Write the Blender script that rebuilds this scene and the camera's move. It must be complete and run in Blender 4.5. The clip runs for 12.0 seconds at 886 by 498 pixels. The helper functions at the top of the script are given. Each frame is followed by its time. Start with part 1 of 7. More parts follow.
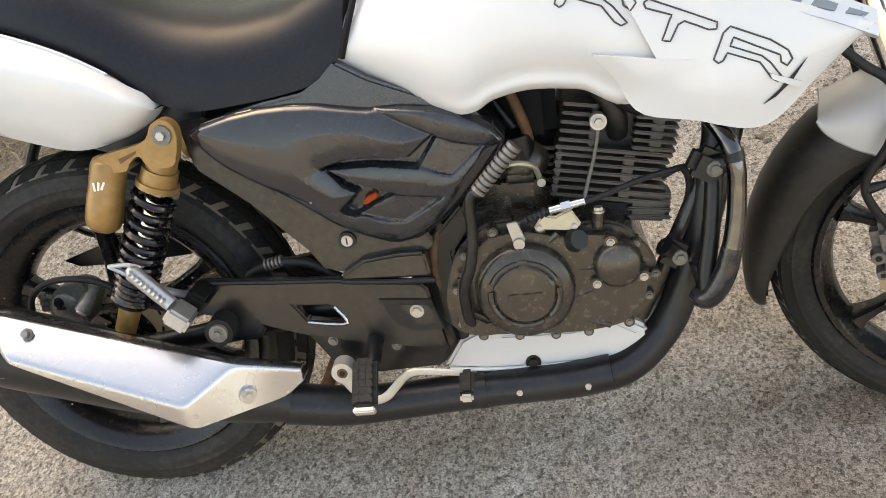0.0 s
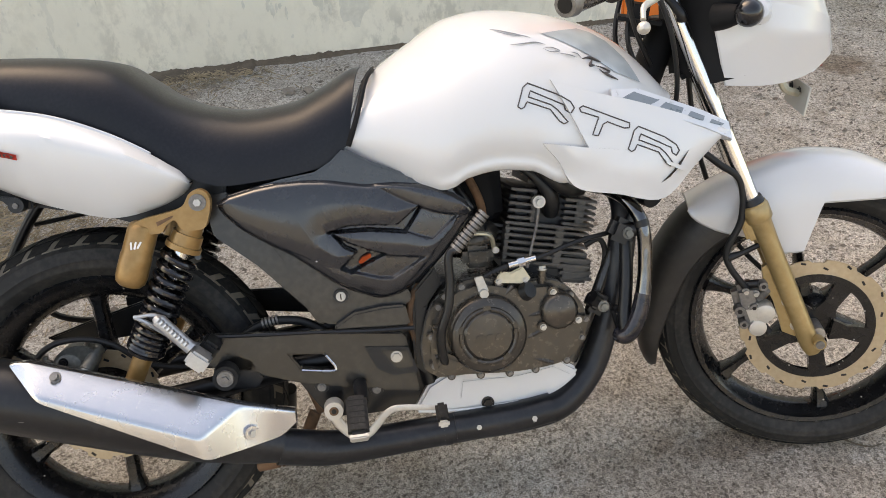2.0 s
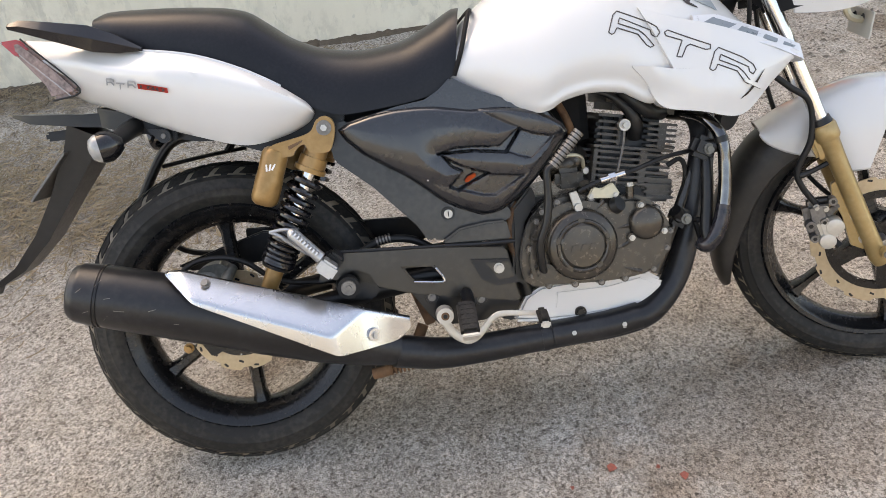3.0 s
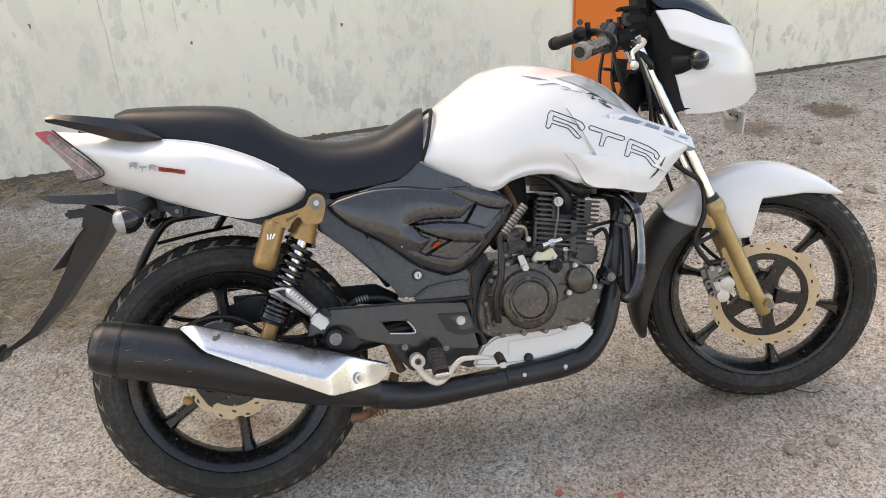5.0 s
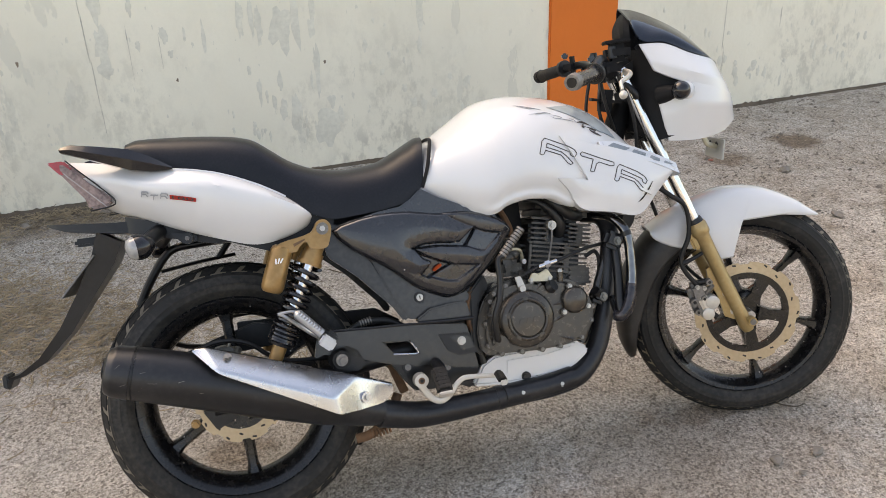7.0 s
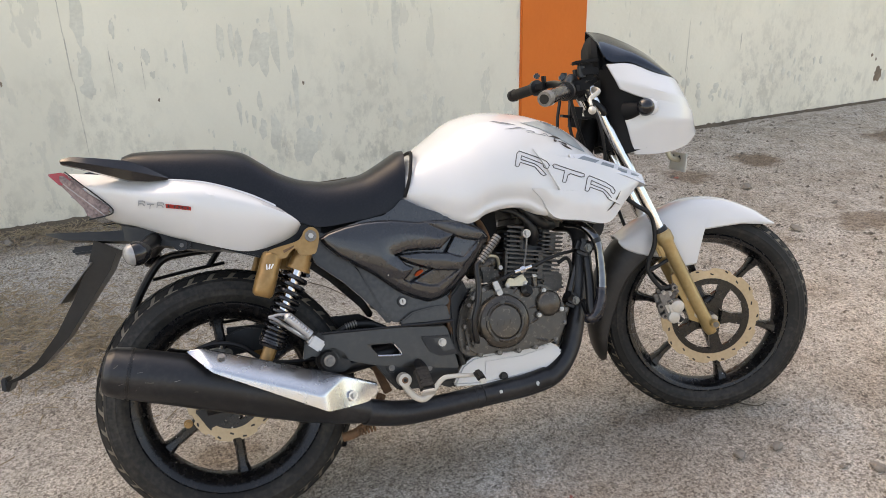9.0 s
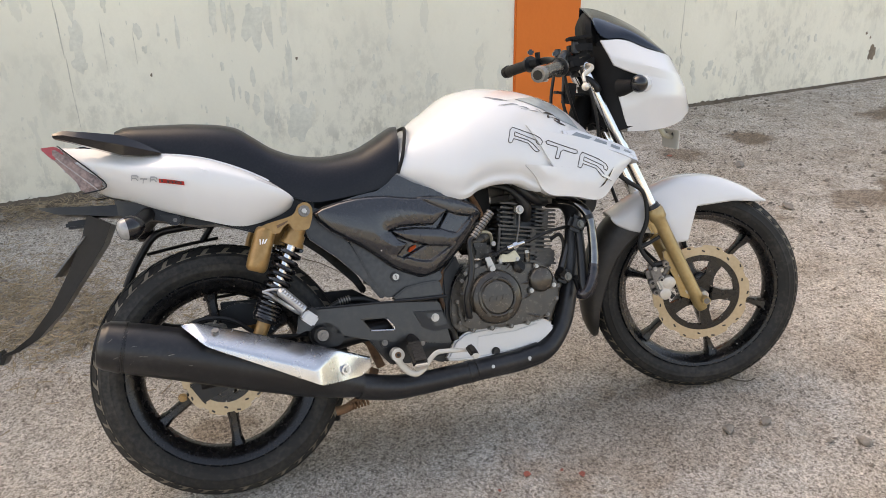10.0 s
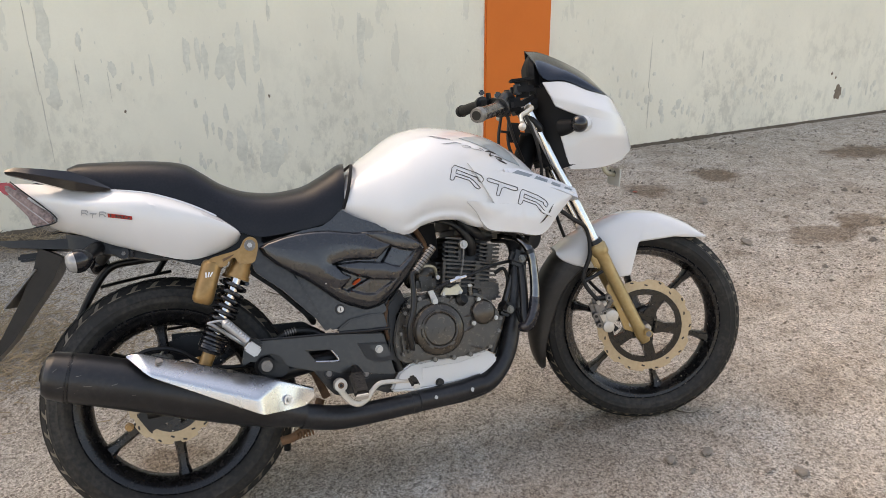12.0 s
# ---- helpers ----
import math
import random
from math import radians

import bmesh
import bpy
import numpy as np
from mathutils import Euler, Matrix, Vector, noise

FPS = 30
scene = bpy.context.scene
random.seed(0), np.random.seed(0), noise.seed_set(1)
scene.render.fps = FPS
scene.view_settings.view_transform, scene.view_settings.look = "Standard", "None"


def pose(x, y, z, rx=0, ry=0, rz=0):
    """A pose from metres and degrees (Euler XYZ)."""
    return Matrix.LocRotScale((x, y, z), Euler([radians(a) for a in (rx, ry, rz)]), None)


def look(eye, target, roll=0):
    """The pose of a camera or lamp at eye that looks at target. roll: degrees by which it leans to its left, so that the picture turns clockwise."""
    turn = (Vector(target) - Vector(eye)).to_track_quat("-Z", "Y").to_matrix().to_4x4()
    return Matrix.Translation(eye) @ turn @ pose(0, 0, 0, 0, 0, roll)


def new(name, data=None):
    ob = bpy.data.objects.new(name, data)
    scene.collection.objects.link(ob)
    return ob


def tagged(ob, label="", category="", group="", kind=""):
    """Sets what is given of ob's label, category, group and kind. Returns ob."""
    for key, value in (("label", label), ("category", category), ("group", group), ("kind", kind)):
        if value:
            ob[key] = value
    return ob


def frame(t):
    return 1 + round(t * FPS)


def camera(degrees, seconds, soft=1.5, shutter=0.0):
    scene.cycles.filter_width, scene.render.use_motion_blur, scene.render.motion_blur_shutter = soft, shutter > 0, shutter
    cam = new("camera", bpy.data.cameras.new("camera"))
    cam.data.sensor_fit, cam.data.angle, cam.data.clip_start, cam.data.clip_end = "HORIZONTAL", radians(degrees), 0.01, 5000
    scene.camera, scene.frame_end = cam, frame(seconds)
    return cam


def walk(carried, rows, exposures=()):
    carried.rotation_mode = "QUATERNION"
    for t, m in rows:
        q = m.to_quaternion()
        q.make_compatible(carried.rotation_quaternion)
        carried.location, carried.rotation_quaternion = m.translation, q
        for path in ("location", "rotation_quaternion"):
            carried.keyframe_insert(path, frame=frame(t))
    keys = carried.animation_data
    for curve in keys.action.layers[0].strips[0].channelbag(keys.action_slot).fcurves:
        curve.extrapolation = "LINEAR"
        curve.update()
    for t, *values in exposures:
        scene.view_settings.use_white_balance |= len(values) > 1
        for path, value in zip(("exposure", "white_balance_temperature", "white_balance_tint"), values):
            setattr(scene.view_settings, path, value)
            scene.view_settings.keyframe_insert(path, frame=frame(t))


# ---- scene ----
cam = camera(56.5, 12.0, 0.65)
EXPOSURE, KELVIN, TINT = 2.05, 9850.0, 15.8
PATH = [
    (0, (0.7078, -0.7211, 1.2679), (0.4427, 0.6489, -0.1649), -13.37),
    (0.5, (0.6292, -0.7906, 1.2821), (0.4065, 0.655, -0.0819), -13.47),
    (1, (0.4632, -0.8492, 1.2685), (0.4467, 0.5931, -0.1169), -8.29),
    (1.5, (0.4071, -0.9134, 1.312), (0.5817, 0.5875, 0.0018), -1.55),
    (2, (0.478, -1.0342, 1.3276), (0.6655, 0.5956, 0.1835), -2.52),
    (2.5, (0.4487, -1.1455, 1.3152), (0.4856, 0.5069, 0.189), -6.05),
    (2.7, (0.3988, -1.1737, 1.295), (0.4534, 0.4705, 0.1576), -6.07),
    (4.3, (0.2242, -1.4723, 1.3573), (0.5502, 0.1807, 0.2796), -1.29),
    (4.5, (0.2191, -1.4988, 1.3666), (0.5398, 0.198, 0.3575), -1.97),
    (5, (0.1522, -1.4895, 1.3766), (0.5284, 0.2404, 0.4461), -2.27),
    (5.5, (0.0844, -1.5041, 1.3648), (0.4971, 0.2202, 0.4394), 0.34),
    (6, (0.0986, -1.5078, 1.3916), (0.4629, 0.2414, 0.4929), 0.18),
    (6.5, (0.094, -1.5177, 1.3825), (0.5296, 0.2396, 0.5326), -1.40),
    (6.7, (0.071, -1.5235, 1.3798), (0.5367, 0.2241, 0.526), -2.01),
    (8.3, (0.0537, -1.6771, 1.4102), (0.4844, 0.0922, 0.5832), -1.86),
    (8.5, (0.0289, -1.67, 1.4085), (0.4918, 0.1061, 0.614), -2.27),
    (9, (0.0097, -1.6509, 1.3923), (0.5475, 0.1004, 0.59), -1.34),
    (9.5, (0.001, -1.6565, 1.3925), (0.5469, 0.0743, 0.5521), -0.87),
    (10, (0.0082, -1.6608, 1.3905), (0.5529, 0.0652, 0.5396), -0.98),
    (10.5, (0.0042, -1.6565, 1.3939), (0.5453, 0.0675, 0.5367), -0.78),
    (11, (-0.0238, -1.641, 1.3811), (0.519, 0.0726, 0.5043), -0.85),
    (11.5, (0.0118, -1.6687, 1.4017), (0.5877, 0.0439, 0.5442), -1.39),
    (12, (0.1081, -1.7561, 1.4151), (0.6789, -0.0032, 0.6396), -0.59),
]
walk(cam, [(t, look(eye, target, roll)) for t, eye, target, roll in PATH], [(t, EXPOSURE + e, KELVIN + k, TINT - k / 300) for t, e, k in ((0.0, 0.34, 1000), (0.5, 0.32, 1000), (1.0, 0.4, 900), (1.5, 0.43, 600), (2.0, 0.06, 300), (2.5, 0.15, 0), (4.5, 0.22, 0), (5.5, 0.11, 0), (6.0, 0.1, 0), (6.5, 0.0, 0), (8.5, -0.08, 0), (9.5, -0.01, 0), (11.0, 0.02, 0), (11.5, 0.05, 0), (12.0, -0.12, 0))])

# ---- light ----
SUN_ELEVATION, SUN_TURN = 51.0, 322.6  # hazy sun over the wall, behind the bike
world = bpy.data.worlds.new("sky")
scene.world = world
world.use_nodes = True
wn = world.node_tree.nodes
sky = wn.new("ShaderNodeTexSky")
sky.sky_type = "NISHITA"
sky.sun_disc = False
sky.sun_elevation = radians(SUN_ELEVATION)
sky.sun_rotation = radians(SUN_TURN)
sky.air_density, sky.dust_density = 1.0, 1.3
wn["Background"].inputs["Strength"].default_value = 0.15
world.node_tree.links.new(sky.outputs["Color"], wn["Background"].inputs["Color"])
sun = new("sun", bpy.data.lights.new("sun", "SUN"))
sun.data.energy = 0.3
sun.data.angle = radians(60)
sun.data.color = (1.0, 0.975, 0.94)
sa, sb = radians(SUN_ELEVATION), radians(SUN_TURN)
sun.matrix_world = look((math.sin(sb) * math.cos(sa) * 20, math.cos(sb) * math.cos(sa) * 20, math.sin(sa) * 20), (0, 0, 0))

# ---- materials ----
def material(name, colour, rough=0.5, metal=0.0, vary=0.12, fine=60.0, coarse=6.0, bump=0.0, bump_scale=None, coat=0.0, dust=0.0,
             dust_colour=(0.42, 0.37, 0.3), spec=0.5, rough_vary=0.1, flecks=0.0):
    """A surface with grain and slow stains: noise at two scales moves colour and roughness."""
    m = bpy.data.materials.new(name)
    m.use_nodes = True
    nt, ns, ln = m.node_tree, m.node_tree.nodes, m.node_tree.links
    p = ns["Principled BSDF"]
    co = ns.new("ShaderNodeTexCoord")
    n1, n2 = ns.new("ShaderNodeTexNoise"), ns.new("ShaderNodeTexNoise")
    for n, s in ((n1, fine), (n2, coarse)):
        n.inputs["Scale"].default_value = s
        n.inputs["Detail"].default_value = 5
        ln.new(co.outputs["Object"], n.inputs["Vector"])
    add = ns.new("ShaderNodeMath")
    add.operation = "ADD"
    ln.new(n1.outputs["Fac"], add.inputs[0])
    ln.new(n2.outputs["Fac"], add.inputs[1])
    val = ns.new("ShaderNodeMapRange")
    val.inputs["From Min"].default_value, val.inputs["From Max"].default_value = 0.6, 1.4
    val.inputs["To Min"].default_value, val.inputs["To Max"].default_value = 1 - vary, 1 + vary
    ln.new(add.outputs[0], val.inputs["Value"])
    hsv = ns.new("ShaderNodeHueSaturation")
    hsv.inputs["Color"].default_value = (*colour, 1)
    ln.new(val.outputs[0], hsv.inputs["Value"])
    colour_out = hsv.outputs["Color"]
    if dust:
        ramp = ns.new("ShaderNodeMapRange")
        ramp.inputs["From Min"].default_value, ramp.inputs["From Max"].default_value = 0.95, 1.35
        ramp.inputs["To Max"].default_value = dust
        ln.new(add.outputs[0], ramp.inputs["Value"])
        mix = ns.new("ShaderNodeMixRGB")
        mix.inputs["Color2"].default_value = (*dust_colour, 1)
        ln.new(ramp.outputs[0], mix.inputs["Fac"])
        ln.new(colour_out, mix.inputs["Color1"])
        colour_out = mix.outputs["Color"]
    if flecks:
        # small pale splashes, here and there
        cell, near, some, both, pale = (ns.new("ShaderNodeTex" + k if k == "Voronoi" else "ShaderNode" + k) for k in ("Voronoi", "MapRange", "MapRange", "Math", "MixRGB"))
        cell.inputs["Scale"].default_value = 75
        ln.new(co.outputs["Object"], cell.inputs["Vector"])
        near.inputs["From Min"].default_value, near.inputs["From Max"].default_value = 0.15, 0.1
        ln.new(cell.outputs["Distance"], near.inputs["Value"])
        some.inputs["From Min"].default_value, some.inputs["From Max"].default_value = 1 - flecks, 1.02 - flecks
        ln.new(cell.outputs["Color"], some.inputs["Value"])
        both.operation = "MULTIPLY"
        ln.new(near.outputs[0], both.inputs[0])
        ln.new(some.outputs[0], both.inputs[1])
        pale.inputs["Color2"].default_value = (0.42, 0.4, 0.37, 1)
        ln.new(both.outputs[0], pale.inputs["Fac"])
        ln.new(colour_out, pale.inputs["Color1"])
        colour_out = pale.outputs["Color"]
    ln.new(colour_out, p.inputs["Base Color"])
    rr = ns.new("ShaderNodeMapRange")
    rr.inputs["To Min"].default_value, rr.inputs["To Max"].default_value = max(0.02, rough - rough_vary), min(1, rough + rough_vary)
    ln.new(n1.outputs["Fac"], rr.inputs["Value"])
    ln.new(rr.outputs[0], p.inputs["Roughness"])
    p.inputs["Metallic"].default_value = metal
    p.inputs["Coat Weight"].default_value = coat
    p.inputs["Coat Roughness"].default_value = 0.08
    p.inputs["Specular IOR Level"].default_value = spec
    if bump:
        b = ns.new("ShaderNodeBump")
        b.inputs["Strength"].default_value = bump
        b.inputs["Distance"].default_value = 0.002
        n3 = ns.new("ShaderNodeTexNoise")
        n3.inputs["Scale"].default_value = bump_scale or fine * 3
        n3.inputs["Detail"].default_value = 4
        ln.new(co.outputs["Object"], n3.inputs["Vector"])
        ln.new(n3.outputs["Fac"], b.inputs["Height"])
        ln.new(b.outputs["Normal"], p.inputs["Normal"])
    return m


WHITE = material("pearl_white_paint", (0.57, 0.568, 0.56), 0.26, 0.0, 0.012, 6, 2, coat=0.6, rough_vary=0.015)
SILVER_PAINT = material("silver_paint", (0.5, 0.52, 0.54), 0.3, 0.1, 0.05, 60, 6, coat=0.3)
BLACK_PLASTIC = material("satin_black_plastic", (0.010, 0.0104, 0.0113), 0.38, 0.0, 0.25, 80, 6, bump=0.06, bump_scale=900, dust=0.006, spec=0.35)
BLACK_GLOSS = material("gloss_black_plastic", (0.008, 0.008, 0.0095), 0.13, 0.0, 0.15, 50, 5)
BLACK_PAINT = material("black_frame_paint", (0.006, 0.006, 0.0065), 0.33, 0.0, 0.3, 70, 9, dust=0.014, spec=0.35)
WHEEL_BLACK = material("black_alloy_paint", (0.005, 0.005, 0.0055), 0.26, 0.0, 0.3, 70, 9, dust=0.006, spec=0.4, flecks=0.25)
FRAME_BROWN = material("dusty_dark_grey_paint", (0.023, 0.021, 0.0185), 0.21, 0.1, 0.12, 90, 7, bump=0.03, dust=0.03, rough_vary=0.05, flecks=0.12)
RUBBER = material("tyre_rubber", (0.0118, 0.0112, 0.0105), 0.68, 0.0, 0.3, 120, 12, bump=0.25, bump_scale=400, dust=0.05, spec=0.3)
SIDEWALL = material("dusty_tyre_sidewall", (0.0125, 0.012, 0.0112), 0.6, 0.0, 0.3, 90, 9, bump=0.12, bump_scale=500, dust=0.06, spec=0.3, flecks=0.07)
GROOVE_DUST = material("tan_dust_in_tread", (0.155, 0.133, 0.105), 0.9, 0.0, 0.4, 60, 14, bump=0.2)
VINYL = material("black_seat_vinyl", (0.0065, 0.0075, 0.0105), 0.36, 0.0, 0.2, 200, 8, bump=0.06, bump_scale=700, dust=0.02, dust_colour=(0.2, 0.19, 0.17), spec=0.24)
ENGINE = material("dusty_engine_alloy", (0.058, 0.051, 0.0435), 0.25, 0.55, 0.28, 110, 10, bump=0.07, bump_scale=500, dust=0.22, dust_colour=(0.15, 0.115, 0.075), flecks=0.12)
FIN = material("black_cylinder_alloy", (0.088, 0.081, 0.073), 0.42, 0.35, 0.3, 120, 12, bump=0.2, bump_scale=500, dust=0.16, dust_colour=(0.11, 0.085, 0.06), spec=0.3)
GOLD = material("gold_anodised_alloy", (0.34, 0.235, 0.105), 0.36, 0.45, 0.16, 90, 8, bump=0.05, dust=0.1)
SHOCK_GOLD = material("orange_gold_paint", (0.27, 0.152, 0.054), 0.34, 0.4, 0.2, 90, 12, bump=0.05, dust=0.06)
GOLD_DISC = material("gold_brake_disc", (0.43, 0.335, 0.22), 0.42, 0.5, 0.16, 120, 9, dust=0.15)
STEEL = material("dull_steel", (0.42, 0.40, 0.37), 0.4, 0.85, 0.2, 140, 12)
CALIPER_GREY = material("cast_grey_caliper", (0.125, 0.125, 0.11), 0.42, 0.4, 0.3, 140, 20, bump=0.1, dust=0.2)
STEEL_DARK = material("dark_worn_steel", (0.16, 0.15, 0.14), 0.5, 0.6, 0.3, 140, 20, dust=0.2)
CHROME = material("chrome", (0.6, 0.6, 0.59), 0.13, 1.0, 0.08, 90, 9)
ALUMINIUM = material("brushed_aluminium", (0.5, 0.507, 0.52), 0.27, 1.0, 0.03, 30, 5, rough_vary=0.02)
SILVER_ALLOY = material("cast_silver_alloy", (0.52, 0.49, 0.44), 0.45, 0.6, 0.15, 130, 9, dust=0.2)
MUFFLER = material("matt_black_heat_paint", (0.009, 0.0095, 0.011), 0.36, 0.0, 0.25, 90, 7, bump=0.05, dust=0.035, dust_colour=(0.3, 0.27, 0.24), spec=0.4, flecks=0.04)
RUST = material("rusty_brown_metal", (0.16, 0.085, 0.045), 0.8, 0.2, 0.5, 90, 20, bump=0.4)
BRASS = material("dull_brass_plate", (0.48, 0.44, 0.33), 0.45, 0.6, 0.2, 120, 10, dust=0.2)
RED = material("red_sticker", (0.55, 0.03, 0.02), 0.35)
RED_LENS = material("red_lamp_lens", (0.36, 0.03, 0.028), 0.15, 0.0, 0.3, 120, 30, coat=0.6)
CLEAR_LENS = material("clear_ribbed_lens", (0.42, 0.36, 0.33), 0.14, 0.3, 0.25, 90, 14, coat=0.6)
SMOKE = material("smoked_windscreen", (0.006, 0.01, 0.018), 0.05)
DARK_LINE = material("dark_grey_decal", (0.05, 0.042, 0.04), 0.45)
GREY_DECAL = material("grey_decal", (0.27, 0.28, 0.29), 0.35, 0.2)
DECAL_BLUE = material("blue_grey_gloss_decal", (0.3, 0.345, 0.37), 0.16, 0.1, 0.15, 40, 9, coat=0.4)
VENT_GREY = material("blue_grey_vent", (0.15, 0.18, 0.2), 0.3)
TAIL_LENS = material("smoky_pink_lens", (0.2, 0.13, 0.11), 0.2, 0.0, 0.6, 170, 30, coat=0.3)
FLAP_BLACK = material("dusty_brown_black_plastic", (0.02, 0.0175, 0.0152), 0.46, 0.0, 0.25, 70, 9, bump=0.06, dust=0.03, spec=0.4)
DULL_SILVER = material("dull_cast_aluminium", (0.42, 0.42, 0.42), 0.38, 0.8, 0.15, 150, 12, bump=0.08)
ORANGE_LENS = material("orange_sticker", (0.32, 0.045, 0.01), 0.6, spec=0.1)
WHITE_PLASTIC = material("white_plastic", (0.72, 0.7, 0.66), 0.4)
GRIP_METAL = material("worn_silver_grip", (0.16, 0.148, 0.14), 0.26, 0.85, 0.3, 160, 60, dust=1.6, dust_colour=(0.015, 0.015, 0.015))
INDICATOR_LENS = material("clear_indicator_lens", (0.28, 0.28, 0.275), 0.14, 0.1, 0.35, 90, 30, coat=0.5)
DARK_CHROME = material("dark_worn_chrome", (0.115, 0.117, 0.122), 0.1, 1.0, 0.5, 60, 22)
MATT_BLACK = material("matt_black_plastic", (0.009, 0.009, 0.0095), 0.65, 0.0, 0.25, 80, 6, bump=0.06, bump_scale=700, spec=0.15)
GUARD_WORN = material("worn_blue_black_guard_paint", (0.013, 0.0145, 0.02), 0.14, 0.3, 0.6, 60, 22, dust=0.2, dust_colour=(0.17, 0.11, 0.07))
PALE_PLASTIC = material("pale_plate_back", (0.5, 0.48, 0.43), 0.35, 0.0, 0.1, 60, 8, dust=0.1)
CABLE = material("black_cable", (0.012, 0.012, 0.012), 0.5, spec=0.3)


def carbon_material():
    """Glossy black wrap with a diagonal weave of fine ribs."""
    m = material("carbon_look_wrap", (0.0145, 0.0158, 0.0188), 0.17, 0.0, 0.15, 70, 6, coat=0.3, dust=0.012, flecks=0.1)
    ns, ln = m.node_tree.nodes, m.node_tree.links
    p = ns["Principled BSDF"]
    co, turn, w, b = ns.new("ShaderNodeTexCoord"), ns.new("ShaderNodeMapping"), ns.new("ShaderNodeTexWave"), ns.new("ShaderNodeBump")
    turn.inputs["Rotation"].default_value = (0, radians(28), 0)
    w.bands_direction = "X"
    w.inputs["Scale"].default_value = 88
    w.inputs["Distortion"].default_value = 0.5
    w.inputs["Detail Scale"].default_value = 6
    b.inputs["Strength"].default_value = 0.07
    b.inputs["Distance"].default_value = 0.001
    ln.new(co.outputs["Object"], turn.inputs["Vector"])
    ln.new(turn.outputs["Vector"], w.inputs["Vector"])
    ln.new(w.outputs["Fac"], b.inputs["Height"])
    ln.new(b.outputs["Normal"], p.inputs["Normal"])
    return m


CARBON = carbon_material()


BROWN_PATCHES = [(1.12, -0.12, 0.62, 0.28, 0.6), (0.35, -0.28, 0.6, 0.3, 0.3)]
STAINS = [(2.92, 1.96, 0.16, 0.17, 0.9), (2.42, 1.84, 0.16, 0.14, 0.8), (2.86, 1.03, 0.3, 0.13, 0.75), (3.15, 1.12, 0.2, 0.12, 0.85), (4.0, 2.05, 0.35, 0.16, 0.9), (1.2, 0.05, 0.2, 0.05, 0.55), (-0.03, 0.28, 0.12, 0.07, 0.6), (0.46, 0.05, 0.3, 0.12, 0.3), (1.6, 0.36, 0.1, 0.04, 0.4), (1.86, -0.02, 0.3, 0.14, 0.35), (-0.62, 1.15, 0.5, 0.36, 0.2), (-1.05, 1.4, 0.5, 0.45, 0.2), (-0.7, 2.1, 0.8, 0.2, 0.5)]


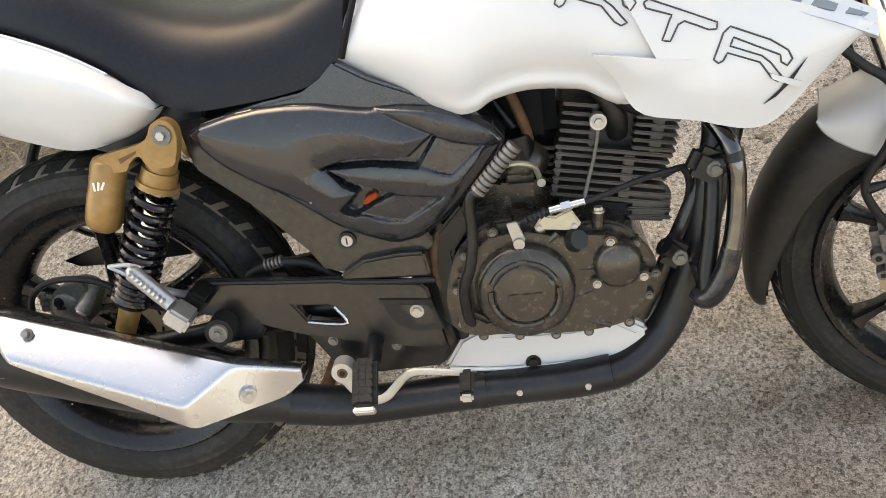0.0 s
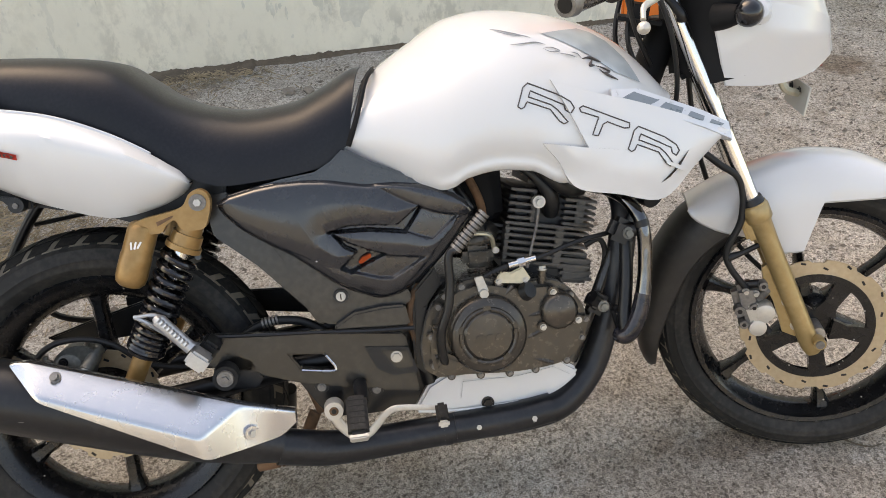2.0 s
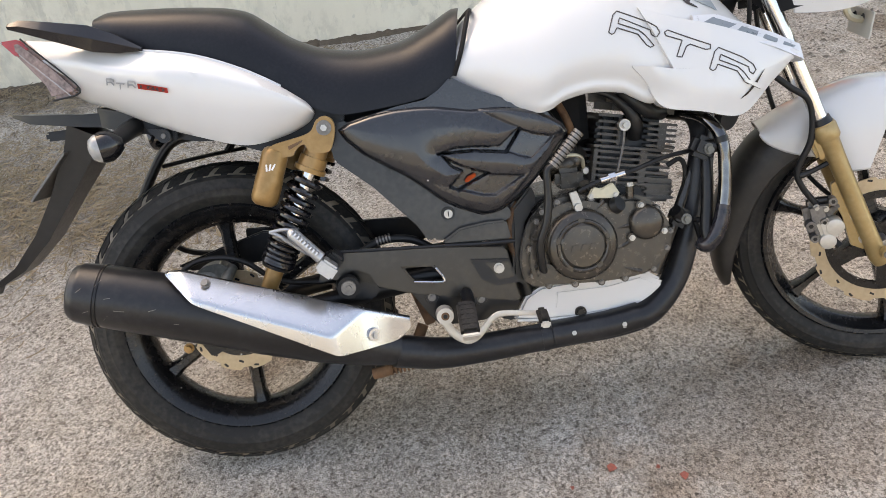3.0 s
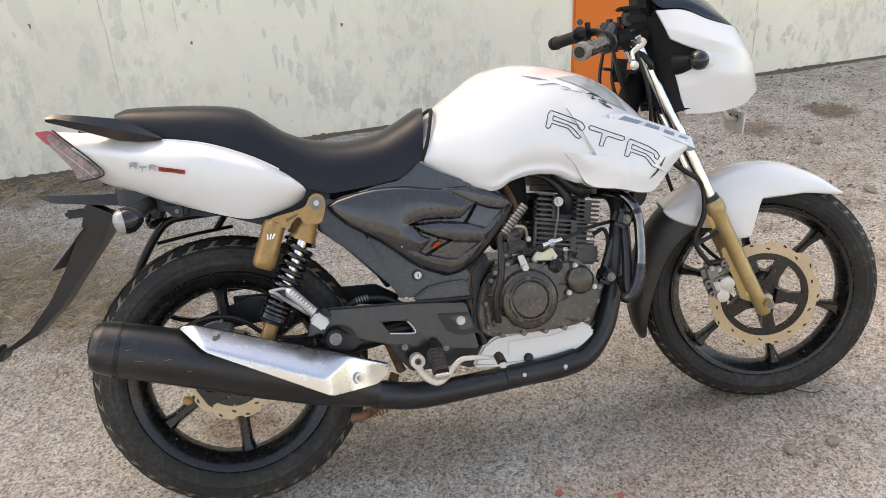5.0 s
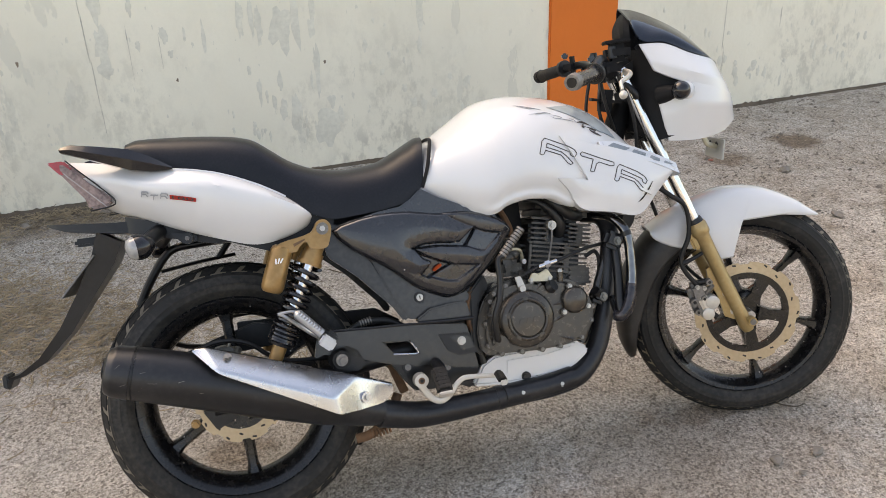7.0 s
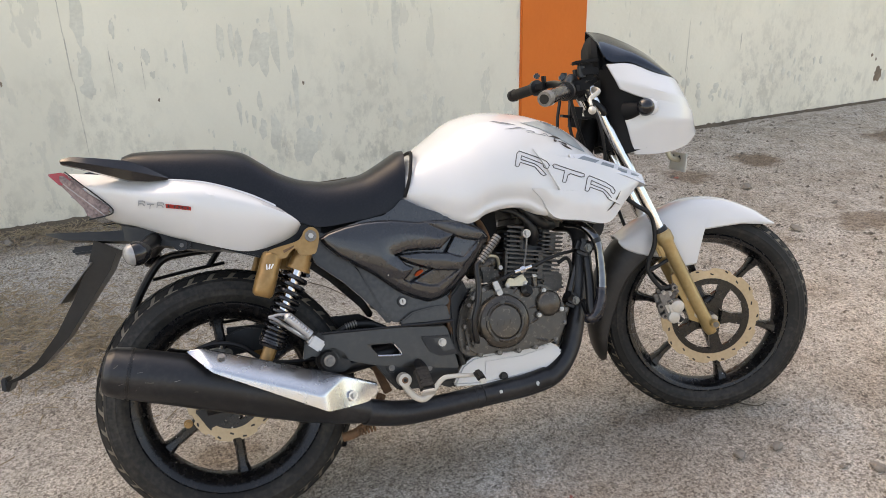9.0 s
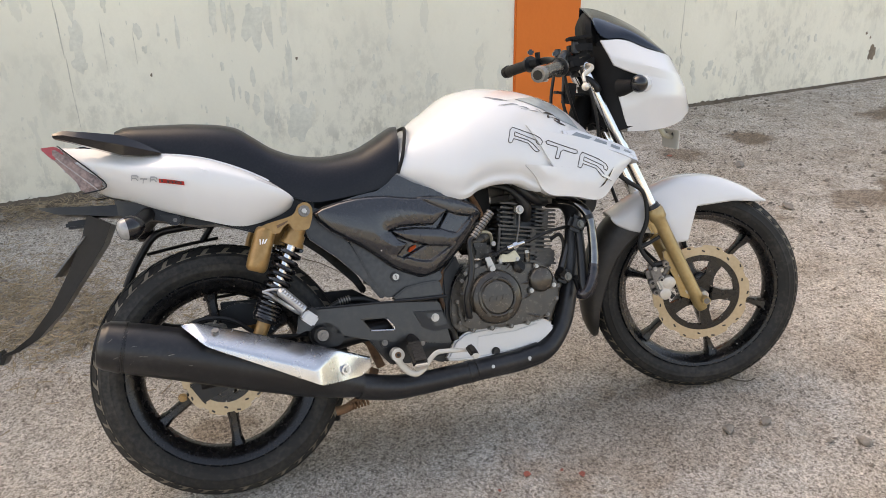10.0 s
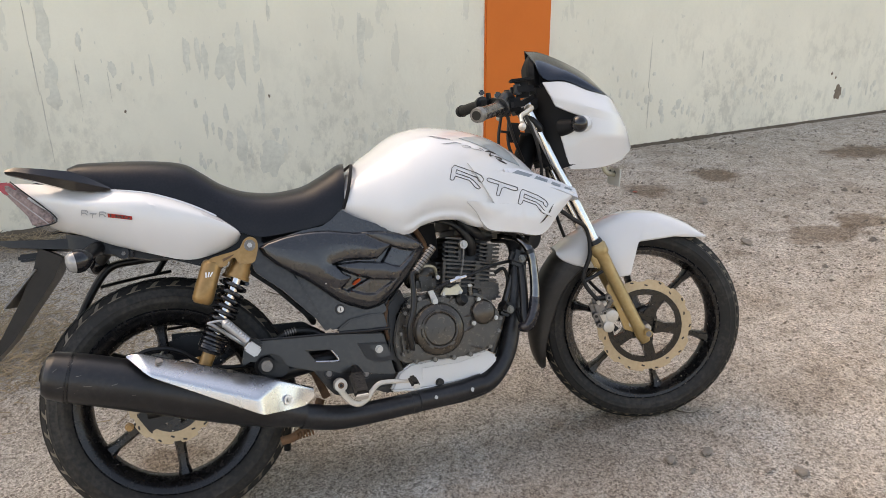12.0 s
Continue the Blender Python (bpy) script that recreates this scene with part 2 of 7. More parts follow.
def ground_material():
    """Worn concrete: sand-coloured grit, dark stones, slow stains."""
    m = bpy.data.materials.new("gritty_concrete")
    m.use_nodes = True
    ns, ln = m.node_tree.nodes, m.node_tree.links
    p = ns["Principled BSDF"]
    co = ns.new("ShaderNodeTexCoord")

    def noise_at(scale, detail=4.0, rough=0.6):
        n = ns.new("ShaderNodeTexNoise")
        n.inputs["Scale"].default_value, n.inputs["Detail"].default_value, n.inputs["Roughness"].default_value = scale, detail, rough
        ln.new(co.outputs["Object"], n.inputs["Vector"])
        return n.outputs["Fac"]

    def ramp(fac, *stops):
        r = ns.new("ShaderNodeValToRGB")
        while len(r.color_ramp.elements) < len(stops):
            r.color_ramp.elements.new(0.5)
        for e, (at, c) in zip(r.color_ramp.elements, stops):
            e.position, e.color = at, (*c, 1)
        ln.new(fac, r.inputs["Fac"])
        return r.outputs["Color"]

    def mix(kind, fac, a, b):
        x = ns.new("ShaderNodeMixRGB")
        x.blend_type = kind
        for value, socket in ((fac, "Fac"), (a, "Color1"), (b, "Color2")):
            if isinstance(value, (int, float)):
                x.inputs[socket].default_value = value
            elif isinstance(value, tuple):
                x.inputs[socket].default_value = (*value, 1)
            else:
                ln.new(value, x.inputs[socket])
        return x.outputs["Color"]

    base = ramp(noise_at(2.2, 6), (0.3, (0.36, 0.316, 0.27)), (0.48, (0.42, 0.388, 0.35)), (0.7, (0.465, 0.442, 0.412)))
    mid = ramp(noise_at(14, 6), (0.32, (0.84, 0.82, 0.79)), (0.6, (1.06, 1.06, 1.06)))
    # rougher, blotched concrete beyond the bike's front wheel
    axes, worn = ns.new("ShaderNodeSeparateXYZ"), ns.new("ShaderNodeMapRange")
    ln.new(co.outputs["Object"], axes.inputs["Vector"])
    worn.inputs["From Min"].default_value, worn.inputs["From Max"].default_value = 1.1, 2.1
    ln.new(axes.outputs["X"], worn.inputs["Value"])
    blotch = ramp(noise_at(6.5, 9, 0.72), (0.33, (0.8, 0.72, 0.64)), (0.45, (1.06, 1.01, 0.96)), (0.62, (1.22, 1.2, 1.17)))
    scars = ramp(noise_at(38, 5, 0.65), (0.33, (0.36, 0.31, 0.27)), (0.385, (1.0, 1.0, 1.0)), (0.66, (1.12, 1.11, 1.1)))
    worn_fac = worn.outputs[0]
    v = ns.new("ShaderNodeTexVoronoi")
    v.inputs["Scale"].default_value = 170
    ln.new(co.outputs["Object"], v.inputs["Vector"])
    grit = ramp(v.outputs["Color"], (0.14, (0.3, 0.27, 0.25)), (0.34, (0.8, 0.78, 0.76)), (0.62, (1.1, 1.1, 1.09)), (0.9, (1.45, 1.43, 1.4)))
    fine = ramp(noise_at(330, 2), (0.36, (0.5, 0.47, 0.45)), (0.52, (1.1, 1.1, 1.1)), (0.66, (1.22, 1.22, 1.2)))
    rough_part = mix("MULTIPLY", worn_fac, mix("MULTIPLY", worn_fac, mix("MULTIPLY", 1.0, base, mid), blotch), scars)
    # broad brown patches, then old stains: centre, half widths, depth
    for x, y, rx, ry, deep, tone, soft in [(*s, (0.84, 0.72, 0.62), 1.35) for s in BROWN_PATCHES] + [(*s, (0.46, 0.37, 0.29), 1.35) for s in STAINS]:
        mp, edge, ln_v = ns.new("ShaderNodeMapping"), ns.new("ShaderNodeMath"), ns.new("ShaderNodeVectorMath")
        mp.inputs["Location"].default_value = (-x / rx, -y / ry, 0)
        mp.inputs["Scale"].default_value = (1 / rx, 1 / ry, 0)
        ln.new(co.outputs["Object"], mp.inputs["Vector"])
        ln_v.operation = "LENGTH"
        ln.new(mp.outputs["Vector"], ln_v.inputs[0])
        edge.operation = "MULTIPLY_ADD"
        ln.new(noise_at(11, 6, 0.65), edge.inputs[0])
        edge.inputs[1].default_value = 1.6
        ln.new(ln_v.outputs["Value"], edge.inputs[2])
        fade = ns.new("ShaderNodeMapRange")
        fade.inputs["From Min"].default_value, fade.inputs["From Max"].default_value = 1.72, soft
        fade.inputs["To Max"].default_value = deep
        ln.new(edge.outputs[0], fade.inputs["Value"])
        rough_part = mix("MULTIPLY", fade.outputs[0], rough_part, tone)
    pits = ramp(noise_at(115, 4, 0.6), (0.35, (0.34, 0.3, 0.27)), (0.44, (1.0, 1.0, 1.0)), (0.64, (1.16, 1.15, 1.14)))
    col = mix("MULTIPLY", 1.0, mix("MULTIPLY", 0.75, mix("MULTIPLY", 0.72, rough_part, grit), pits), fine)
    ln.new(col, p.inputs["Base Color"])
    p.inputs["Roughness"].default_value = 0.9
    h = ns.new("ShaderNodeMath")
    h.operation = "ADD"
    ln.new(noise_at(300, 3), h.inputs[0])
    ln.new(noise_at(90, 4), h.inputs[1])
    b = ns.new("ShaderNodeBump")
    b.inputs["Strength"].default_value = 0.8
    b.inputs["Distance"].default_value = 0.012
    ln.new(h.outputs[0], b.inputs["Height"])
    ln.new(b.outputs["Normal"], p.inputs["Normal"])
    return m


def wall_material(name, base_colour, patch_colour, patches=True):
    """Old limewash: flaked grey-green patches in upright streaks, and a mottled damp band."""
    m = bpy.data.materials.new(name)
    m.use_nodes = True
    ns, ln = m.node_tree.nodes, m.node_tree.links
    p = ns["Principled BSDF"]
    co = ns.new("ShaderNodeTexCoord")

    def noise_of(stretch, detail=5.0, rough=0.55):
        mp, n = ns.new("ShaderNodeMapping"), ns.new("ShaderNodeTexNoise")
        mp.inputs["Scale"].default_value = stretch
        n.inputs["Scale"].default_value, n.inputs["Detail"].default_value, n.inputs["Roughness"].default_value = 1, detail, rough
        ln.new(co.outputs["Object"], mp.inputs["Vector"])
        ln.new(mp.outputs["Vector"], n.inputs["Vector"])
        return n.outputs["Fac"]

    def step(fac, low, high, top=1.0):
        r = ns.new("ShaderNodeMapRange")
        r.inputs["From Min"].default_value, r.inputs["From Max"].default_value, r.inputs["To Max"].default_value = low, high, top
        ln.new(fac, r.inputs["Value"])
        return r.outputs[0]

    def mix(fac, a, b):
        x = ns.new("ShaderNodeMixRGB")
        ln.new(fac, x.inputs["Fac"])
        for value, socket in ((a, "Color1"), (b, "Color2")):
            if isinstance(value, tuple):
                x.inputs[socket].default_value = (*value, 1)
            else:
                ln.new(value, x.inputs[socket])
        return x.outputs["Color"]

    darker = tuple(c * 0.86 for c in base_colour)
    col = mix(step(noise_of((1.3, 1.3, 1.0), 6), 0.35, 0.7), base_colour, darker)
    col = mix(step(noise_of((90, 90, 90), 3), 0.4, 0.7, 0.14), col, darker)
    flake = None
    if patches:
        mul = ns.new("ShaderNodeMath")
        mul.operation = "MULTIPLY"
        ln.new(step(noise_of((9, 9, 3.2), 6, 0.6), 0.575, 0.6), mul.inputs[0])
        ln.new(step(noise_of((1.1, 1.1, 0.8), 2), 0.46, 0.54), mul.inputs[1])
        flake = mul.outputs[0]
        col = mix(step(flake, 0, 1, 0.35), col, patch_colour)
        axes = ns.new("ShaderNodeSeparateXYZ")
        ln.new(co.outputs["Object"], axes.inputs["Vector"])
        damp = ns.new("ShaderNodeMath")
        damp.operation = "MULTIPLY"
        ln.new(step(noise_of((16, 16, 10), 8, 0.72), 0.47, 0.6), damp.inputs[0])
        ln.new(step(axes.outputs["Z"], 0.85, 0.1), damp.inputs[1])
        spots = ns.new("ShaderNodeMath")
        spots.operation = "MULTIPLY"
        ln.new(damp.outputs[0], spots.inputs[0])
        ln.new(step(noise_of((1.7, 1.7, 1.5), 3), 0.42, 0.56), spots.inputs[1])
        col = mix(step(spots.outputs[0], 0, 1, 0.5), col, (0.33, 0.31, 0.26))
        col = mix(step(noise_of((34, 34, 16), 3), 0.69, 0.72, 0.5), col, patch_colour)
    ln.new(col, p.inputs["Base Color"])
    p.inputs["Roughness"].default_value = 0.85
    b = ns.new("ShaderNodeBump")
    b.inputs["Strength"].default_value = 0.35
    b.inputs["Distance"].default_value = 0.004
    h = ns.new("ShaderNodeMath")
    h.operation = "SUBTRACT"
    ln.new(noise_of((40, 40, 40), 5), h.inputs[0])
    if flake:
        ln.new(flake, h.inputs[1])
    else:
        h.inputs[1].default_value = 0
    ln.new(h.outputs[0], b.inputs["Height"])
    ln.new(b.outputs["Normal"], p.inputs["Normal"])
    return m


GROUND = ground_material()
WALL = wall_material("cream_limewash", (0.77, 0.73, 0.61), (0.50, 0.49, 0.43))
ORANGE = wall_material("orange_wall_paint", (0.74, 0.165, 0.024), (0.4, 0.1, 0.03), patches=False)


# ---- mesh helpers ----
def smooth_line(pts, n):
    """n points at even steps of a Catmull-Rom line through pts."""
    pts = [np.array(p, float) for p in pts]
    ext = [2 * pts[0] - pts[1], *pts, 2 * pts[-1] - pts[-2]]
    fine = []
    for i in range(1, len(ext) - 2):
        a, b, c, d = ext[i - 1:i + 3]
        for t in np.linspace(0, 1, 24, endpoint=False):
            fine.append(0.5 * (2 * b + (c - a) * t + (2 * a - 5 * b + 4 * c - d) * t * t + (3 * b - a - 3 * c + d) * t ** 3))
    fine.append(pts[-1])
    fine = np.array(fine)
    s = np.r_[0, np.cumsum(np.linalg.norm(np.diff(fine, axis=0), axis=1))]
    at = np.linspace(0, s[-1], n)
    return np.stack([np.interp(at, s, fine[:, k]) for k in range(fine.shape[1])], 1)


def smooth_loop(loop, n):
    line = smooth_line([*loop, loop[0]], n + 1)
    return [tuple(p) for p in line[:-1]]


def at_x(line, x):
    """The second coordinate of a line of (x, value) at x."""
    return float(np.interp(x, [p[0] for p in line], [p[1] for p in line]))


def at_curve(line, x):
    """As at_x, on a smooth curve through the points that never overshoots them."""
    xs, ys = np.array(line, float).T
    h = np.diff(xs)
    d = np.diff(ys) / h
    m = np.r_[d[0], [0.0 if a * b <= 0 else 2 * a * b / (a + b) for a, b in zip(d, d[1:])], d[-1]]
    x = min(max(x, xs[0]), xs[-1])
    i = min(max(int(np.searchsorted(xs, x)) - 1, 0), len(h) - 1)
    t = (x - xs[i]) / h[i]
    return float((2 * t ** 3 - 3 * t * t + 1) * ys[i] + (t ** 3 - 2 * t * t + t) * h[i] * m[i] + (3 * t * t - 2 * t ** 3) * ys[i + 1] + (t ** 3 - t * t) * h[i] * m[i + 1])


def skin(rings, closed=True, caps=True):
    """A bmesh through rings of equal length."""
    bm = bmesh.new()
    vs = [[bm.verts.new(tuple(map(float, p))) for p in ring] for ring in rings]
    n = len(vs[0])
    for a, b in zip(vs, vs[1:]):
        for k in range(n if closed else n - 1):
            bm.faces.new((a[k], a[(k + 1) % n], b[(k + 1) % n], b[k]))
    if caps and closed:
        bm.faces.new(list(reversed(vs[0])))
        bm.faces.new(vs[-1])
    bmesh.ops.recalc_face_normals(bm, faces=bm.faces)
    return bm


def tube(pts, radius, segments=10, count=0, flat=1.0):
    """A round bar along a smooth line. radius: a number or one value a point."""
    line = smooth_line(pts, count) if count else np.array(pts, float)
    if isinstance(radius, (list, tuple)):
        marks = np.linspace(0, 1, len(radius))
        if count and len(radius) == len(pts):
            marks = np.r_[0, np.cumsum(np.linalg.norm(np.diff(np.array(pts, float), axis=0), axis=1))]
            marks = marks / marks[-1]
        rad = np.interp(np.linspace(0, 1, len(line)), marks, radius)
    else:
        rad = np.full(len(line), radius)
    tang = np.gradient(line, axis=0)
    tang /= np.linalg.norm(tang, axis=1)[:, None]
    ref = np.array([0, 1, 0.0]) if abs(tang[0][1]) < 0.9 else np.array([1, 0, 0.0])
    rings = []
    for p, t, r in zip(line, tang, rad):
        ref = ref - t * (ref @ t)
        ref /= np.linalg.norm(ref)
        other = np.cross(t, ref)
        a = np.linspace(0, 2 * np.pi, segments, endpoint=False)
        rings.append(p + r * flat * np.cos(a)[:, None] * ref + r * np.sin(a)[:, None] * other)
    return skin(rings)


def rod(a, b, r, r2=None, segments=14):
    return tube([a, b], [r, r if r2 is None else r2], segments)


def turned(profile, centre, segments=48, axis="y"):
    """A body turned round an axis through centre. profile: (radius, along) pairs, closed into a ring."""
    rings = []
    for a in np.linspace(0, 2 * np.pi, segments, endpoint=False):
        c, s = math.cos(a), math.sin(a)
        if axis == "y":
            rings.append([(centre[0] + r * c, centre[1] + y, centre[2] + r * s) for r, y in profile])
        else:
            rings.append([(centre[0] + r * c, centre[1] + r * s, centre[2] + y) for r, y in profile])
    return ring_skin(rings)


def ring_skin(rings):
    bm = bmesh.new()
    vs = [[bm.verts.new(p) for p in ring] for ring in rings]
    n = len(vs[0])
    for i in range(len(vs)):
        a, b = vs[i], vs[(i + 1) % len(vs)]
        for k in range(n):
            bm.faces.new((a[k], a[(k + 1) % n], b[(k + 1) % n], b[k]))
    bmesh.ops.recalc_face_normals(bm, faces=bm.faces)
    return bm


def disc_bolt(centre, r, depth, out=(0, -1, 0), segments=6):
    """A hexagon head on a washer, its face towards out."""
    o = np.array(out, float) / np.linalg.norm(out)
    c = np.array(centre, float)
    bm = rod(c, c + o * depth * 0.35, r * 1.35, segments=20)
    join(bm, rod(c + o * depth * 0.3, c + o * depth, r, r * 0.93, segments))
    return bm


def join(bm, *others):
    for other in others:
        me = bpy.data.meshes.new("tmp")
        other.to_mesh(me)
        bm.from_mesh(me)
        bpy.data.meshes.remove(me)
        other.free()
    return bm


def plate(outline, y0, y1, holes=(), bevel=0.0):
    """A flat plate with an outline of (x, z), from y0 to y1, with holes."""
    bm = bmesh.new()
    edges = []
    for loop in (outline, *holes):
        vs = [bm.verts.new((x, y0, z)) for x, z in loop]
        edges += [bm.edges.new((vs[i], vs[(i + 1) % len(vs)])) for i in range(len(vs))]
    bmesh.ops.triangle_fill(bm, edges=edges, use_beauty=True)
    got = bmesh.ops.extrude_face_region(bm, geom=bm.faces[:])
    bmesh.ops.translate(bm, vec=(0, y1 - y0, 0), verts=[v for v in got["geom"] if isinstance(v, bmesh.types.BMVert)])
    bmesh.ops.recalc_face_normals(bm, faces=bm.faces)
    if bevel:
        sharp = [e for e in bm.edges if len(e.link_faces) == 2 and e.calc_face_angle(0) > 0.6]
        bmesh.ops.bevel(bm, geom=sharp, offset=bevel, segments=2, affect="EDGES", clamp_overlap=True)
    return bm


def panel(top, bottom, depth, nu=40, nv=14, thick=0.004):
    """A curved shell between two lines of (x, z). depth(u, v): its y, with u along the lines and v from top to bottom."""
    a, b = smooth_line(top, nu), smooth_line(bottom, nu)
    grid = []
    for i in range(nu):
        u = i / (nu - 1)
        row = []
        for j in range(nv):
            v = j / (nv - 1)
            x, z = a[i] * (1 - v) + b[i] * v
            row.append((x, depth(u, v), z))
        grid.append(row)
    sign = 1 if grid[nu // 2][nv // 2][1] < 0 else -1
    rings = [row + [(x, y + sign * thick, z) for x, y, z in reversed(row)] for row in grid]
    return skin(rings)


def sheet(line_a, line_b, bulge=0.0, thick=0.004, nu=26, nv=10, crest=0.0):
    """A shell between two lines in space; bulge: metres by which its middle stands out to the right; crest: where a crease runs, from the first line to the second."""
    a, b = smooth_line(line_a, nu), smooth_line(line_b, nu)
    rows = []
    for i in range(nu):
        row = []
        for j in range(nv):
            v = j / (nv - 1)
            p = a[i] * (1 - v) + b[i] * v
            rise = min(v / crest, (1 - v) / (1 - crest)) if crest else math.sin(math.pi * v)
            row.append((p[0], p[1] - bulge * rise * math.sin(math.pi * (0.1 + 0.8 * i / (nu - 1))), p[2]))
        rows.append(row + [(x - 0.002, y + thick, z - 0.001) for x, y, z in reversed(row)])
    return skin(rows)


def box(size, centre, bevel=0.0, turn=None):
    bm = bmesh.new()
    bmesh.ops.create_cube(bm, size=1, matrix=Matrix.Diagonal((*size, 1)))
    if bevel:
        bmesh.ops.bevel(bm, geom=bm.edges[:], offset=bevel, segments=2, affect="EDGES")
    bmesh.ops.transform(bm, matrix=Matrix.Translation(centre) @ (turn or Matrix()), verts=bm.verts)
    return bm


def mirrored(bm):
    """The same body on the other side of the middle plane."""
    other = bm.copy()
    bmesh.ops.scale(other, vec=(1, -1, 1), verts=other.verts)
    bmesh.ops.reverse_faces(other, faces=other.faces)
    return other


AXLE = Vector((1.325, 0, 0.297))
STEER = Matrix.Translation(AXLE) @ Matrix.Rotation(radians(-19.27), 4, Vector((-math.sin(radians(26)), 0, math.cos(radians(26))))) @ Matrix.Translation(-AXLE)


def part(name, bm, mat, parent, label="", steered=False, sharp=38):
    if steered:
        bmesh.ops.transform(bm, matrix=STEER, verts=bm.verts)
    for f in bm.faces:
        f.smooth = True
    for e in bm.edges:
        e.smooth = len(e.link_faces) == 2 and e.calc_face_angle(0) < radians(sharp)
    me = bpy.data.meshes.new(name)
    bm.to_mesh(me)
    bm.free()
    me.materials.append(mat)
    ob = new(name, me)
    ob.parent = parent
    if label:
        ob["label"] = label
    return ob


# ---- the setting ----
def spaced(lo, near_lo, near_hi, hi, step):
    far_lo = [lo, lo * 0.55, lo * 0.28, lo * 0.14]
    far_hi = [hi * 0.14, hi * 0.28, hi * 0.55, hi]
    return [v for v in far_lo if v < near_lo - 0.2] + list(np.arange(near_lo, near_hi + 1e-6, step)) + [v for v in far_hi if v > near_hi + 0.2]


def build_ground():
    xs, ys = spaced(-300, -2.5, 6.0, 300, 0.05), spaced(-300, -2.2, 3.0, 300, 0.05)
    bm = bmesh.new()
    rows = []
    for x in xs:
        row = []
        for y in ys:
            z = 0.006 * noise.noise((x * 1.3, y * 1.3, 0)) + 0.003 * noise.noise((x * 5, y * 5, 3))
            row.append(bm.verts.new((x, y, z - 0.004)))
        rows.append(row)
    for a, b in zip(rows, rows[1:]):
        for k in range(len(ys) - 1):
            bm.faces.new((a[k], b[k], b[k + 1], a[k + 1]))
    ob = part("ground", bm, GROUND, None, sharp=180)
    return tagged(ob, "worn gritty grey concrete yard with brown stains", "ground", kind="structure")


WALL_TURN = math.atan(0.088)
WALL_AT = Vector((0, 2.365, 0))


def on_wall(x, out=0.0, z=0.0):
    """A place on the wall's face: x along the yard, out metres before the face."""
    return Vector((x, WALL_AT.y + 0.088 * x - out, z))


def build_wall():
    m = Matrix.Translation(WALL_AT) @ Matrix.Rotation(WALL_TURN, 4, "Z")
    bm = box((24, 0.22, 3.0), (3, 0.11, 1.5), 0.01)
    bmesh.ops.transform(bm, matrix=m, verts=bm.verts)
    w = part("wall_north", bm, WALL, None)
    tagged(w, "cream limewashed yard wall with flaked grey patches", "wall", kind="structure")
    # added wall behind the camera, never in view: bounces fill onto bike and north wall
    bm = box((26, 0.22, 2.2), (2, -7.5, 1.1), 0.01)
    s = part("fill_wall_south", bm, WALL, None)
    tagged(s, "unseen cream wall added behind the camera to bounce fill light", "wall", kind="structure")
    bm = box((0.405, 0.23, 3.06), (1.958, 0.10, 1.53), 0.008)
    bmesh.ops.transform(bm, matrix=m, verts=bm.verts)
    p = part("wall_pillar", bm, ORANGE, None)
    tagged(p, "flat orange painted pillar in the cream wall", "pillar", kind="structure")


build_ground()
build_wall()

# ---- the motorcycle: x ahead, y to its left, z up its own middle plane ----
LEAN = 23.92
bike = tagged(new("motorcycle"), "white motorcycle with gold fork, leaning on its stand on concrete", "motorcycle")
bike.matrix_world = pose(0, 0, 0, -LEAN, 0, 0)


def tyre_profile(radius, width, rim):
    """Closed outline (r, y) of a tyre's section, with two fine moulded rings on each sidewall."""
    out = []
    for deg in range(-100, 101, 4):
        a = radians(deg)
        ring = 0.0014 if abs(deg) in (64, 84) else 0.0
        sink = 0.0035 if abs(deg) < 54 else 0.0
        r = radius - sink - width * 0.44 * (1 - math.cos(a)) * (1.0 if abs(a) < 1.3 else 1.05)
        out.append((r, (width / 2 + ring) * math.sin(a)))
    shoulder = width * 0.40
    out += [(rim + 0.012, shoulder), (rim, shoulder * 0.9), (rim, -shoulder * 0.9), (rim + 0.012, -shoulder)]
    return out


def tread_blocks(radius, width, centre, count, side):
    """Broad blocks on one half of the tread, parted by narrow slanted grooves."""
    bm = bmesh.new()
    for i in range(count):
        a0 = 2 * math.pi * i / count
        for lo, hi, skew, span in ((2, 27, 0.55, 0.8), (30, 51, 0.3, 0.74), (52, 62, 0.12, 0.26)):
            vs = []
            for lift in (0.0, 1.0):
                for prof, da in ((lo, 0), (lo, span), (hi, span), (hi, 0)):
                    p = radians(prof)
                    ang = a0 + (da + skew * (prof - lo) / 26 + 0.02 * lo) * 2 * math.pi / count
                    grow = 0.0042 * lift - 0.004 if hi < 55 else 0.0012 * lift - 0.002
                    r = radius - width * 0.44 * (1 - math.cos(p)) + grow * math.cos(p)
                    y = side * (width / 2 * math.sin(p) + grow * math.sin(p))
                    vs.append(bm.verts.new((centre[0] + r * math.cos(ang), centre[1] + y, centre[2] + r * math.sin(ang))))
            for f in ((4, 5, 6, 7), (0, 1, 5, 4), (1, 2, 6, 5), (2, 3, 7, 6), (3, 0, 4, 7)):
                bm.faces.new([vs[k] for k in f])
    bmesh.ops.recalc_face_normals(bm, faces=bm.faces)
    return bm


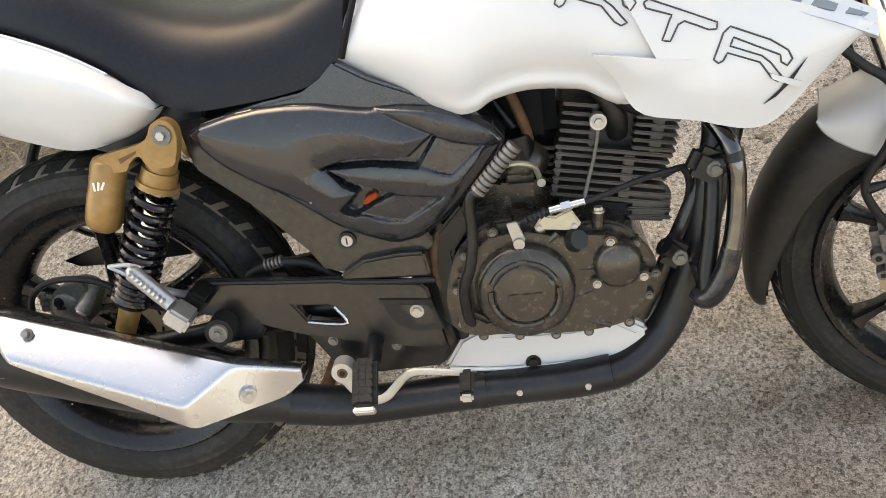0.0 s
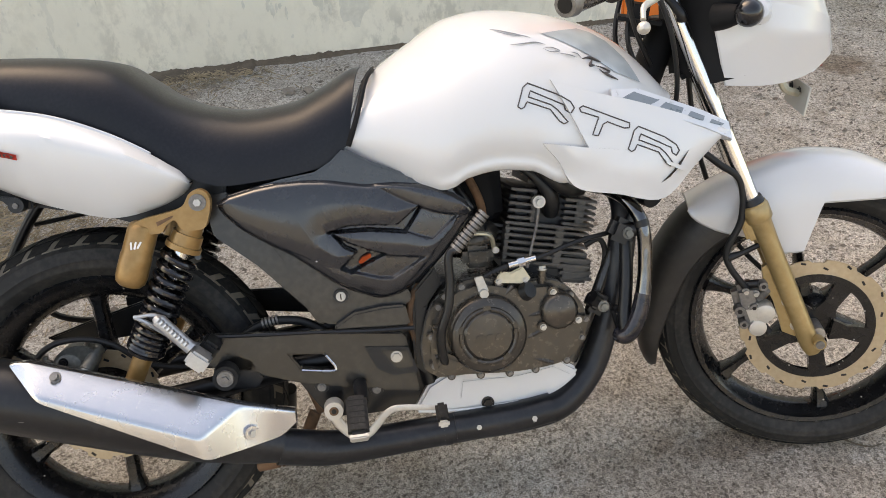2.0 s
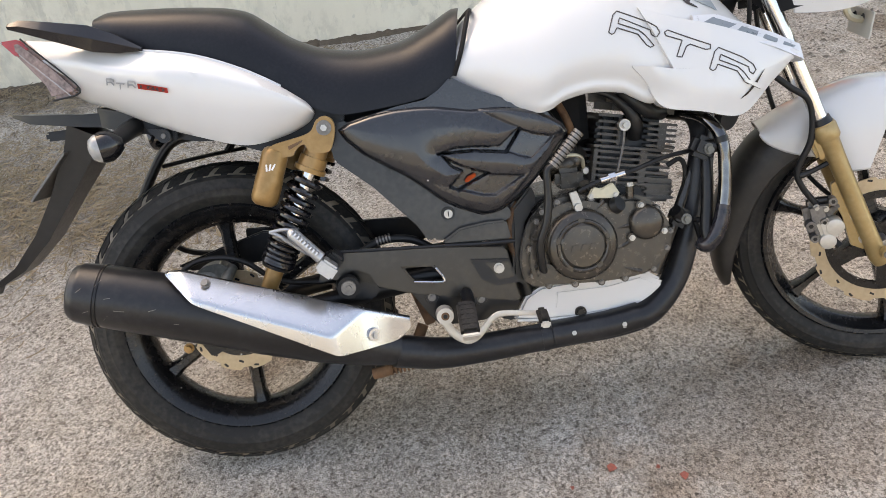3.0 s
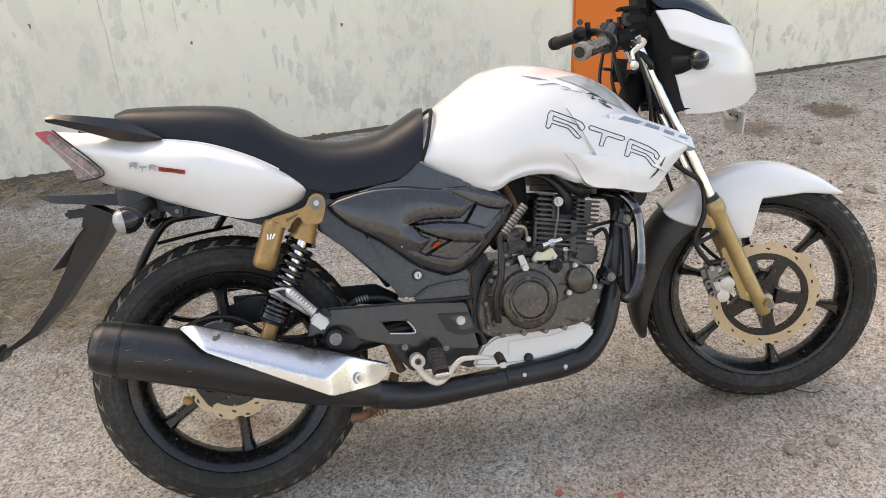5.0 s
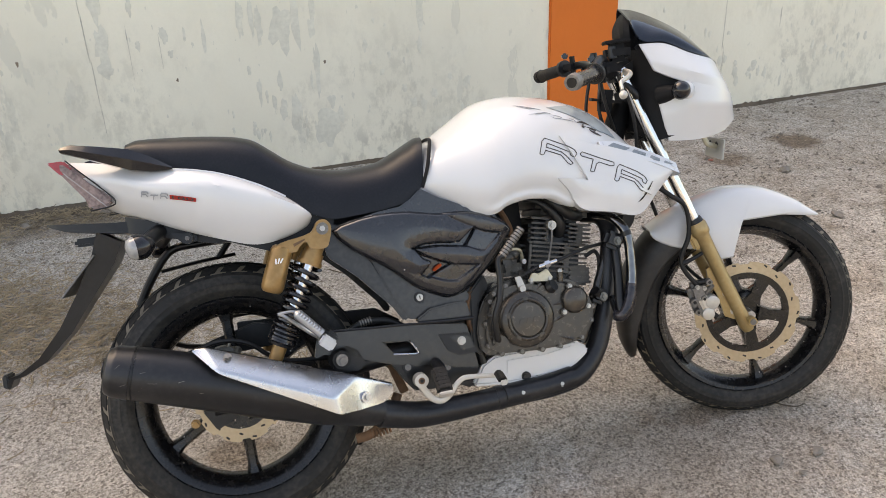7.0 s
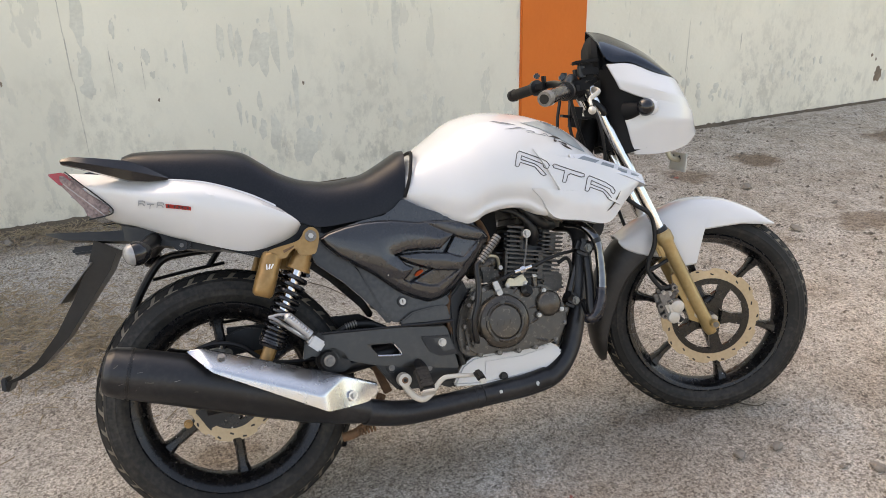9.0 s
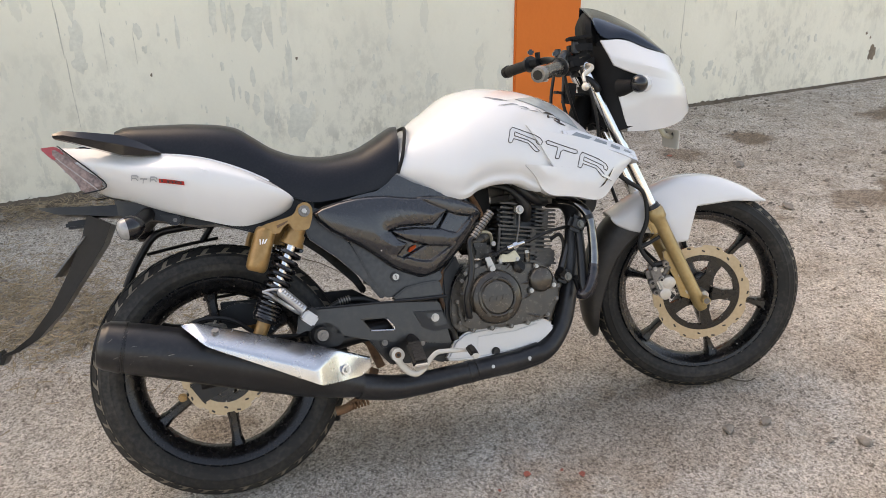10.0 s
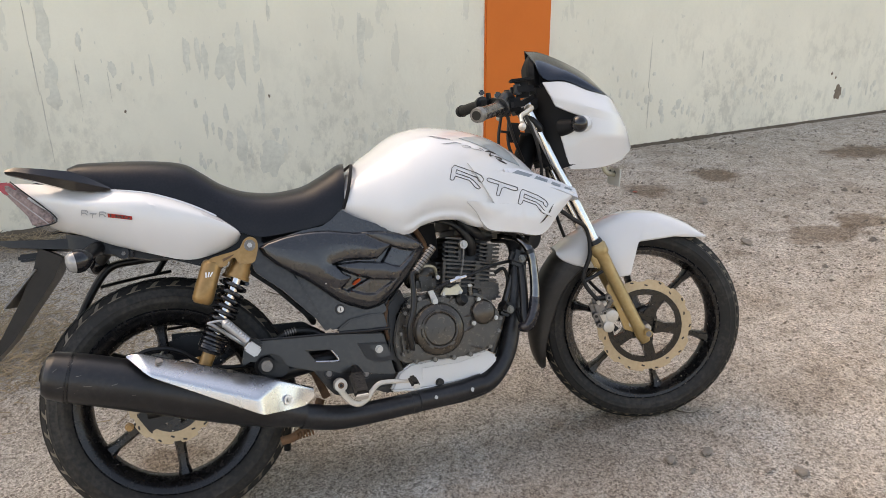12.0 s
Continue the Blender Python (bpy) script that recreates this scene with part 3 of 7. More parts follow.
def petal_disc(centre, r_out, r_in, y, thick, petals=10):
    """A wavy brake disc with slots."""
    n = petals * 16
    outer = []
    for i in range(n):
        a = 2 * math.pi * i / n
        w = math.cos(a * petals)
        outer.append((r_out - (0.006 if w < -0.5 else 0.0), a))
    bm = bmesh.new()
    rings = []
    for yy in (y, y - thick):
        o = [bm.verts.new((centre[0] + r * math.cos(a), yy, centre[2] + r * math.sin(a))) for r, a in outer]
        k = [bm.verts.new((centre[0] + r_in * math.cos(a), yy, centre[2] + r_in * math.sin(a))) for _, a in outer]
        rings.append((o, k))
    (o1, k1), (o2, k2) = rings
    for i in range(n):
        j = (i + 1) % n
        for q in ((o1[i], o1[j], k1[j], k1[i]), (o2[i], k2[i], k2[j], o2[j]), (o1[i], o2[i], o2[j], o1[j]), (k1[i], k1[j], k2[j], k2[i])):
            bm.faces.new(q)
    bmesh.ops.recalc_face_normals(bm, faces=bm.faces)
    return bm


def disc_slots(centre, r, y, count):
    bm = bmesh.new()
    for i in range(count):
        a = 2 * math.pi * i / count + 0.2
        rr = r + (0.006 if i % 2 else -0.006)
        b = box((0.0095, 0.0012, 0.0042), (0, 0, 0), 0.0005)
        bmesh.ops.transform(b, matrix=Matrix.Translation((centre[0] + rr * math.cos(a), y, centre[2] + rr * math.sin(a))) @ Matrix.Rotation(-a + math.pi / 2 + 0.35, 4, "Y"), verts=b.verts)
        join(bm, b)
    return bm


def build_wheel(name, centre, radius, width, disc_r, disc_in, disc_y, phase, steered, label, blocks, deep):
    w = new(name)
    w.parent = bike
    w["label"] = label
    rim = 0.219
    part("tyre", turned(tyre_profile(radius, width, rim), centre, 96), SIDEWALL, w, "dusty black treaded tyre", steered)
    for side in (-1, 1):
        arc = [radians(a) for a in (29, 36, 44, 52)]
        outer = [(radius - 0.0026 - width * 0.44 * (1 - math.cos(a)), side * (width / 2 * math.sin(a) + 0.0004)) for a in arc]
        part("groove_dust", turned(outer + [(r - 0.004, y) for r, y in reversed(outer)], centre, 96), GROOVE_DUST, w, "tan dust packed in the shoulder grooves", steered)
    tread = tread_blocks(radius, width, centre, blocks, -1)
    join(tread, tread_blocks(radius, width, centre, blocks, 1))
    part("tread", tread, RUBBER, w, steered=steered)["kind"] = "stuff"
    h = width * 0.36
    prof = [(rim + 0.008, -h - 0.004), (rim + 0.004, -h - 0.008), (rim - 0.004, -h - 0.006), (rim - 0.008 - deep * 0.8, -h + 0.004), (0.200 - deep, -h * 0.5), (0.196 - deep, 0),
            (0.200 - deep, h * 0.5), (rim - 0.008 - deep * 0.8, h - 0.004), (rim - 0.004, h + 0.006), (rim + 0.004, h + 0.008), (rim + 0.008, h + 0.004)]
    part("rim", turned(prof, centre, 96), WHEEL_BLACK, w, "gloss black alloy rim", steered)
    hub = turned([(0.012, -0.055), (0.034, -0.055), (0.042, -0.03), (0.05, -0.02), (0.05, 0.02), (0.042, 0.035), (0.034, 0.055), (0.012, 0.055)], centre, 36)
    part("hub", hub, WHEEL_BLACK, w, steered=steered)
    slim = 0.72 if steered else 1.0
    for k in range(6):
        a = radians(phase + 60 * k)
        d, s = np.array([math.cos(a), 0, math.sin(a)]), np.array([-math.sin(a), 0, math.cos(a)])
        rings = []
        for r, hw, dep in ((0.04, 0.023, 0.026), (0.075, 0.017, 0.022), (0.12, 0.0125, 0.017), (0.165, 0.012, 0.016), (0.19, 0.018, 0.02), (0.203, 0.026, 0.024)):
            c = np.array(centre) + d * r
            rings.append([c + s * hw * slim * e + np.array([0, f * dep, 0]) for e, f in ((-1, -0.55), (-0.55, -1), (0.55, -1), (1, -0.55), (1, 0.55), (0.55, 1), (-0.55, 1), (-1, 0.55))])
        part("spoke", skin(rings), WHEEL_BLACK, w, steered=steered)
    disc = part("brake_disc", petal_disc(centre, disc_r, disc_in, disc_y, 0.004), GOLD_DISC, w, "gold petal brake disc", steered)
    part("disc_slots", disc_slots(centre, (disc_r + disc_in) / 2 + 0.004, disc_y - 0.0042, 20), BLACK_PAINT, w, steered=steered)["kind"] = "stuff"
    ring = turned([(disc_in - 0.014, disc_y + 0.004), (disc_in + 0.002, disc_y + 0.004), (disc_in + 0.002, disc_y - 0.005), (disc_in - 0.014, disc_y - 0.005)], centre, 72)
    for k in range(5):
        a = radians(phase + 20 + 72 * k)
        d, s = np.array([math.cos(a), 0, math.sin(a)]), np.array([-math.sin(a), 0, math.cos(a)])
        rows = []
        for r, hw in ((0.03, 0.02), (0.055, 0.013), (disc_in - 0.01, 0.017)):
            c = np.array(centre) + d * r + np.array([0, disc_y, 0])
            rows.append([c - s * hw + (0, -0.006, 0), c + s * hw + (0, -0.006, 0), c + s * hw + (0, 0.006, 0), c - s * hw + (0, 0.006, 0)])
        join(ring, skin(rows))
    part("disc_carrier", ring, WHEEL_BLACK, w, steered=steered)
    part("axle", rod((centre[0], -0.1, centre[2]), (centre[0], 0.1, centre[2]), 0.012), STEEL, w, steered=steered)
    return w


REAR, FRONT = (0.007, 0.0, 0.304), tuple(AXLE)
build_wheel("rear_wheel", REAR, 0.3045, 0.116, 0.10, 0.068, -0.062, 32, False, "rear alloy wheel with chunky treaded tyre", 38, 0.013)
build_wheel("front_wheel", FRONT, 0.2935, 0.094, 0.135, 0.105, -0.064, 40, True, "front alloy wheel with gold disc, turned to its right", 50, 0.0)

# -- fuel tank
TANK_TOP = [(0.462, 0.775), (0.502, 0.812), (0.525, 0.833), (0.583, 0.87), (0.656, 0.91), (0.719, 0.919), (0.804, 0.909), (0.882, 0.886), (0.938, 0.855), (0.98, 0.816), (1.02, 0.765)]
TANK_LOW = [(0.44, 0.706), (0.456, 0.701), (0.533, 0.672), (0.595, 0.637), (0.613, 0.632), (0.63, 0.635), (0.654, 0.648), (0.702, 0.656), (0.755, 0.65), (0.807, 0.625), (0.86, 0.63), (0.95, 0.68), (1.02, 0.73)]
TANK_HALF = [(0.44, 0.145), (0.5, 0.165), (0.58, 0.193), (0.66, 0.213), (0.74, 0.222), (0.82, 0.218), (0.9, 0.194), (0.97, 0.15), (1.02, 0.11)]


def build_tank():
    rings = []
    for x in np.linspace(0.456, 1.02, 70):
        lo, half = at_curve(TANK_LOW, x), at_curve(TANK_HALF, x)
        shift = 0.045 * max(0.0, 1 - (x - 0.456) / 0.14)
        hi = at_curve(TANK_TOP, x + shift)
        right = []
        rim = min(1.0, max(0.0, (x - 0.585) / 0.05), max(0.0, (0.835 - x) / 0.03)) if 0.585 < x < 0.835 else 0.0
        first = 0.04 / (hi - lo)
        for s in [d / (hi - lo) for d in (0, 0.003, 0.007, 0.011, 0.015, 0.019, 0.024, 0.031)] + [first + (1 - first) * (1 - (1 - q) ** 1.5) for q in np.linspace(0, 1, 20)]:
            z = lo + (hi - lo) * s
            k = 0.28
            if s < k:
                y = half * (1 - 0.13 * ((k - s) / k) ** 2)
            else:
                y = half * max(0.0, 1 - ((s - k) / (1 - k)) ** 2.3) ** (1 / 1.9)
            dz = z - lo
            y += rim * (0.0045 * math.exp(-((dz - 0.009) / 0.006) ** 2) - 0.0035 * math.exp(-((dz - 0.026) / 0.008) ** 2))
            right.append((x + shift * s, -y, z))
        inner = [(x, -0.05, lo + 0.02)]
        ring = inner + right + [(px, -py, pz) for px, py, pz in reversed(right[:-1])] + [(x, 0.05, lo + 0.02)]
        rings.append(ring)
    return part("fuel_tank", skin(rings), WHITE, bike, "pearl white fuel tank with grey decals", sharp=50)


tank = build_tank()


def tank_y(x, z, out=0.0):
    """Right flank of the tank at (x, z)."""
    lo, hi, half = at_curve(TANK_LOW, x), at_curve(TANK_TOP, x), at_curve(TANK_HALF, x)
    s, k = min(1.0, max(0.0, (z - lo) / (hi - lo))), 0.28
    y = half * (1 - 0.13 * ((k - s) / k) ** 2) if s < k else half * max(0.0, 1 - ((s - k) / (1 - k)) ** 2.3) ** (1 / 1.9)
    return -y - out


# -- shrouds at the tank's front
SHROUD_TOP = [(0.79, 0.79), (0.85, 0.767), (0.907, 0.75), (0.986, 0.724), (1.045, 0.702), (1.088, 0.687)]
SHROUD_LOW = [(0.771, 0.691), (0.795, 0.662), (0.822, 0.618), (0.887, 0.602), (0.963, 0.587), (1.025, 0.634), (1.088, 0.682)]


def shroud_y(x, z):
    """Right flank of the shroud at (x, z): close to the tank at its rear edge, proud of it further on."""
    u = (x - 0.78) / 0.305
    lo, hi = at_x(SHROUD_LOW, x), at_x(SHROUD_TOP, x)
    v = min(1.0, max(0.0, (hi - z) / max(0.02, hi - lo)))
    ridge = 0.007 * max(0.0, 1 - abs(v - 0.74) / 0.28) * max(0.0, 1 - u * 1.2)
    free = -(0.231 - 0.042 * max(0.0, (u - 0.4) / 0.6) ** 1.4 - 0.010 * (2 * v - 1) ** 2)
    near = tank_y(x, max(z, at_curve(TANK_LOW, x) + 0.02)) - 0.0055
    k = min(1.0, max(0.0, (u - 0.02) / 0.4))
    return near * (1 - k) + free * k - ridge


def shroud_half(top, low, nu=34, nv=10):
    a, b = smooth_line(top, nu), smooth_line(low, nu)
    rows = []
    for i in range(nu):
        row = []
        for j in range(nv):
            x, z = a[i] + (b[i] - a[i]) * j / (nv - 1)
            row.append((x, shroud_y(x, z), z))
        rows.append(row + [(x, y + 0.028, z) for x, y, z in reversed(row)])
    return skin(rows)


def build_shroud(side):
    waist = [(0.841, 0.681), (0.90, 0.672), (0.98, 0.66), (1.04, 0.668), (1.088, 0.685)]
    bm = shroud_half(SHROUD_TOP, waist)
    join(bm, shroud_half([(0.771, 0.694), (0.80, 0.689), *waist], SHROUD_LOW))
    if side > 0:
        bm = mirrored(bm)
    return part("tank_shroud", bm, WHITE, bike, "white pointed tank shroud", sharp=45)


right_shroud = build_shroud(-1)
build_shroud(1)

# -- seat
SEAT_TOP = [(-0.155, 0.897), (-0.131, 0.905), (-0.041, 0.901), (0.065, 0.89), (0.112, 0.878), (0.146, 0.854), (0.192, 0.819), (0.253, 0.794), (0.316, 0.785), (0.381, 0.791), (0.435, 0.812), (0.489, 0.84)]
SEAT_LOW = [(-0.155, 0.872), (-0.10, 0.838), (-0.058, 0.822), (0.025, 0.803), (0.102, 0.77), (0.163, 0.732), (0.218, 0.688), (0.271, 0.671), (0.345, 0.675), (0.415, 0.684), (0.448, 0.698), (0.47, 0.72)]
SEAT_HALF = [(-0.155, 0.085), (-0.1, 0.115), (0.0, 0.135), (0.1, 0.145), (0.2, 0.15), (0.3, 0.155), (0.4, 0.156), (0.47, 0.152)]


def build_seat():
    rings = []
    for x in np.linspace(-0.155, 0.474, 60):
        lo, half = at_curve(SEAT_LOW, x), at_curve(SEAT_HALF, x)
        shift = 0.03 * max(0.0, (x - 0.33) / 0.14)
        hi = at_curve(SEAT_TOP, x + shift)
        right = []
        for s in np.linspace(0, 1, 18):
            a = s * math.pi / 2
            y = half * math.cos(a) ** 0.62
            z = lo + (hi - lo) * math.sin(a) ** 0.75
            right.append((x + shift * s, -y, z))
        rings.append([(x, 0, lo + 0.01)] + right + [(px, -py, pz) for px, py, pz in reversed(right[:-1])])
    return part("seat", skin(rings), VINYL, bike, "black vinyl stepped dual seat, slightly dusty", sharp=60)


seat = build_seat()

# -- tail cowl
TAIL_TOP = [(-0.275, 0.867), (-0.198, 0.853), (-0.132, 0.83), (-0.059, 0.82), (0.025, 0.802), (0.102, 0.77), (0.16, 0.736), (0.196, 0.709), (0.211, 0.694), (0.2155, 0.683)]
TAIL_LOW = [(-0.205, 0.757), (-0.18, 0.744), (-0.141, 0.73), (-0.066, 0.694), (0.011, 0.664), (0.072, 0.643), (0.112, 0.639), (0.162, 0.648), (0.195, 0.66), (0.21, 0.67), (0.2155, 0.68)]


def tail_y(u, v):
    """Flank of the tail cowl: a chamfer above a soft crease, and a gentle belly below it."""
    base = 0.095 + 0.075 * min(1.0, u / 0.45) + 0.02 * max(0.0, u - 0.6) - 0.03 * max(0.0, (u - 0.9) / 0.1) ** 2
    crease = 0.34 - 0.2 * min(1.0, u / 0.8)
    if v < crease:
        k = v / crease
        out = 0.35 + 0.65 * k
    else:
        out = 1 - 0.75 * ((v - crease) / (1 - crease)) ** 2.2
    return -(base + (0.055 - 0.02 * abs(u - 0.55)) * out - 0.03)


def build_tail(side):
    bm = panel(TAIL_TOP, TAIL_LOW, tail_y, 48, 16, 0.005)
    if side > 0:
        bm = mirrored(bm)
    return part("tail_cowl", bm, WHITE, bike, "pearl white tail cowl", sharp=50)


tail = build_tail(-1)
build_tail(1)
part("tail_deck", skin([[(x, -w, z), (x, w, z), (x, w, z - 0.05), (x, -w, z - 0.05)] for x, z, w in ((-0.272, 0.865, 0.075), (-0.19, 0.85, 0.1), (-0.1, 0.82, 0.12), (0.0, 0.79, 0.12))]), WHITE, bike)

# -- lettering drawn as outlines on tank and shroud
def flank(x, z):
    rear = 0.79 + max(0.0, 0.79 - z) * 0.47
    if x > rear or (z < 0.692 and x > 0.775):
        return shroud_y(x, z)
    return tank_y(x, z)


LETTER_A = [(0.734, 0.754), (0.745, 0.782), (0.753, 0.788), (0.797, 0.768), (0.817, 0.754), (0.822, 0.744), (0.816, 0.737), (0.809, 0.742), (0.808, 0.75), (0.756, 0.776),
            (0.752, 0.767), (0.787, 0.752), (0.797, 0.743), (0.812, 0.723), (0.805, 0.721), (0.798, 0.726), (0.785, 0.745), (0.749, 0.76), (0.744, 0.752), (0.739, 0.75)]
LETTER_B = [(0.83, 0.743), (0.836, 0.746), (0.907, 0.713), (0.906, 0.706), (0.898, 0.706), (0.873, 0.718), (0.866, 0.715), (0.857, 0.698), (0.848, 0.7), (0.857, 0.721), (0.86, 0.726), (0.832, 0.737)]
LETTER_C = [(x + 0.168, z - 0.081 - 0.02 * (x - 0.734)) for x, z in LETTER_A]


def outline_on(loop, surface, radius, lift=0.0004):
    dense = []
    for (x0, z0), (x1, z1) in zip(loop, loop[1:] + loop[:1]):
        for t in (0.0, 0.34, 0.67):
            x, z = x0 + (x1 - x0) * t, z0 + (z1 - z0) * t
            dense.append((x, surface(x, z) - lift, z))
    dense.append(dense[0])
    return tube(dense, radius, 6)


def patch_on(loop, surface, lift=0.0006, thick=0.0015):
    """A thin sticker with an outline of (x, z) that follows a flank."""
    bm = plate([p for p in loop], 0, -thick)
    for v in bm.verts:
        v.co.y += surface(v.co.x, v.co.z) - lift
    return bm


for loop in (LETTER_A, LETTER_B, LETTER_C):
    part("letter", outline_on(loop, flank, 0.0011), DARK_LINE, right_shroud, "outlined dark letter")
part("slash_slot", patch_on([(0.957, 0.614), (0.972, 0.621), (0.99, 0.636), (1.007, 0.66), (0.993, 0.646), (0.975, 0.628)], shroud_y), BLACK_GLOSS, right_shroud, "narrow black slash slot")
part("slash_bar", patch_on([(0.963, 0.650), (1.003, 0.633), (1.006, 0.628), (0.998, 0.627), (0.966, 0.643)], shroud_y, 0.001, 0.005), WHITE, right_shroud)
STRIP = [(0.885, 0.76, 0.214), (0.93, 0.757, 0.208), (0.985, 0.735, 0.203), (1.04, 0.713, 0.196), (1.09, 0.689, 0.186)]
for side in (-1, 1):
    strip = []
    for x, z, y in STRIP:
        strip.append([(x, side * (y - 0.002), z - 0.024), (x, side * (y + 0.006), z - 0.020), (x + 0.004, side * (y - 0.014), z + 0.007), (x + 0.006, side * (y - 0.05), z + 0.004), (x + 0.006, side * (y - 0.05), z - 0.024)])
    part("shroud_strip", skin(strip), SILVER_PAINT, bike, "silver strip along the top of the shroud")
VENTS = [[(0.901, 0.751), (0.926, 0.760), (0.97, 0.743), (0.945, 0.736)], [(0.961, 0.73), (0.979, 0.739), (1.011, 0.727), (1.001, 0.717)],
         [(1.012, 0.713), (1.023, 0.721), (1.048, 0.710), (1.04, 0.703)], [(1.052, 0.699), (1.059, 0.705), (1.085, 0.694), (1.077, 0.691)]]
for loop in VENTS:
    bm = plate(loop, 0, -0.003, bevel=0.0008)
    for v in bm.verts:
        face_y, face_z = at_x([(p[0], p[2]) for p in STRIP], v.co.x), at_x(STRIP, v.co.x)
        v.co.y += -(face_y + 0.006) + 0.74 * (v.co.z - face_z + 0.020) + 0.001
    part("vent_insert", bm, VENT_GREY, right_shroud, "blue-grey slanted vent insert")
def draped(loop, surface, lift=0.0008, thick=0.0015, step=0.012):
    """As patch_on, cut fine enough to follow a strongly curved flank."""
    bm = plate(loop, 0, -thick)
    for axis in (0, 2):
        lo, hi = min(p[axis // 2] for p in loop), max(p[axis // 2] for p in loop)
        for at in np.arange(lo + step, hi, step):
            no = [0, 0, 0]
            no[axis] = 1
            bmesh.ops.bisect_plane(bm, geom=bm.verts[:] + bm.edges[:] + bm.faces[:], plane_co=[at * k for k in no], plane_no=no)
    for v in bm.verts:
        v.co.y += surface(v.co.x, v.co.z) - lift
    return bm


part("shoulder_decal", draped([(0.795, 0.864), (0.83, 0.867), (0.866, 0.869), (0.888, 0.861), (0.91, 0.845), (0.935, 0.812), (0.953, 0.772), (0.905, 0.793), (0.866, 0.823), (0.83, 0.846)], tank_y), DECAL_BLUE, tank, "glossy blue-grey decal on the shoulder")
# script on the tank's shoulder, as plain brush strokes: thin and grey behind, broad and black ahead
for pts, wide, mat in (([(0.712, 0.877), (0.725, 0.874), (0.75, 0.866), (0.774, 0.858)], 0.0009, GREY_DECAL), ([(0.718, 0.875), (0.741, 0.865), (0.768, 0.861)], 0.0007, GREY_DECAL), ([(0.737, 0.849), (0.754, 0.849), (0.779, 0.85), (0.796, 0.845)], 0.001, GREY_DECAL),
                       ([(0.79, 0.839), (0.804, 0.84), (0.817, 0.833), (0.802, 0.833), (0.793, 0.837)], 0.0009, GREY_DECAL), ([(0.816, 0.829), (0.83, 0.826), (0.843, 0.821)], 0.0009, GREY_DECAL), ([(0.835, 0.83), (0.846, 0.826), (0.85, 0.819)], 0.0008, GREY_DECAL),
                       ([(0.852, 0.818), (0.863, 0.819), (0.874, 0.815), (0.884, 0.81)], 0.0021, DARK_LINE), ([(0.869, 0.815), (0.863, 0.807), (0.871, 0.806)], 0.0024, DARK_LINE),
                       ([(0.873, 0.805), (0.884, 0.801), (0.896, 0.794), (0.885, 0.793), (0.878, 0.799)], 0.0017, DARK_LINE), ([(0.879, 0.797), (0.893, 0.788), (0.908, 0.78)], 0.0019, DARK_LINE)):
    line = [(x, tank_y(x, z) - 0.0022, z) for x, z in pts]
    part("script_stroke", tube(line, [wide * 0.3, wide, wide * 1.1, wide * 0.35], 6, 16), mat, tank, "brush-like script stroke")
part("tank_collar", tube([(0.47, -0.152, 0.715), (0.488, -0.155, 0.76), (0.508, -0.12, 0.815), (0.522, -0.05, 0.832), (0.522, 0.05, 0.832), (0.508, 0.12, 0.815)], 0.0042, 8, 30), MATT_BLACK, bike, "black rubber edging behind the tank")

# -- side cover
def part_both(name, bm, mat, parent, label=""):
    other = mirrored(bm)
    a = part(name, bm, mat, parent, label)
    part(name, other, mat, parent, label)
    return a


COVER_TOP = [(0.253, 0.646), (0.272, 0.656), (0.314, 0.665), (0.352, 0.669), (0.389, 0.669), (0.425, 0.666), (0.46, 0.659), (0.492, 0.653), (0.531, 0.652), (0.566, 0.647), (0.6, 0.638), (0.627, 0.626), (0.648, 0.612), (0.661, 0.593)]
COVER_LOW = [(0.253, 0.646), (0.261, 0.629), (0.29, 0.599), (0.33, 0.571), (0.363, 0.548), (0.395, 0.52), (0.427, 0.492), (0.469, 0.469), (0.498, 0.459), (0.522, 0.462), (0.563, 0.484), (0.598, 0.515), (0.632, 0.554), (0.653, 0.579), (0.661, 0.593)]
# the plain face, within a broad bevel along the front and lower edges
COVER_FACE = [(0.25, 0.744), (0.676, 0.693), (0.666, 0.598), (0.654, 0.592), (0.63, 0.587), (0.618, 0.566), (0.577, 0.524), (0.555, 0.503), (0.53, 0.485), (0.505, 0.478), (0.466, 0.492), (0.425, 0.516), (0.386, 0.547), (0.352, 0.567), (0.208, 0.584)]
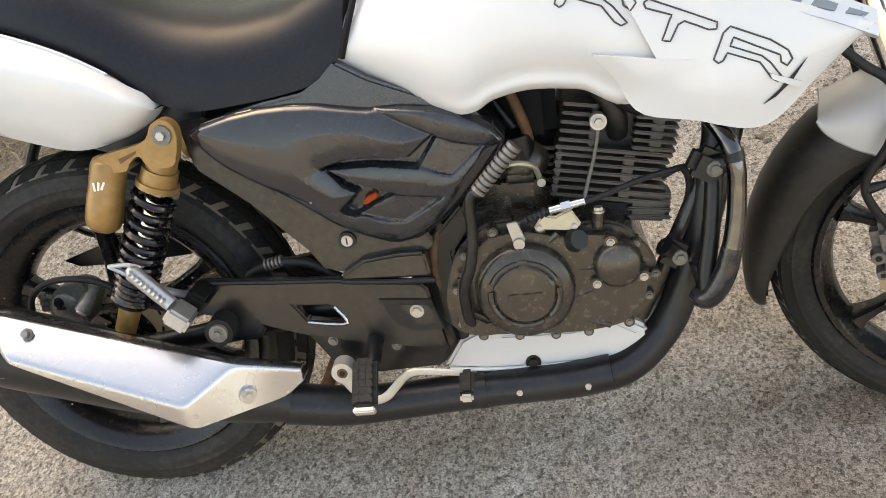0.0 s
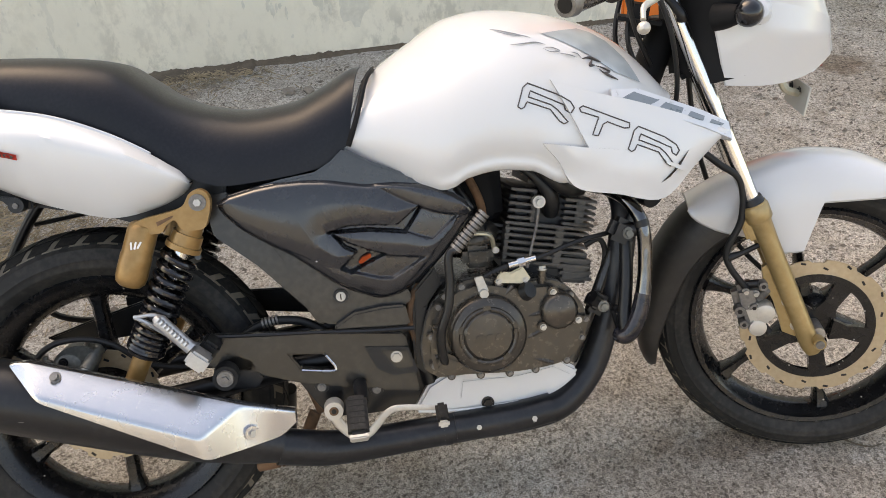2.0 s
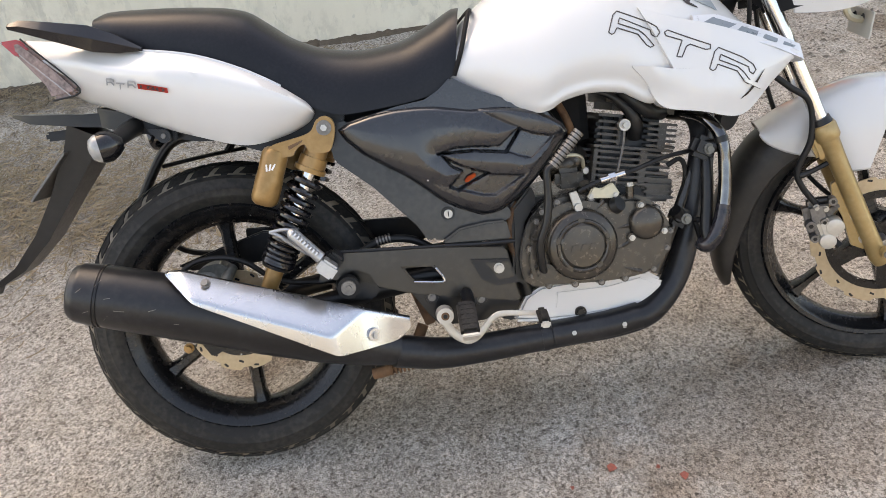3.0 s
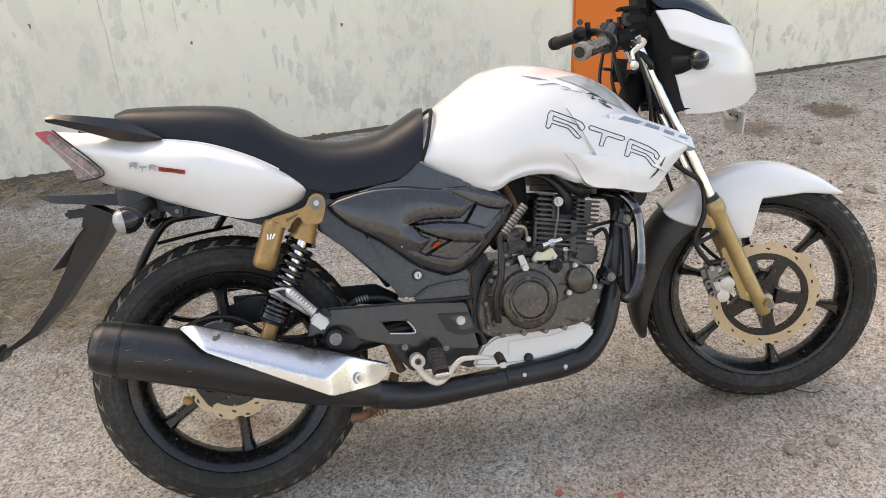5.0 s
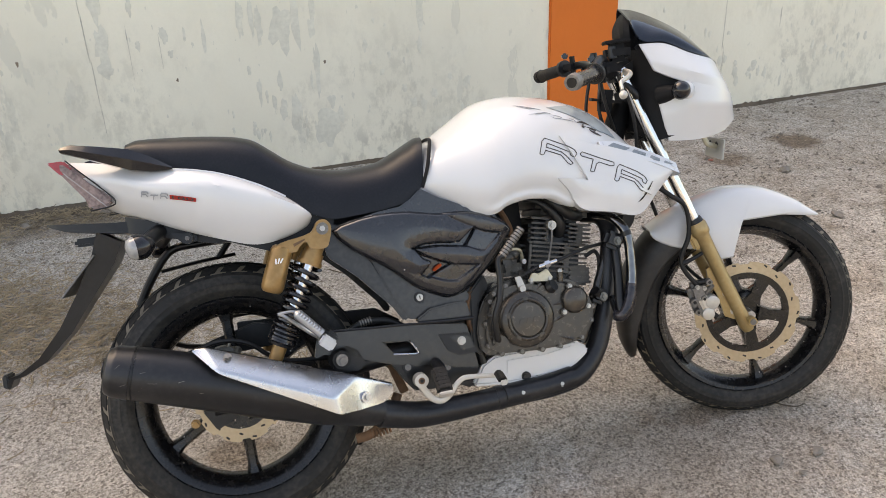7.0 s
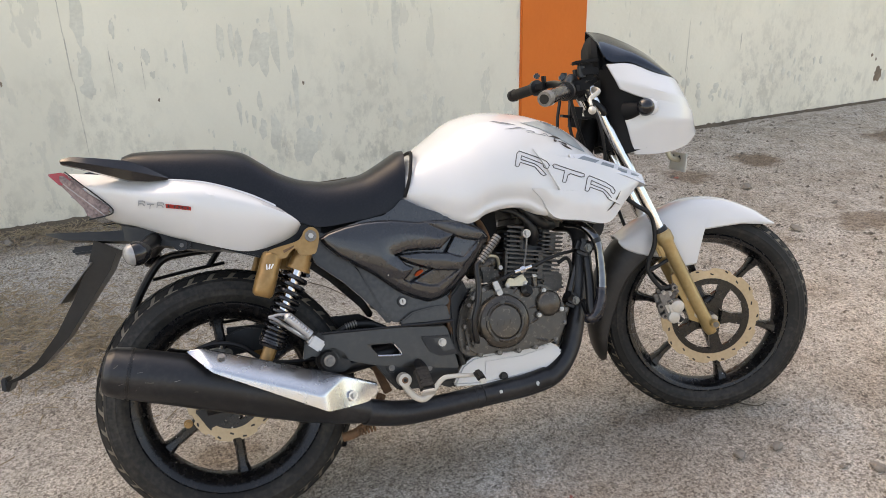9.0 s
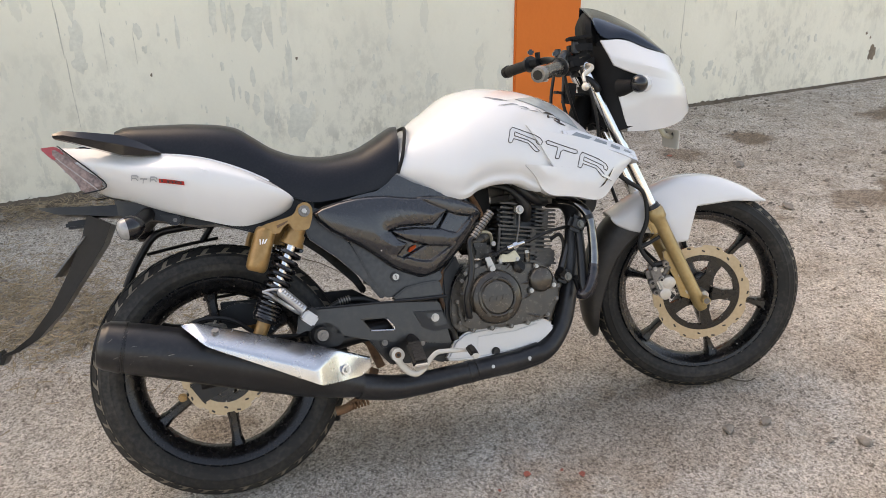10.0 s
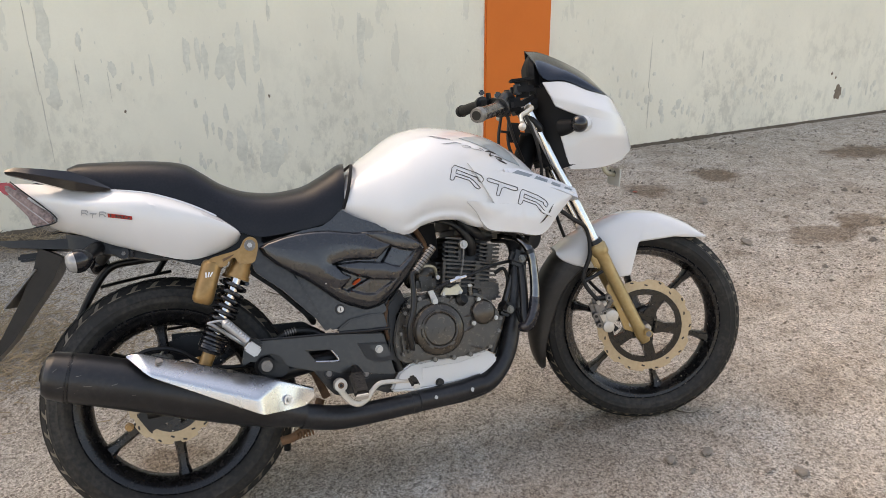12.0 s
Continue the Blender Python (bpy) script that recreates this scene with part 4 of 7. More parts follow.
# moulded fields: outline, height, width of the step, how far the field swells
COVER_FIELDS = (
    ([(0.546, 0.572), (0.573, 0.606), (0.572, 0.612), (0.595, 0.599), (0.631, 0.59), (0.629, 0.586), (0.589, 0.554), (0.569, 0.56)], -0.005, 0.005, 0.0),
    ([(0.508, 0.536), (0.573, 0.526), (0.547, 0.511), (0.519, 0.496), (0.498, 0.498), (0.454, 0.514)], -0.006, 0.005, 0.0),
    ([(0.499, 0.654), (0.546, 0.656), (0.601, 0.646), (0.654, 0.618), (0.664, 0.594), (0.644, 0.589), (0.609, 0.596), (0.578, 0.607), (0.542, 0.628)], 0.002, 0.0045, 0.006),
    ([(0.431, 0.58), (0.483, 0.578), (0.547, 0.569), (0.569, 0.56), (0.589, 0.554), (0.629, 0.587), (0.637, 0.58), (0.61, 0.547), (0.575, 0.527), (0.527, 0.537), (0.484, 0.547), (0.453, 0.562)], 0.0, 0.0045, 0.004),
    ([(0.244, 0.645), (0.267, 0.669), (0.354, 0.682), (0.434, 0.676), (0.499, 0.654), (0.528, 0.633), (0.556, 0.617), (0.572, 0.612), (0.54, 0.586), (0.52, 0.584), (0.484, 0.588), (0.455, 0.589), (0.425, 0.582), (0.444, 0.558), (0.469, 0.544), (0.454, 0.534), (0.437, 0.522), (0.405, 0.532), (0.365, 0.556), (0.324, 0.578), (0.283, 0.605), (0.254, 0.635)], 0.0, 0.004, 0.009),
    ([(0.422, 0.582), (0.455, 0.59), (0.492, 0.588), (0.52, 0.584), (0.537, 0.585), (0.57, 0.61), (0.573, 0.606), (0.562, 0.591), (0.546, 0.57), (0.519, 0.575), (0.483, 0.58), (0.446, 0.581)], -0.02, 0.0045, 0.0),
    ([(0.43, 0.578), (0.451, 0.563), (0.481, 0.548), (0.511, 0.537), (0.484, 0.526), (0.452, 0.512), (0.437, 0.521), (0.454, 0.536), (0.464, 0.546), (0.446, 0.556)], -0.018, 0.0045, 0.0),
)


def inside_by(loop, p):
    """How far each (x, z) of p lies inside a loop; negative outside."""
    a = np.array(loop, float)
    far, inside = np.full(len(p), 9.0), np.zeros(len(p), bool)
    for q, r in zip(a, np.roll(a, -1, 0)):
        e, w = r - q, p - q
        t = np.clip(w @ e / (e @ e), 0, 1)
        far = np.minimum(far, np.linalg.norm(w - t[:, None] * e, axis=1))
        rise = e[1] if abs(e[1]) > 1e-9 else 1e-9
        inside ^= ((q[1] > p[:, 1]) != (r[1] > p[:, 1])) & (p[:, 0] < e[0] * (p[:, 1] - q[1]) / rise + q[0])
    return np.where(inside, far, -far)


def build_cover():
    """The moulded side cover: one skin with raised fields, deep slots and rounded edges."""
    nu, nv = 320, 128
    xs = 0.2535 + 0.407 * (0.5 - 0.5 * np.cos(np.pi * np.linspace(0.02, 0.98, nu)))
    p = []
    for x in xs:
        hi, lo = at_curve(COVER_TOP, x), at_curve(COVER_LOW, x)
        p += [(x, hi + (lo - hi) * v) for v in np.linspace(0, 1, nv)]
    p = np.array(p)
    lift = np.zeros(len(p))
    for loop, level, step, swell in COVER_FIELDS:
        d = inside_by(loop, p)
        k = np.clip(d / step + 0.5, 0, 1)
        k = k * k * (3 - 2 * k)
        lift = lift * (1 - k) + (level + swell * (1 - np.exp(-np.maximum(d, 0) / 0.02))) * k
    lift -= 0.012 * np.clip(-inside_by(COVER_FACE, p) / 0.026, 0, 1) ** 1.2
    edge = inside_by(COVER_TOP + COVER_LOW[-2:0:-1], p)
    lift -= 0.008 * np.clip(1 - edge / 0.008, 0, 1) ** 2
    x, z = p.T
    y = -(0.176 - 0.8 * (z - 0.6) ** 2 - 1.2 * np.maximum(0, 0.34 - x) ** 2 - 1.5 * np.maximum(0, x - 0.6) ** 2 + lift)
    grid = np.stack([x, y, z], 1).reshape(nu, nv, 3)
    return skin([[tuple(q) for q in row] + [(row[-1][0], -0.12, row[-1][2]), (row[0][0], -0.12, row[0][2])] for row in grid])


cover = part_both("side_cover", build_cover(), CARBON, bike, "black carbon-look side cover with blade-shaped slots")
part("orange_mark", plate([(0.472, 0.535), (0.486, 0.54), (0.487, 0.534), (0.47, 0.524), (0.465, 0.527)], -0.15, -0.164, bevel=0.001), ORANGE_LENS, cover, "small orange mark")
part_both("under_tank_panel", plate([(0.308, 0.664), (0.359, 0.674), (0.412, 0.68), (0.438, 0.694), (0.461, 0.714), (0.5, 0.689), (0.56, 0.662), (0.624, 0.638), (0.64, 0.613), (0.64, 0.59), (0.56, 0.63), (0.46, 0.64), (0.39, 0.65), (0.31, 0.645)], -0.14, -0.1655, bevel=0.004), CARBON, bike, "black panel under the tank")
tri = plate([(0.325, 0.59), (0.365, 0.575), (0.4, 0.55), (0.45, 0.51), (0.49, 0.49), (0.53, 0.49), (0.548, 0.455), (0.54, 0.443), (0.5, 0.442), (0.462, 0.438), (0.418, 0.422), (0.4, 0.424), (0.37, 0.475)], -0.125, -0.1425, bevel=0.003)
triangle = part("frame_cover", tri, FRAME_BROWN, bike, "dark grey triangular frame cover with a key lock")
lock_ring = rod((0.43, -0.137, 0.47), (0.43, -0.147, 0.47), 0.0135, 0.012, 24)
lock = part("lock_ring", lock_ring, BLACK_PLASTIC, triangle)
part("lock_barrel", rod((0.43, -0.139, 0.47), (0.43, -0.1485, 0.47), 0.0085, 0.008, 24), STEEL, triangle, "steel key lock")
part("key_slot", box((0.0018, 0.002, 0.009), (0.43, -0.1487, 0.47)), BLACK_GLOSS, triangle)
part("box_panel", plate([(0.414, 0.422), (0.448, 0.442), (0.496, 0.447), (0.534, 0.446), (0.54, 0.41), (0.416, 0.415)], -0.13, -0.158, bevel=0.004), FRAME_BROWN, bike, "brownish grey box panel")
part("box_lip", tube([(0.416, -0.158, 0.414), (0.48, -0.16, 0.409), (0.545, -0.16, 0.406)], 0.004, 8, 14), BLACK_PLASTIC, bike)
frame_plate = plate([(0.228, 0.655), (0.27, 0.66), (0.318, 0.588), (0.36, 0.52), (0.405, 0.43), (0.39, 0.42), (0.37, 0.455), (0.30, 0.535), (0.238, 0.59)], -0.118, -0.136, bevel=0.004)
part_both("frame_plate", frame_plate, FRAME_BROWN, bike, "dusty dark frame side plate")
part("frame_bolt", disc_bolt((0.29, -0.136, 0.62), 0.006, 0.005), STEEL, bike)

part("engine_mount_plate", plate([(0.523, 0.464), (0.635, 0.473), (0.629, 0.267), (0.538, 0.232), (0.47, 0.262), (0.482, 0.319)], -0.06, -0.09, bevel=0.006), FIN, bike, "dark greasy engine mount plate")
part("mount_tube", tube([(0.556, -0.11, 0.49), (0.548, -0.112, 0.42), (0.555, -0.112, 0.35), (0.565, -0.11, 0.29)], 0.012, 12, 20), BLACK_PAINT, bike, "black frame tube behind the engine")
part("mount_hose", tube([(0.562, -0.118, 0.47), (0.545, -0.122, 0.44), (0.542, -0.12, 0.40), (0.552, -0.12, 0.36)], 0.007, 10, 18), RUST, bike, "rust-brown hose behind the engine")

part("inner_fender", plate([(0.33, 0.395), (0.43, 0.36), (0.455, 0.305), (0.42, 0.275), (0.37, 0.285), (0.325, 0.335)], -0.05, -0.062, bevel=0.004), MATT_BLACK, bike, "black splash guard ahead of the rear wheel")
part("linkage_rod", tube([(0.35, -0.085, 0.34), (0.385, -0.09, 0.30), (0.40, -0.09, 0.262)], 0.006, 10, 12), RUST, bike, "rusty brake linkage rod")

# -- footrest bracket
bracket = plate([(0.19, 0.424), (0.208, 0.43), (0.312, 0.421), (0.417, 0.413), (0.52, 0.399), (0.53, 0.388), (0.546, 0.288), (0.471, 0.303), (0.41, 0.315), (0.338, 0.333), (0.266, 0.36), (0.2, 0.378), (0.178, 0.372)],
                -0.132, -0.150, [[(0.336, 0.381), (0.392, 0.376), (0.407, 0.347), (0.352, 0.355)]], 0.003)
bracket = part("footrest_bracket", bracket, FRAME_BROWN, bike, "dark grey cast footrest bracket")
part("bracket_recess", plate([(0.459, 0.381), (0.532, 0.373), (0.546, 0.325), (0.503, 0.325), (0.477, 0.34)], -0.1495, -0.1525, bevel=0.001), BLACK_PLASTIC, bracket)
part("recess_boss", plate([(0.486, 0.372), (0.53, 0.368), (0.538, 0.338), (0.51, 0.336)], -0.1515, -0.155, bevel=0.0015), FRAME_BROWN, bracket)
part("pivot_bolt", disc_bolt((0.511, -0.153, 0.358), 0.0075, 0.007), STEEL, bracket, "pale swingarm pivot bolt")
part("slot_lip", tube([(0.352, -0.151, 0.353), (0.38, -0.153, 0.349), (0.405, -0.152, 0.346), (0.408, -0.151, 0.352), (0.394, -0.151, 0.374)], 0.0022, 6, 18), ALUMINIUM, bracket)
part("bracket_edge", tube([(0.2, -0.148, 0.428), (0.312, -0.151, 0.42), (0.417, -0.151, 0.412), (0.52, -0.15, 0.398)], 0.003, 6, 20), BLACK_PLASTIC, bracket)
part("rear_bush", rod((0.228, -0.12, 0.362), (0.233, -0.186, 0.366), 0.0215, 0.020, 26), RUBBER, bike, "round rubber muffler mount")
part("bush_washer", rod((0.2328, -0.185, 0.366), (0.233, -0.190, 0.366), 0.014, 0.013, 22), STEEL_DARK, bike)
part("bush_nut", disc_bolt((0.233, -0.189, 0.366), 0.0065, 0.006), STEEL_DARK, bike)
part("muffler_hanger", plate([(0.208, 0.36), (0.213, 0.342), (0.235, 0.332), (0.275, 0.33), (0.29, 0.35), (0.275, 0.382), (0.25, 0.395), (0.222, 0.388), (0.21, 0.375)], -0.135, -0.15, bevel=0.004), BLACK_PAINT, bike)
lower = part("lower_bracket", plate([(0.342, 0.335), (0.41, 0.318), (0.547, 0.29), (0.535, 0.262), (0.44, 0.258), (0.39, 0.262), (0.372, 0.285)], -0.128, -0.144, bevel=0.003), BLACK_PAINT, bike, "black lower footrest plate")
for x, z in ((0.381, 0.318), (0.472, 0.302)):
    part("bracket_bolt", disc_bolt((x, -0.146, z), 0.0055, 0.005), STEEL_DARK, lower)
    part("bolt_collar", rod((x, -0.143, z), (x, -0.147, z), 0.0125, 0.0115, 20), BLACK_PLASTIC, lower)

# -- footpegs and brake pedal
peg = tube([(0.445, -0.155, 0.318), (0.446, -0.185, 0.312), (0.446, -0.2, 0.305)], [0.012, 0.012, 0.011], 10)
peg = part("front_footpeg", peg, BLACK_PAINT, bike, "black rubber rider footpeg")
bm = box((0.034, 0.07, 0.022), (0, 0, 0), 0.006)
for i in range(6):
    for s in (-1, 0, 1):
        join(bm, box((0.0075, 0.0075, 0.0018), (s * 0.0095, -0.026 + 0.0104 * i, 0.0112), 0.0008))
bmesh.ops.transform(bm, matrix=Matrix.Translation((0.437, -0.224, 0.290)) @ Matrix.Rotation(radians(40), 4, "X"), verts=bm.verts)
part("peg_rubber", bm, RUBBER, peg, "ribbed grey-black rubber pad")
part("peg_end", box((0.03, 0.008, 0.016), (0.437, -0.2525, 0.2645), 0.002, Matrix.Rotation(radians(40), 4, "X")), SILVER_ALLOY, peg)
left_peg = part("front_footpeg", box((0.034, 0.12, 0.024), (0.444, 0.22, 0.3), 0.005), RUBBER, bike)
PEDAL = [(0.397, 0.282), (0.4055, 0.264), (0.4187, 0.247), (0.436, 0.2375), (0.4533, 0.2425), (0.4685, 0.257), (0.4816, 0.2705), (0.496, 0.2785), (0.5141, 0.2785), (0.5405, 0.2755), (0.572, 0.271)]
pedal = part("brake_pedal", tube([(x, -0.186, z) for x, z in PEDAL], [0.0085, 0.008, 0.0074, 0.007, 0.0068, 0.0064, 0.0062, 0.006, 0.0056, 0.0052, 0.0048], 8, 60, 0.5), SILVER_ALLOY, bike, "cast silver rear brake pedal")
part("pedal_boss", rod((0.399, -0.172, 0.291), (0.399, -0.195, 0.291), 0.0165, 0.0155, 24), SILVER_ALLOY, pedal)
part("boss_recess", rod((0.399, -0.194, 0.291), (0.399, -0.1958, 0.291), 0.008, 0.0075, 18), RUST, pedal)
part("boss_cap", rod((0.399, -0.195, 0.291), (0.399, -0.197, 0.291), 0.0045, 0.004, 14), BLACK_PAINT, pedal)
part("pedal_pad", box((0.02, 0.042, 0.015), (0.574, -0.213, 0.272), 0.005, Matrix.Rotation(radians(24), 4, "X")), RUBBER, pedal, "ribbed black pedal pad")
part("pad_end", box((0.018, 0.007, 0.012), (0.574, -0.235, 0.262), 0.003), SILVER_ALLOY, pedal)
rear_arm = tube([(0.215, -0.15, 0.405), (0.17, -0.185, 0.44), (0.128, -0.2, 0.478), (0.112, -0.2, 0.487)], [0.006, 0.005, 0.004, 0.003], 8, 18)
join(rear_arm, tube([(0.112, -0.2, 0.487), (0.14, -0.205, 0.489), (0.16, -0.205, 0.482)], 0.0032, 8, 10))
rear_peg = part("rear_footpeg", rear_arm, DULL_SILVER, bike, "folded aluminium passenger footpeg")
bm = tube([(0.148, -0.215, 0.487), (0.152, -0.217, 0.482), (0.196, -0.222, 0.433)], [0.006, 0.0115, 0.0105], 12)
for i in range(9):
    t = i / 8
    join(bm, rod((0.153 + 0.036 * t, -0.227 - 0.004 * t, 0.484 - 0.042 * t), (0.158 + 0.036 * t, -0.229 - 0.004 * t, 0.488 - 0.042 * t), 0.0035, 0.003, 6))
part("peg_grip", bm, DULL_SILVER, rear_peg, "knurled aluminium grip")
part("peg_knuckle", box((0.034, 0.04, 0.026), (0.204, -0.222, 0.415), 0.004, Matrix.Rotation(radians(42), 4, "Y")), DULL_SILVER, rear_peg)
part("peg_clevis", box((0.03, 0.05, 0.03), (0.213, -0.172, 0.418), 0.005, Matrix.Rotation(radians(42), 4, "Y")), BLACK_PAINT, rear_peg)

# -- exhaust
pipe_line = [(0.90, -0.02, 0.60), (0.93, -0.06, 0.59), (0.936, -0.09, 0.55), (0.922, -0.10, 0.48), (0.905, -0.10, 0.41), (0.884, -0.102, 0.344), (0.856, -0.106, 0.278), (0.80, -0.118, 0.226), (0.73, -0.124, 0.211), (0.64, -0.126, 0.208), (0.55, -0.13, 0.205), (0.46, -0.138, 0.204), (0.38, -0.15, 0.210), (0.30, -0.168, 0.232)]
exhaust = part("exhaust_pipe", tube(pipe_line, [0.019, 0.02, 0.022, 0.0245, 0.0245, 0.0245, 0.0245, 0.0265, 0.027, 0.027, 0.027, 0.028, 0.03, 0.031], 20, 90), MUFFLER, bike, "matt black exhaust pipe under the engine")
part("pipe_joint", tube([(0.592, -0.128, 0.2065), (0.58, -0.128, 0.206)], 0.0285, 22), MUFFLER, exhaust)
part("pipe_cover", tube([(0.60, -0.131, 0.209), (0.66, -0.13, 0.211), (0.72, -0.129, 0.214), (0.775, -0.131, 0.223)], [0.0262, 0.0268, 0.0268, 0.0262], 20, 20), MUFFLER, exhaust)
for x, z in ((0.64, 0.213), (0.738, 0.216)):
    part("cover_bolt", disc_bolt((x, -0.153, z), 0.0052, 0.004, (0, -1, 0.12)), STEEL, exhaust)
axis = [(-0.2385, -0.2, 0.430), (-0.232, -0.2, 0.428), (-0.215, -0.2, 0.423), (-0.17, -0.2, 0.409), (-0.05, -0.198, 0.37), (0.08, -0.194, 0.323), (0.18, -0.188, 0.285), (0.25, -0.178, 0.256), (0.305, -0.168, 0.236)]
muffler = part("muffler", tube(axis, [0.036, 0.046, 0.052, 0.0555, 0.057, 0.055, 0.050, 0.040, 0.031], 30, 70), MUFFLER, bike, "matt black muffler with scratches")
part("end_cap", tube([(-0.2405, -0.2, 0.4305), (-0.237, -0.2, 0.4295), (-0.225, -0.2, 0.4255), (-0.192, -0.2, 0.4155)], [0.036, 0.0455, 0.052, 0.0558], 30, 16), MUFFLER, muffler)
part("weld_seam", tube([(-0.186, -0.2, 0.4138), (-0.189, -0.2, 0.4146)], 0.0562, 30), BLACK_PAINT, muffler)
part("outlet", rod((-0.239, -0.2, 0.43), (-0.246, -0.2, 0.432), 0.018, 0.018, 20), BLACK_PAINT, muffler)


SHIELD_TOP = [(-0.067, 0.445, -0.238), (-0.043, 0.447, -0.242), (0.254, 0.332, -0.219), (0.335, 0.294, -0.178)]
SHIELD_FOLD = [(-0.067, 0.444, -0.238), (-0.043, 0.446, -0.243), (-0.023, 0.405, -0.281), (0.2, 0.306, -0.277), (0.254, 0.330, -0.221), (0.335, 0.292, -0.18)]
SHIELD_LOW = [(-0.067, 0.442, -0.238), (-0.022, 0.396, -0.281), (0.206, 0.268, -0.274), (0.255, 0.262, -0.232), (0.31, 0.258, -0.19), (0.335, 0.275, -0.18)]


# pale scuffs on the muffler's flank
for x, turn, length, tilt in ((-0.165, 12, 0.012, 0.3), (-0.15, -8, 0.018, 0.12), (-0.125, 25, 0.010, -0.2), (-0.095, 4, 0.014, 0.4), (-0.21, 18, 0.010, 0.9), (-0.205, -20, 0.012, 0.5), (-0.06, -15, 0.009, 0.2), (-0.178, -30, 0.016, 1.1), (-0.18, 35, 0.014, 1.2)):
    zc, a, b = at_x([(p[0], p[2]) for p in axis], x), radians(turn), length / 2
    mark = []
    for k in (-1, 0, 1):
        aa = a + k * b * tilt / 0.057
        xx = x + k * b * 0.9
        zz = at_x([(p[0], p[2]) for p in axis], xx)
        mark.append((xx, -0.199 - 0.0562 * math.cos(aa), zz + 0.0562 * math.sin(aa)))
    part("scuff", tube(mark, 0.00055, 6), STEEL_DARK, muffler, "pale scuff mark")


def on_line(line, x):
    """(y, z) of a line of (x, z, y) at x."""
    return at_x([(p[0], p[2]) for p in line], x), at_x(line, x)


def eased(line, x):
    """on_line with its kinks rounded off."""
    reach = min(0.007, x + 0.067, 0.335 - x)
    near = [on_line(line, x + reach * k / 3) for k in range(-3, 4)]
    return sum(p[0] for p in near) / 7, sum(p[1] for p in near) / 7


def shield_y(x, z):
    """Outer face of the shield between its top and its fold."""
    (y0, z0), (y1, z1) = on_line(SHIELD_TOP, x), on_line(SHIELD_FOLD, x)
    return y0 + (y1 - y0) * min(1.0, max(0.0, (z0 - z) / max(0.004, z0 - z1)))


def rounded_fold(top, fold, low, reach=0.0075):
    """Five points that turn softly from the upper face into the lower band."""
    t, f, w = np.array(top), np.array(fold), np.array(low)
    a = f + (t - f) * min(0.4, reach / max(1e-6, np.linalg.norm(t - f)))
    b = f + (w - f) * min(0.4, reach / max(1e-6, np.linalg.norm(w - f)))
    return [tuple(a * (1 - u) ** 2 + f * 2 * u * (1 - u) + b * u * u) for u in (0.0, 0.25, 0.5, 0.75, 1.0)]


def shield_ring(x):
    """Cross-section of the folded shield: broad upper face, soft fold, narrow band, both edges turned in."""
    top, fold, low = eased(SHIELD_TOP, x), eased(SHIELD_FOLD, x), eased(SHIELD_LOW, x)
    lip = 0.03 if x > -0.02 else 0.005
    bend = rounded_fold(top, fold, low)
    out = [(top[0] + 0.028, top[1] - 0.004), (top[0] + 0.005, top[1] + 0.002), top, *bend, low, (low[0] + 0.004, low[1] - 0.002), (low[0] + lip, low[1] - 0.001)]
    inn = [(low[0] + lip, low[1] + 0.002), (low[0] + 0.006, low[1] + 0.002), (low[0] + 0.004, low[1] + 0.003), *((a + 0.004, b - 0.001) for a, b in reversed(bend)), (top[0] + 0.005, top[1] - 0.003), (top[0] + 0.007, top[1] - 0.002), (top[0] + 0.028, top[1] - 0.007)]
    if x < -0.02:
        inn = [(a + 0.004, b) for a, b in reversed(out)]
    return [(x, *p) for p in out + inn]


rows = [shield_ring(x) for x in (-0.067, -0.06, -0.054, -0.049, -0.043, -0.038, -0.033, -0.028, -0.023, -0.018, -0.012, 0.0, 0.05, 0.1, 0.15, 0.188, 0.194, 0.2, 0.206, 0.212, 0.22, 0.23, 0.24, 0.247, 0.254, 0.261, 0.268, 0.28, 0.295, 0.305, 0.315, 0.325, 0.335)]
shield = part("heat_shield", skin(rows), ALUMINIUM, bike, "polished aluminium muffler heat shield", sharp=50)
part("shield_bolt", disc_bolt((0.0, -0.2505, 0.421), 0.0062, 0.009, (0, -1, 0.6)), STEEL_DARK, shield)
part("shield_bolt", disc_bolt((0.269, -0.2235, 0.284), 0.0055, 0.006, (0.5, -1, 0.1)), STEEL, shield)
part("bolt_washer", rod((0.266, -0.215, 0.284), (0.27, -0.2255, 0.284), 0.0125, 0.0118, 24), ALUMINIUM, shield)
for k, loop in enumerate((LETTER_A, LETTER_B, LETTER_A)):
    x0 = (0.02, 0.062, 0.11)[k]
    lx, lz = min(x for x, _ in loop), min(z for _, z in loop)
    pts = [(x0 + (x - lx) * 0.4, 0.389 - 0.43 * (x0 - 0.02) + (z - lz) * 0.3) for x, z in loop]
    part("embossed_mark", outline_on(pts, shield_y, 0.00015, 0.0), ALUMINIUM, shield)

# -- engine
CASE = [(0.558, 0.327), (0.556, 0.371), (0.575, 0.429), (0.607, 0.462), (0.63, 0.472), (0.671, 0.474), (0.714, 0.463), (0.746, 0.46), (0.782, 0.458), (0.81, 0.443), (0.838, 0.402), (0.839, 0.361), (0.815, 0.322), (0.78, 0.308), (0.711, 0.304), (0.619, 0.31), (0.579, 0.311)]


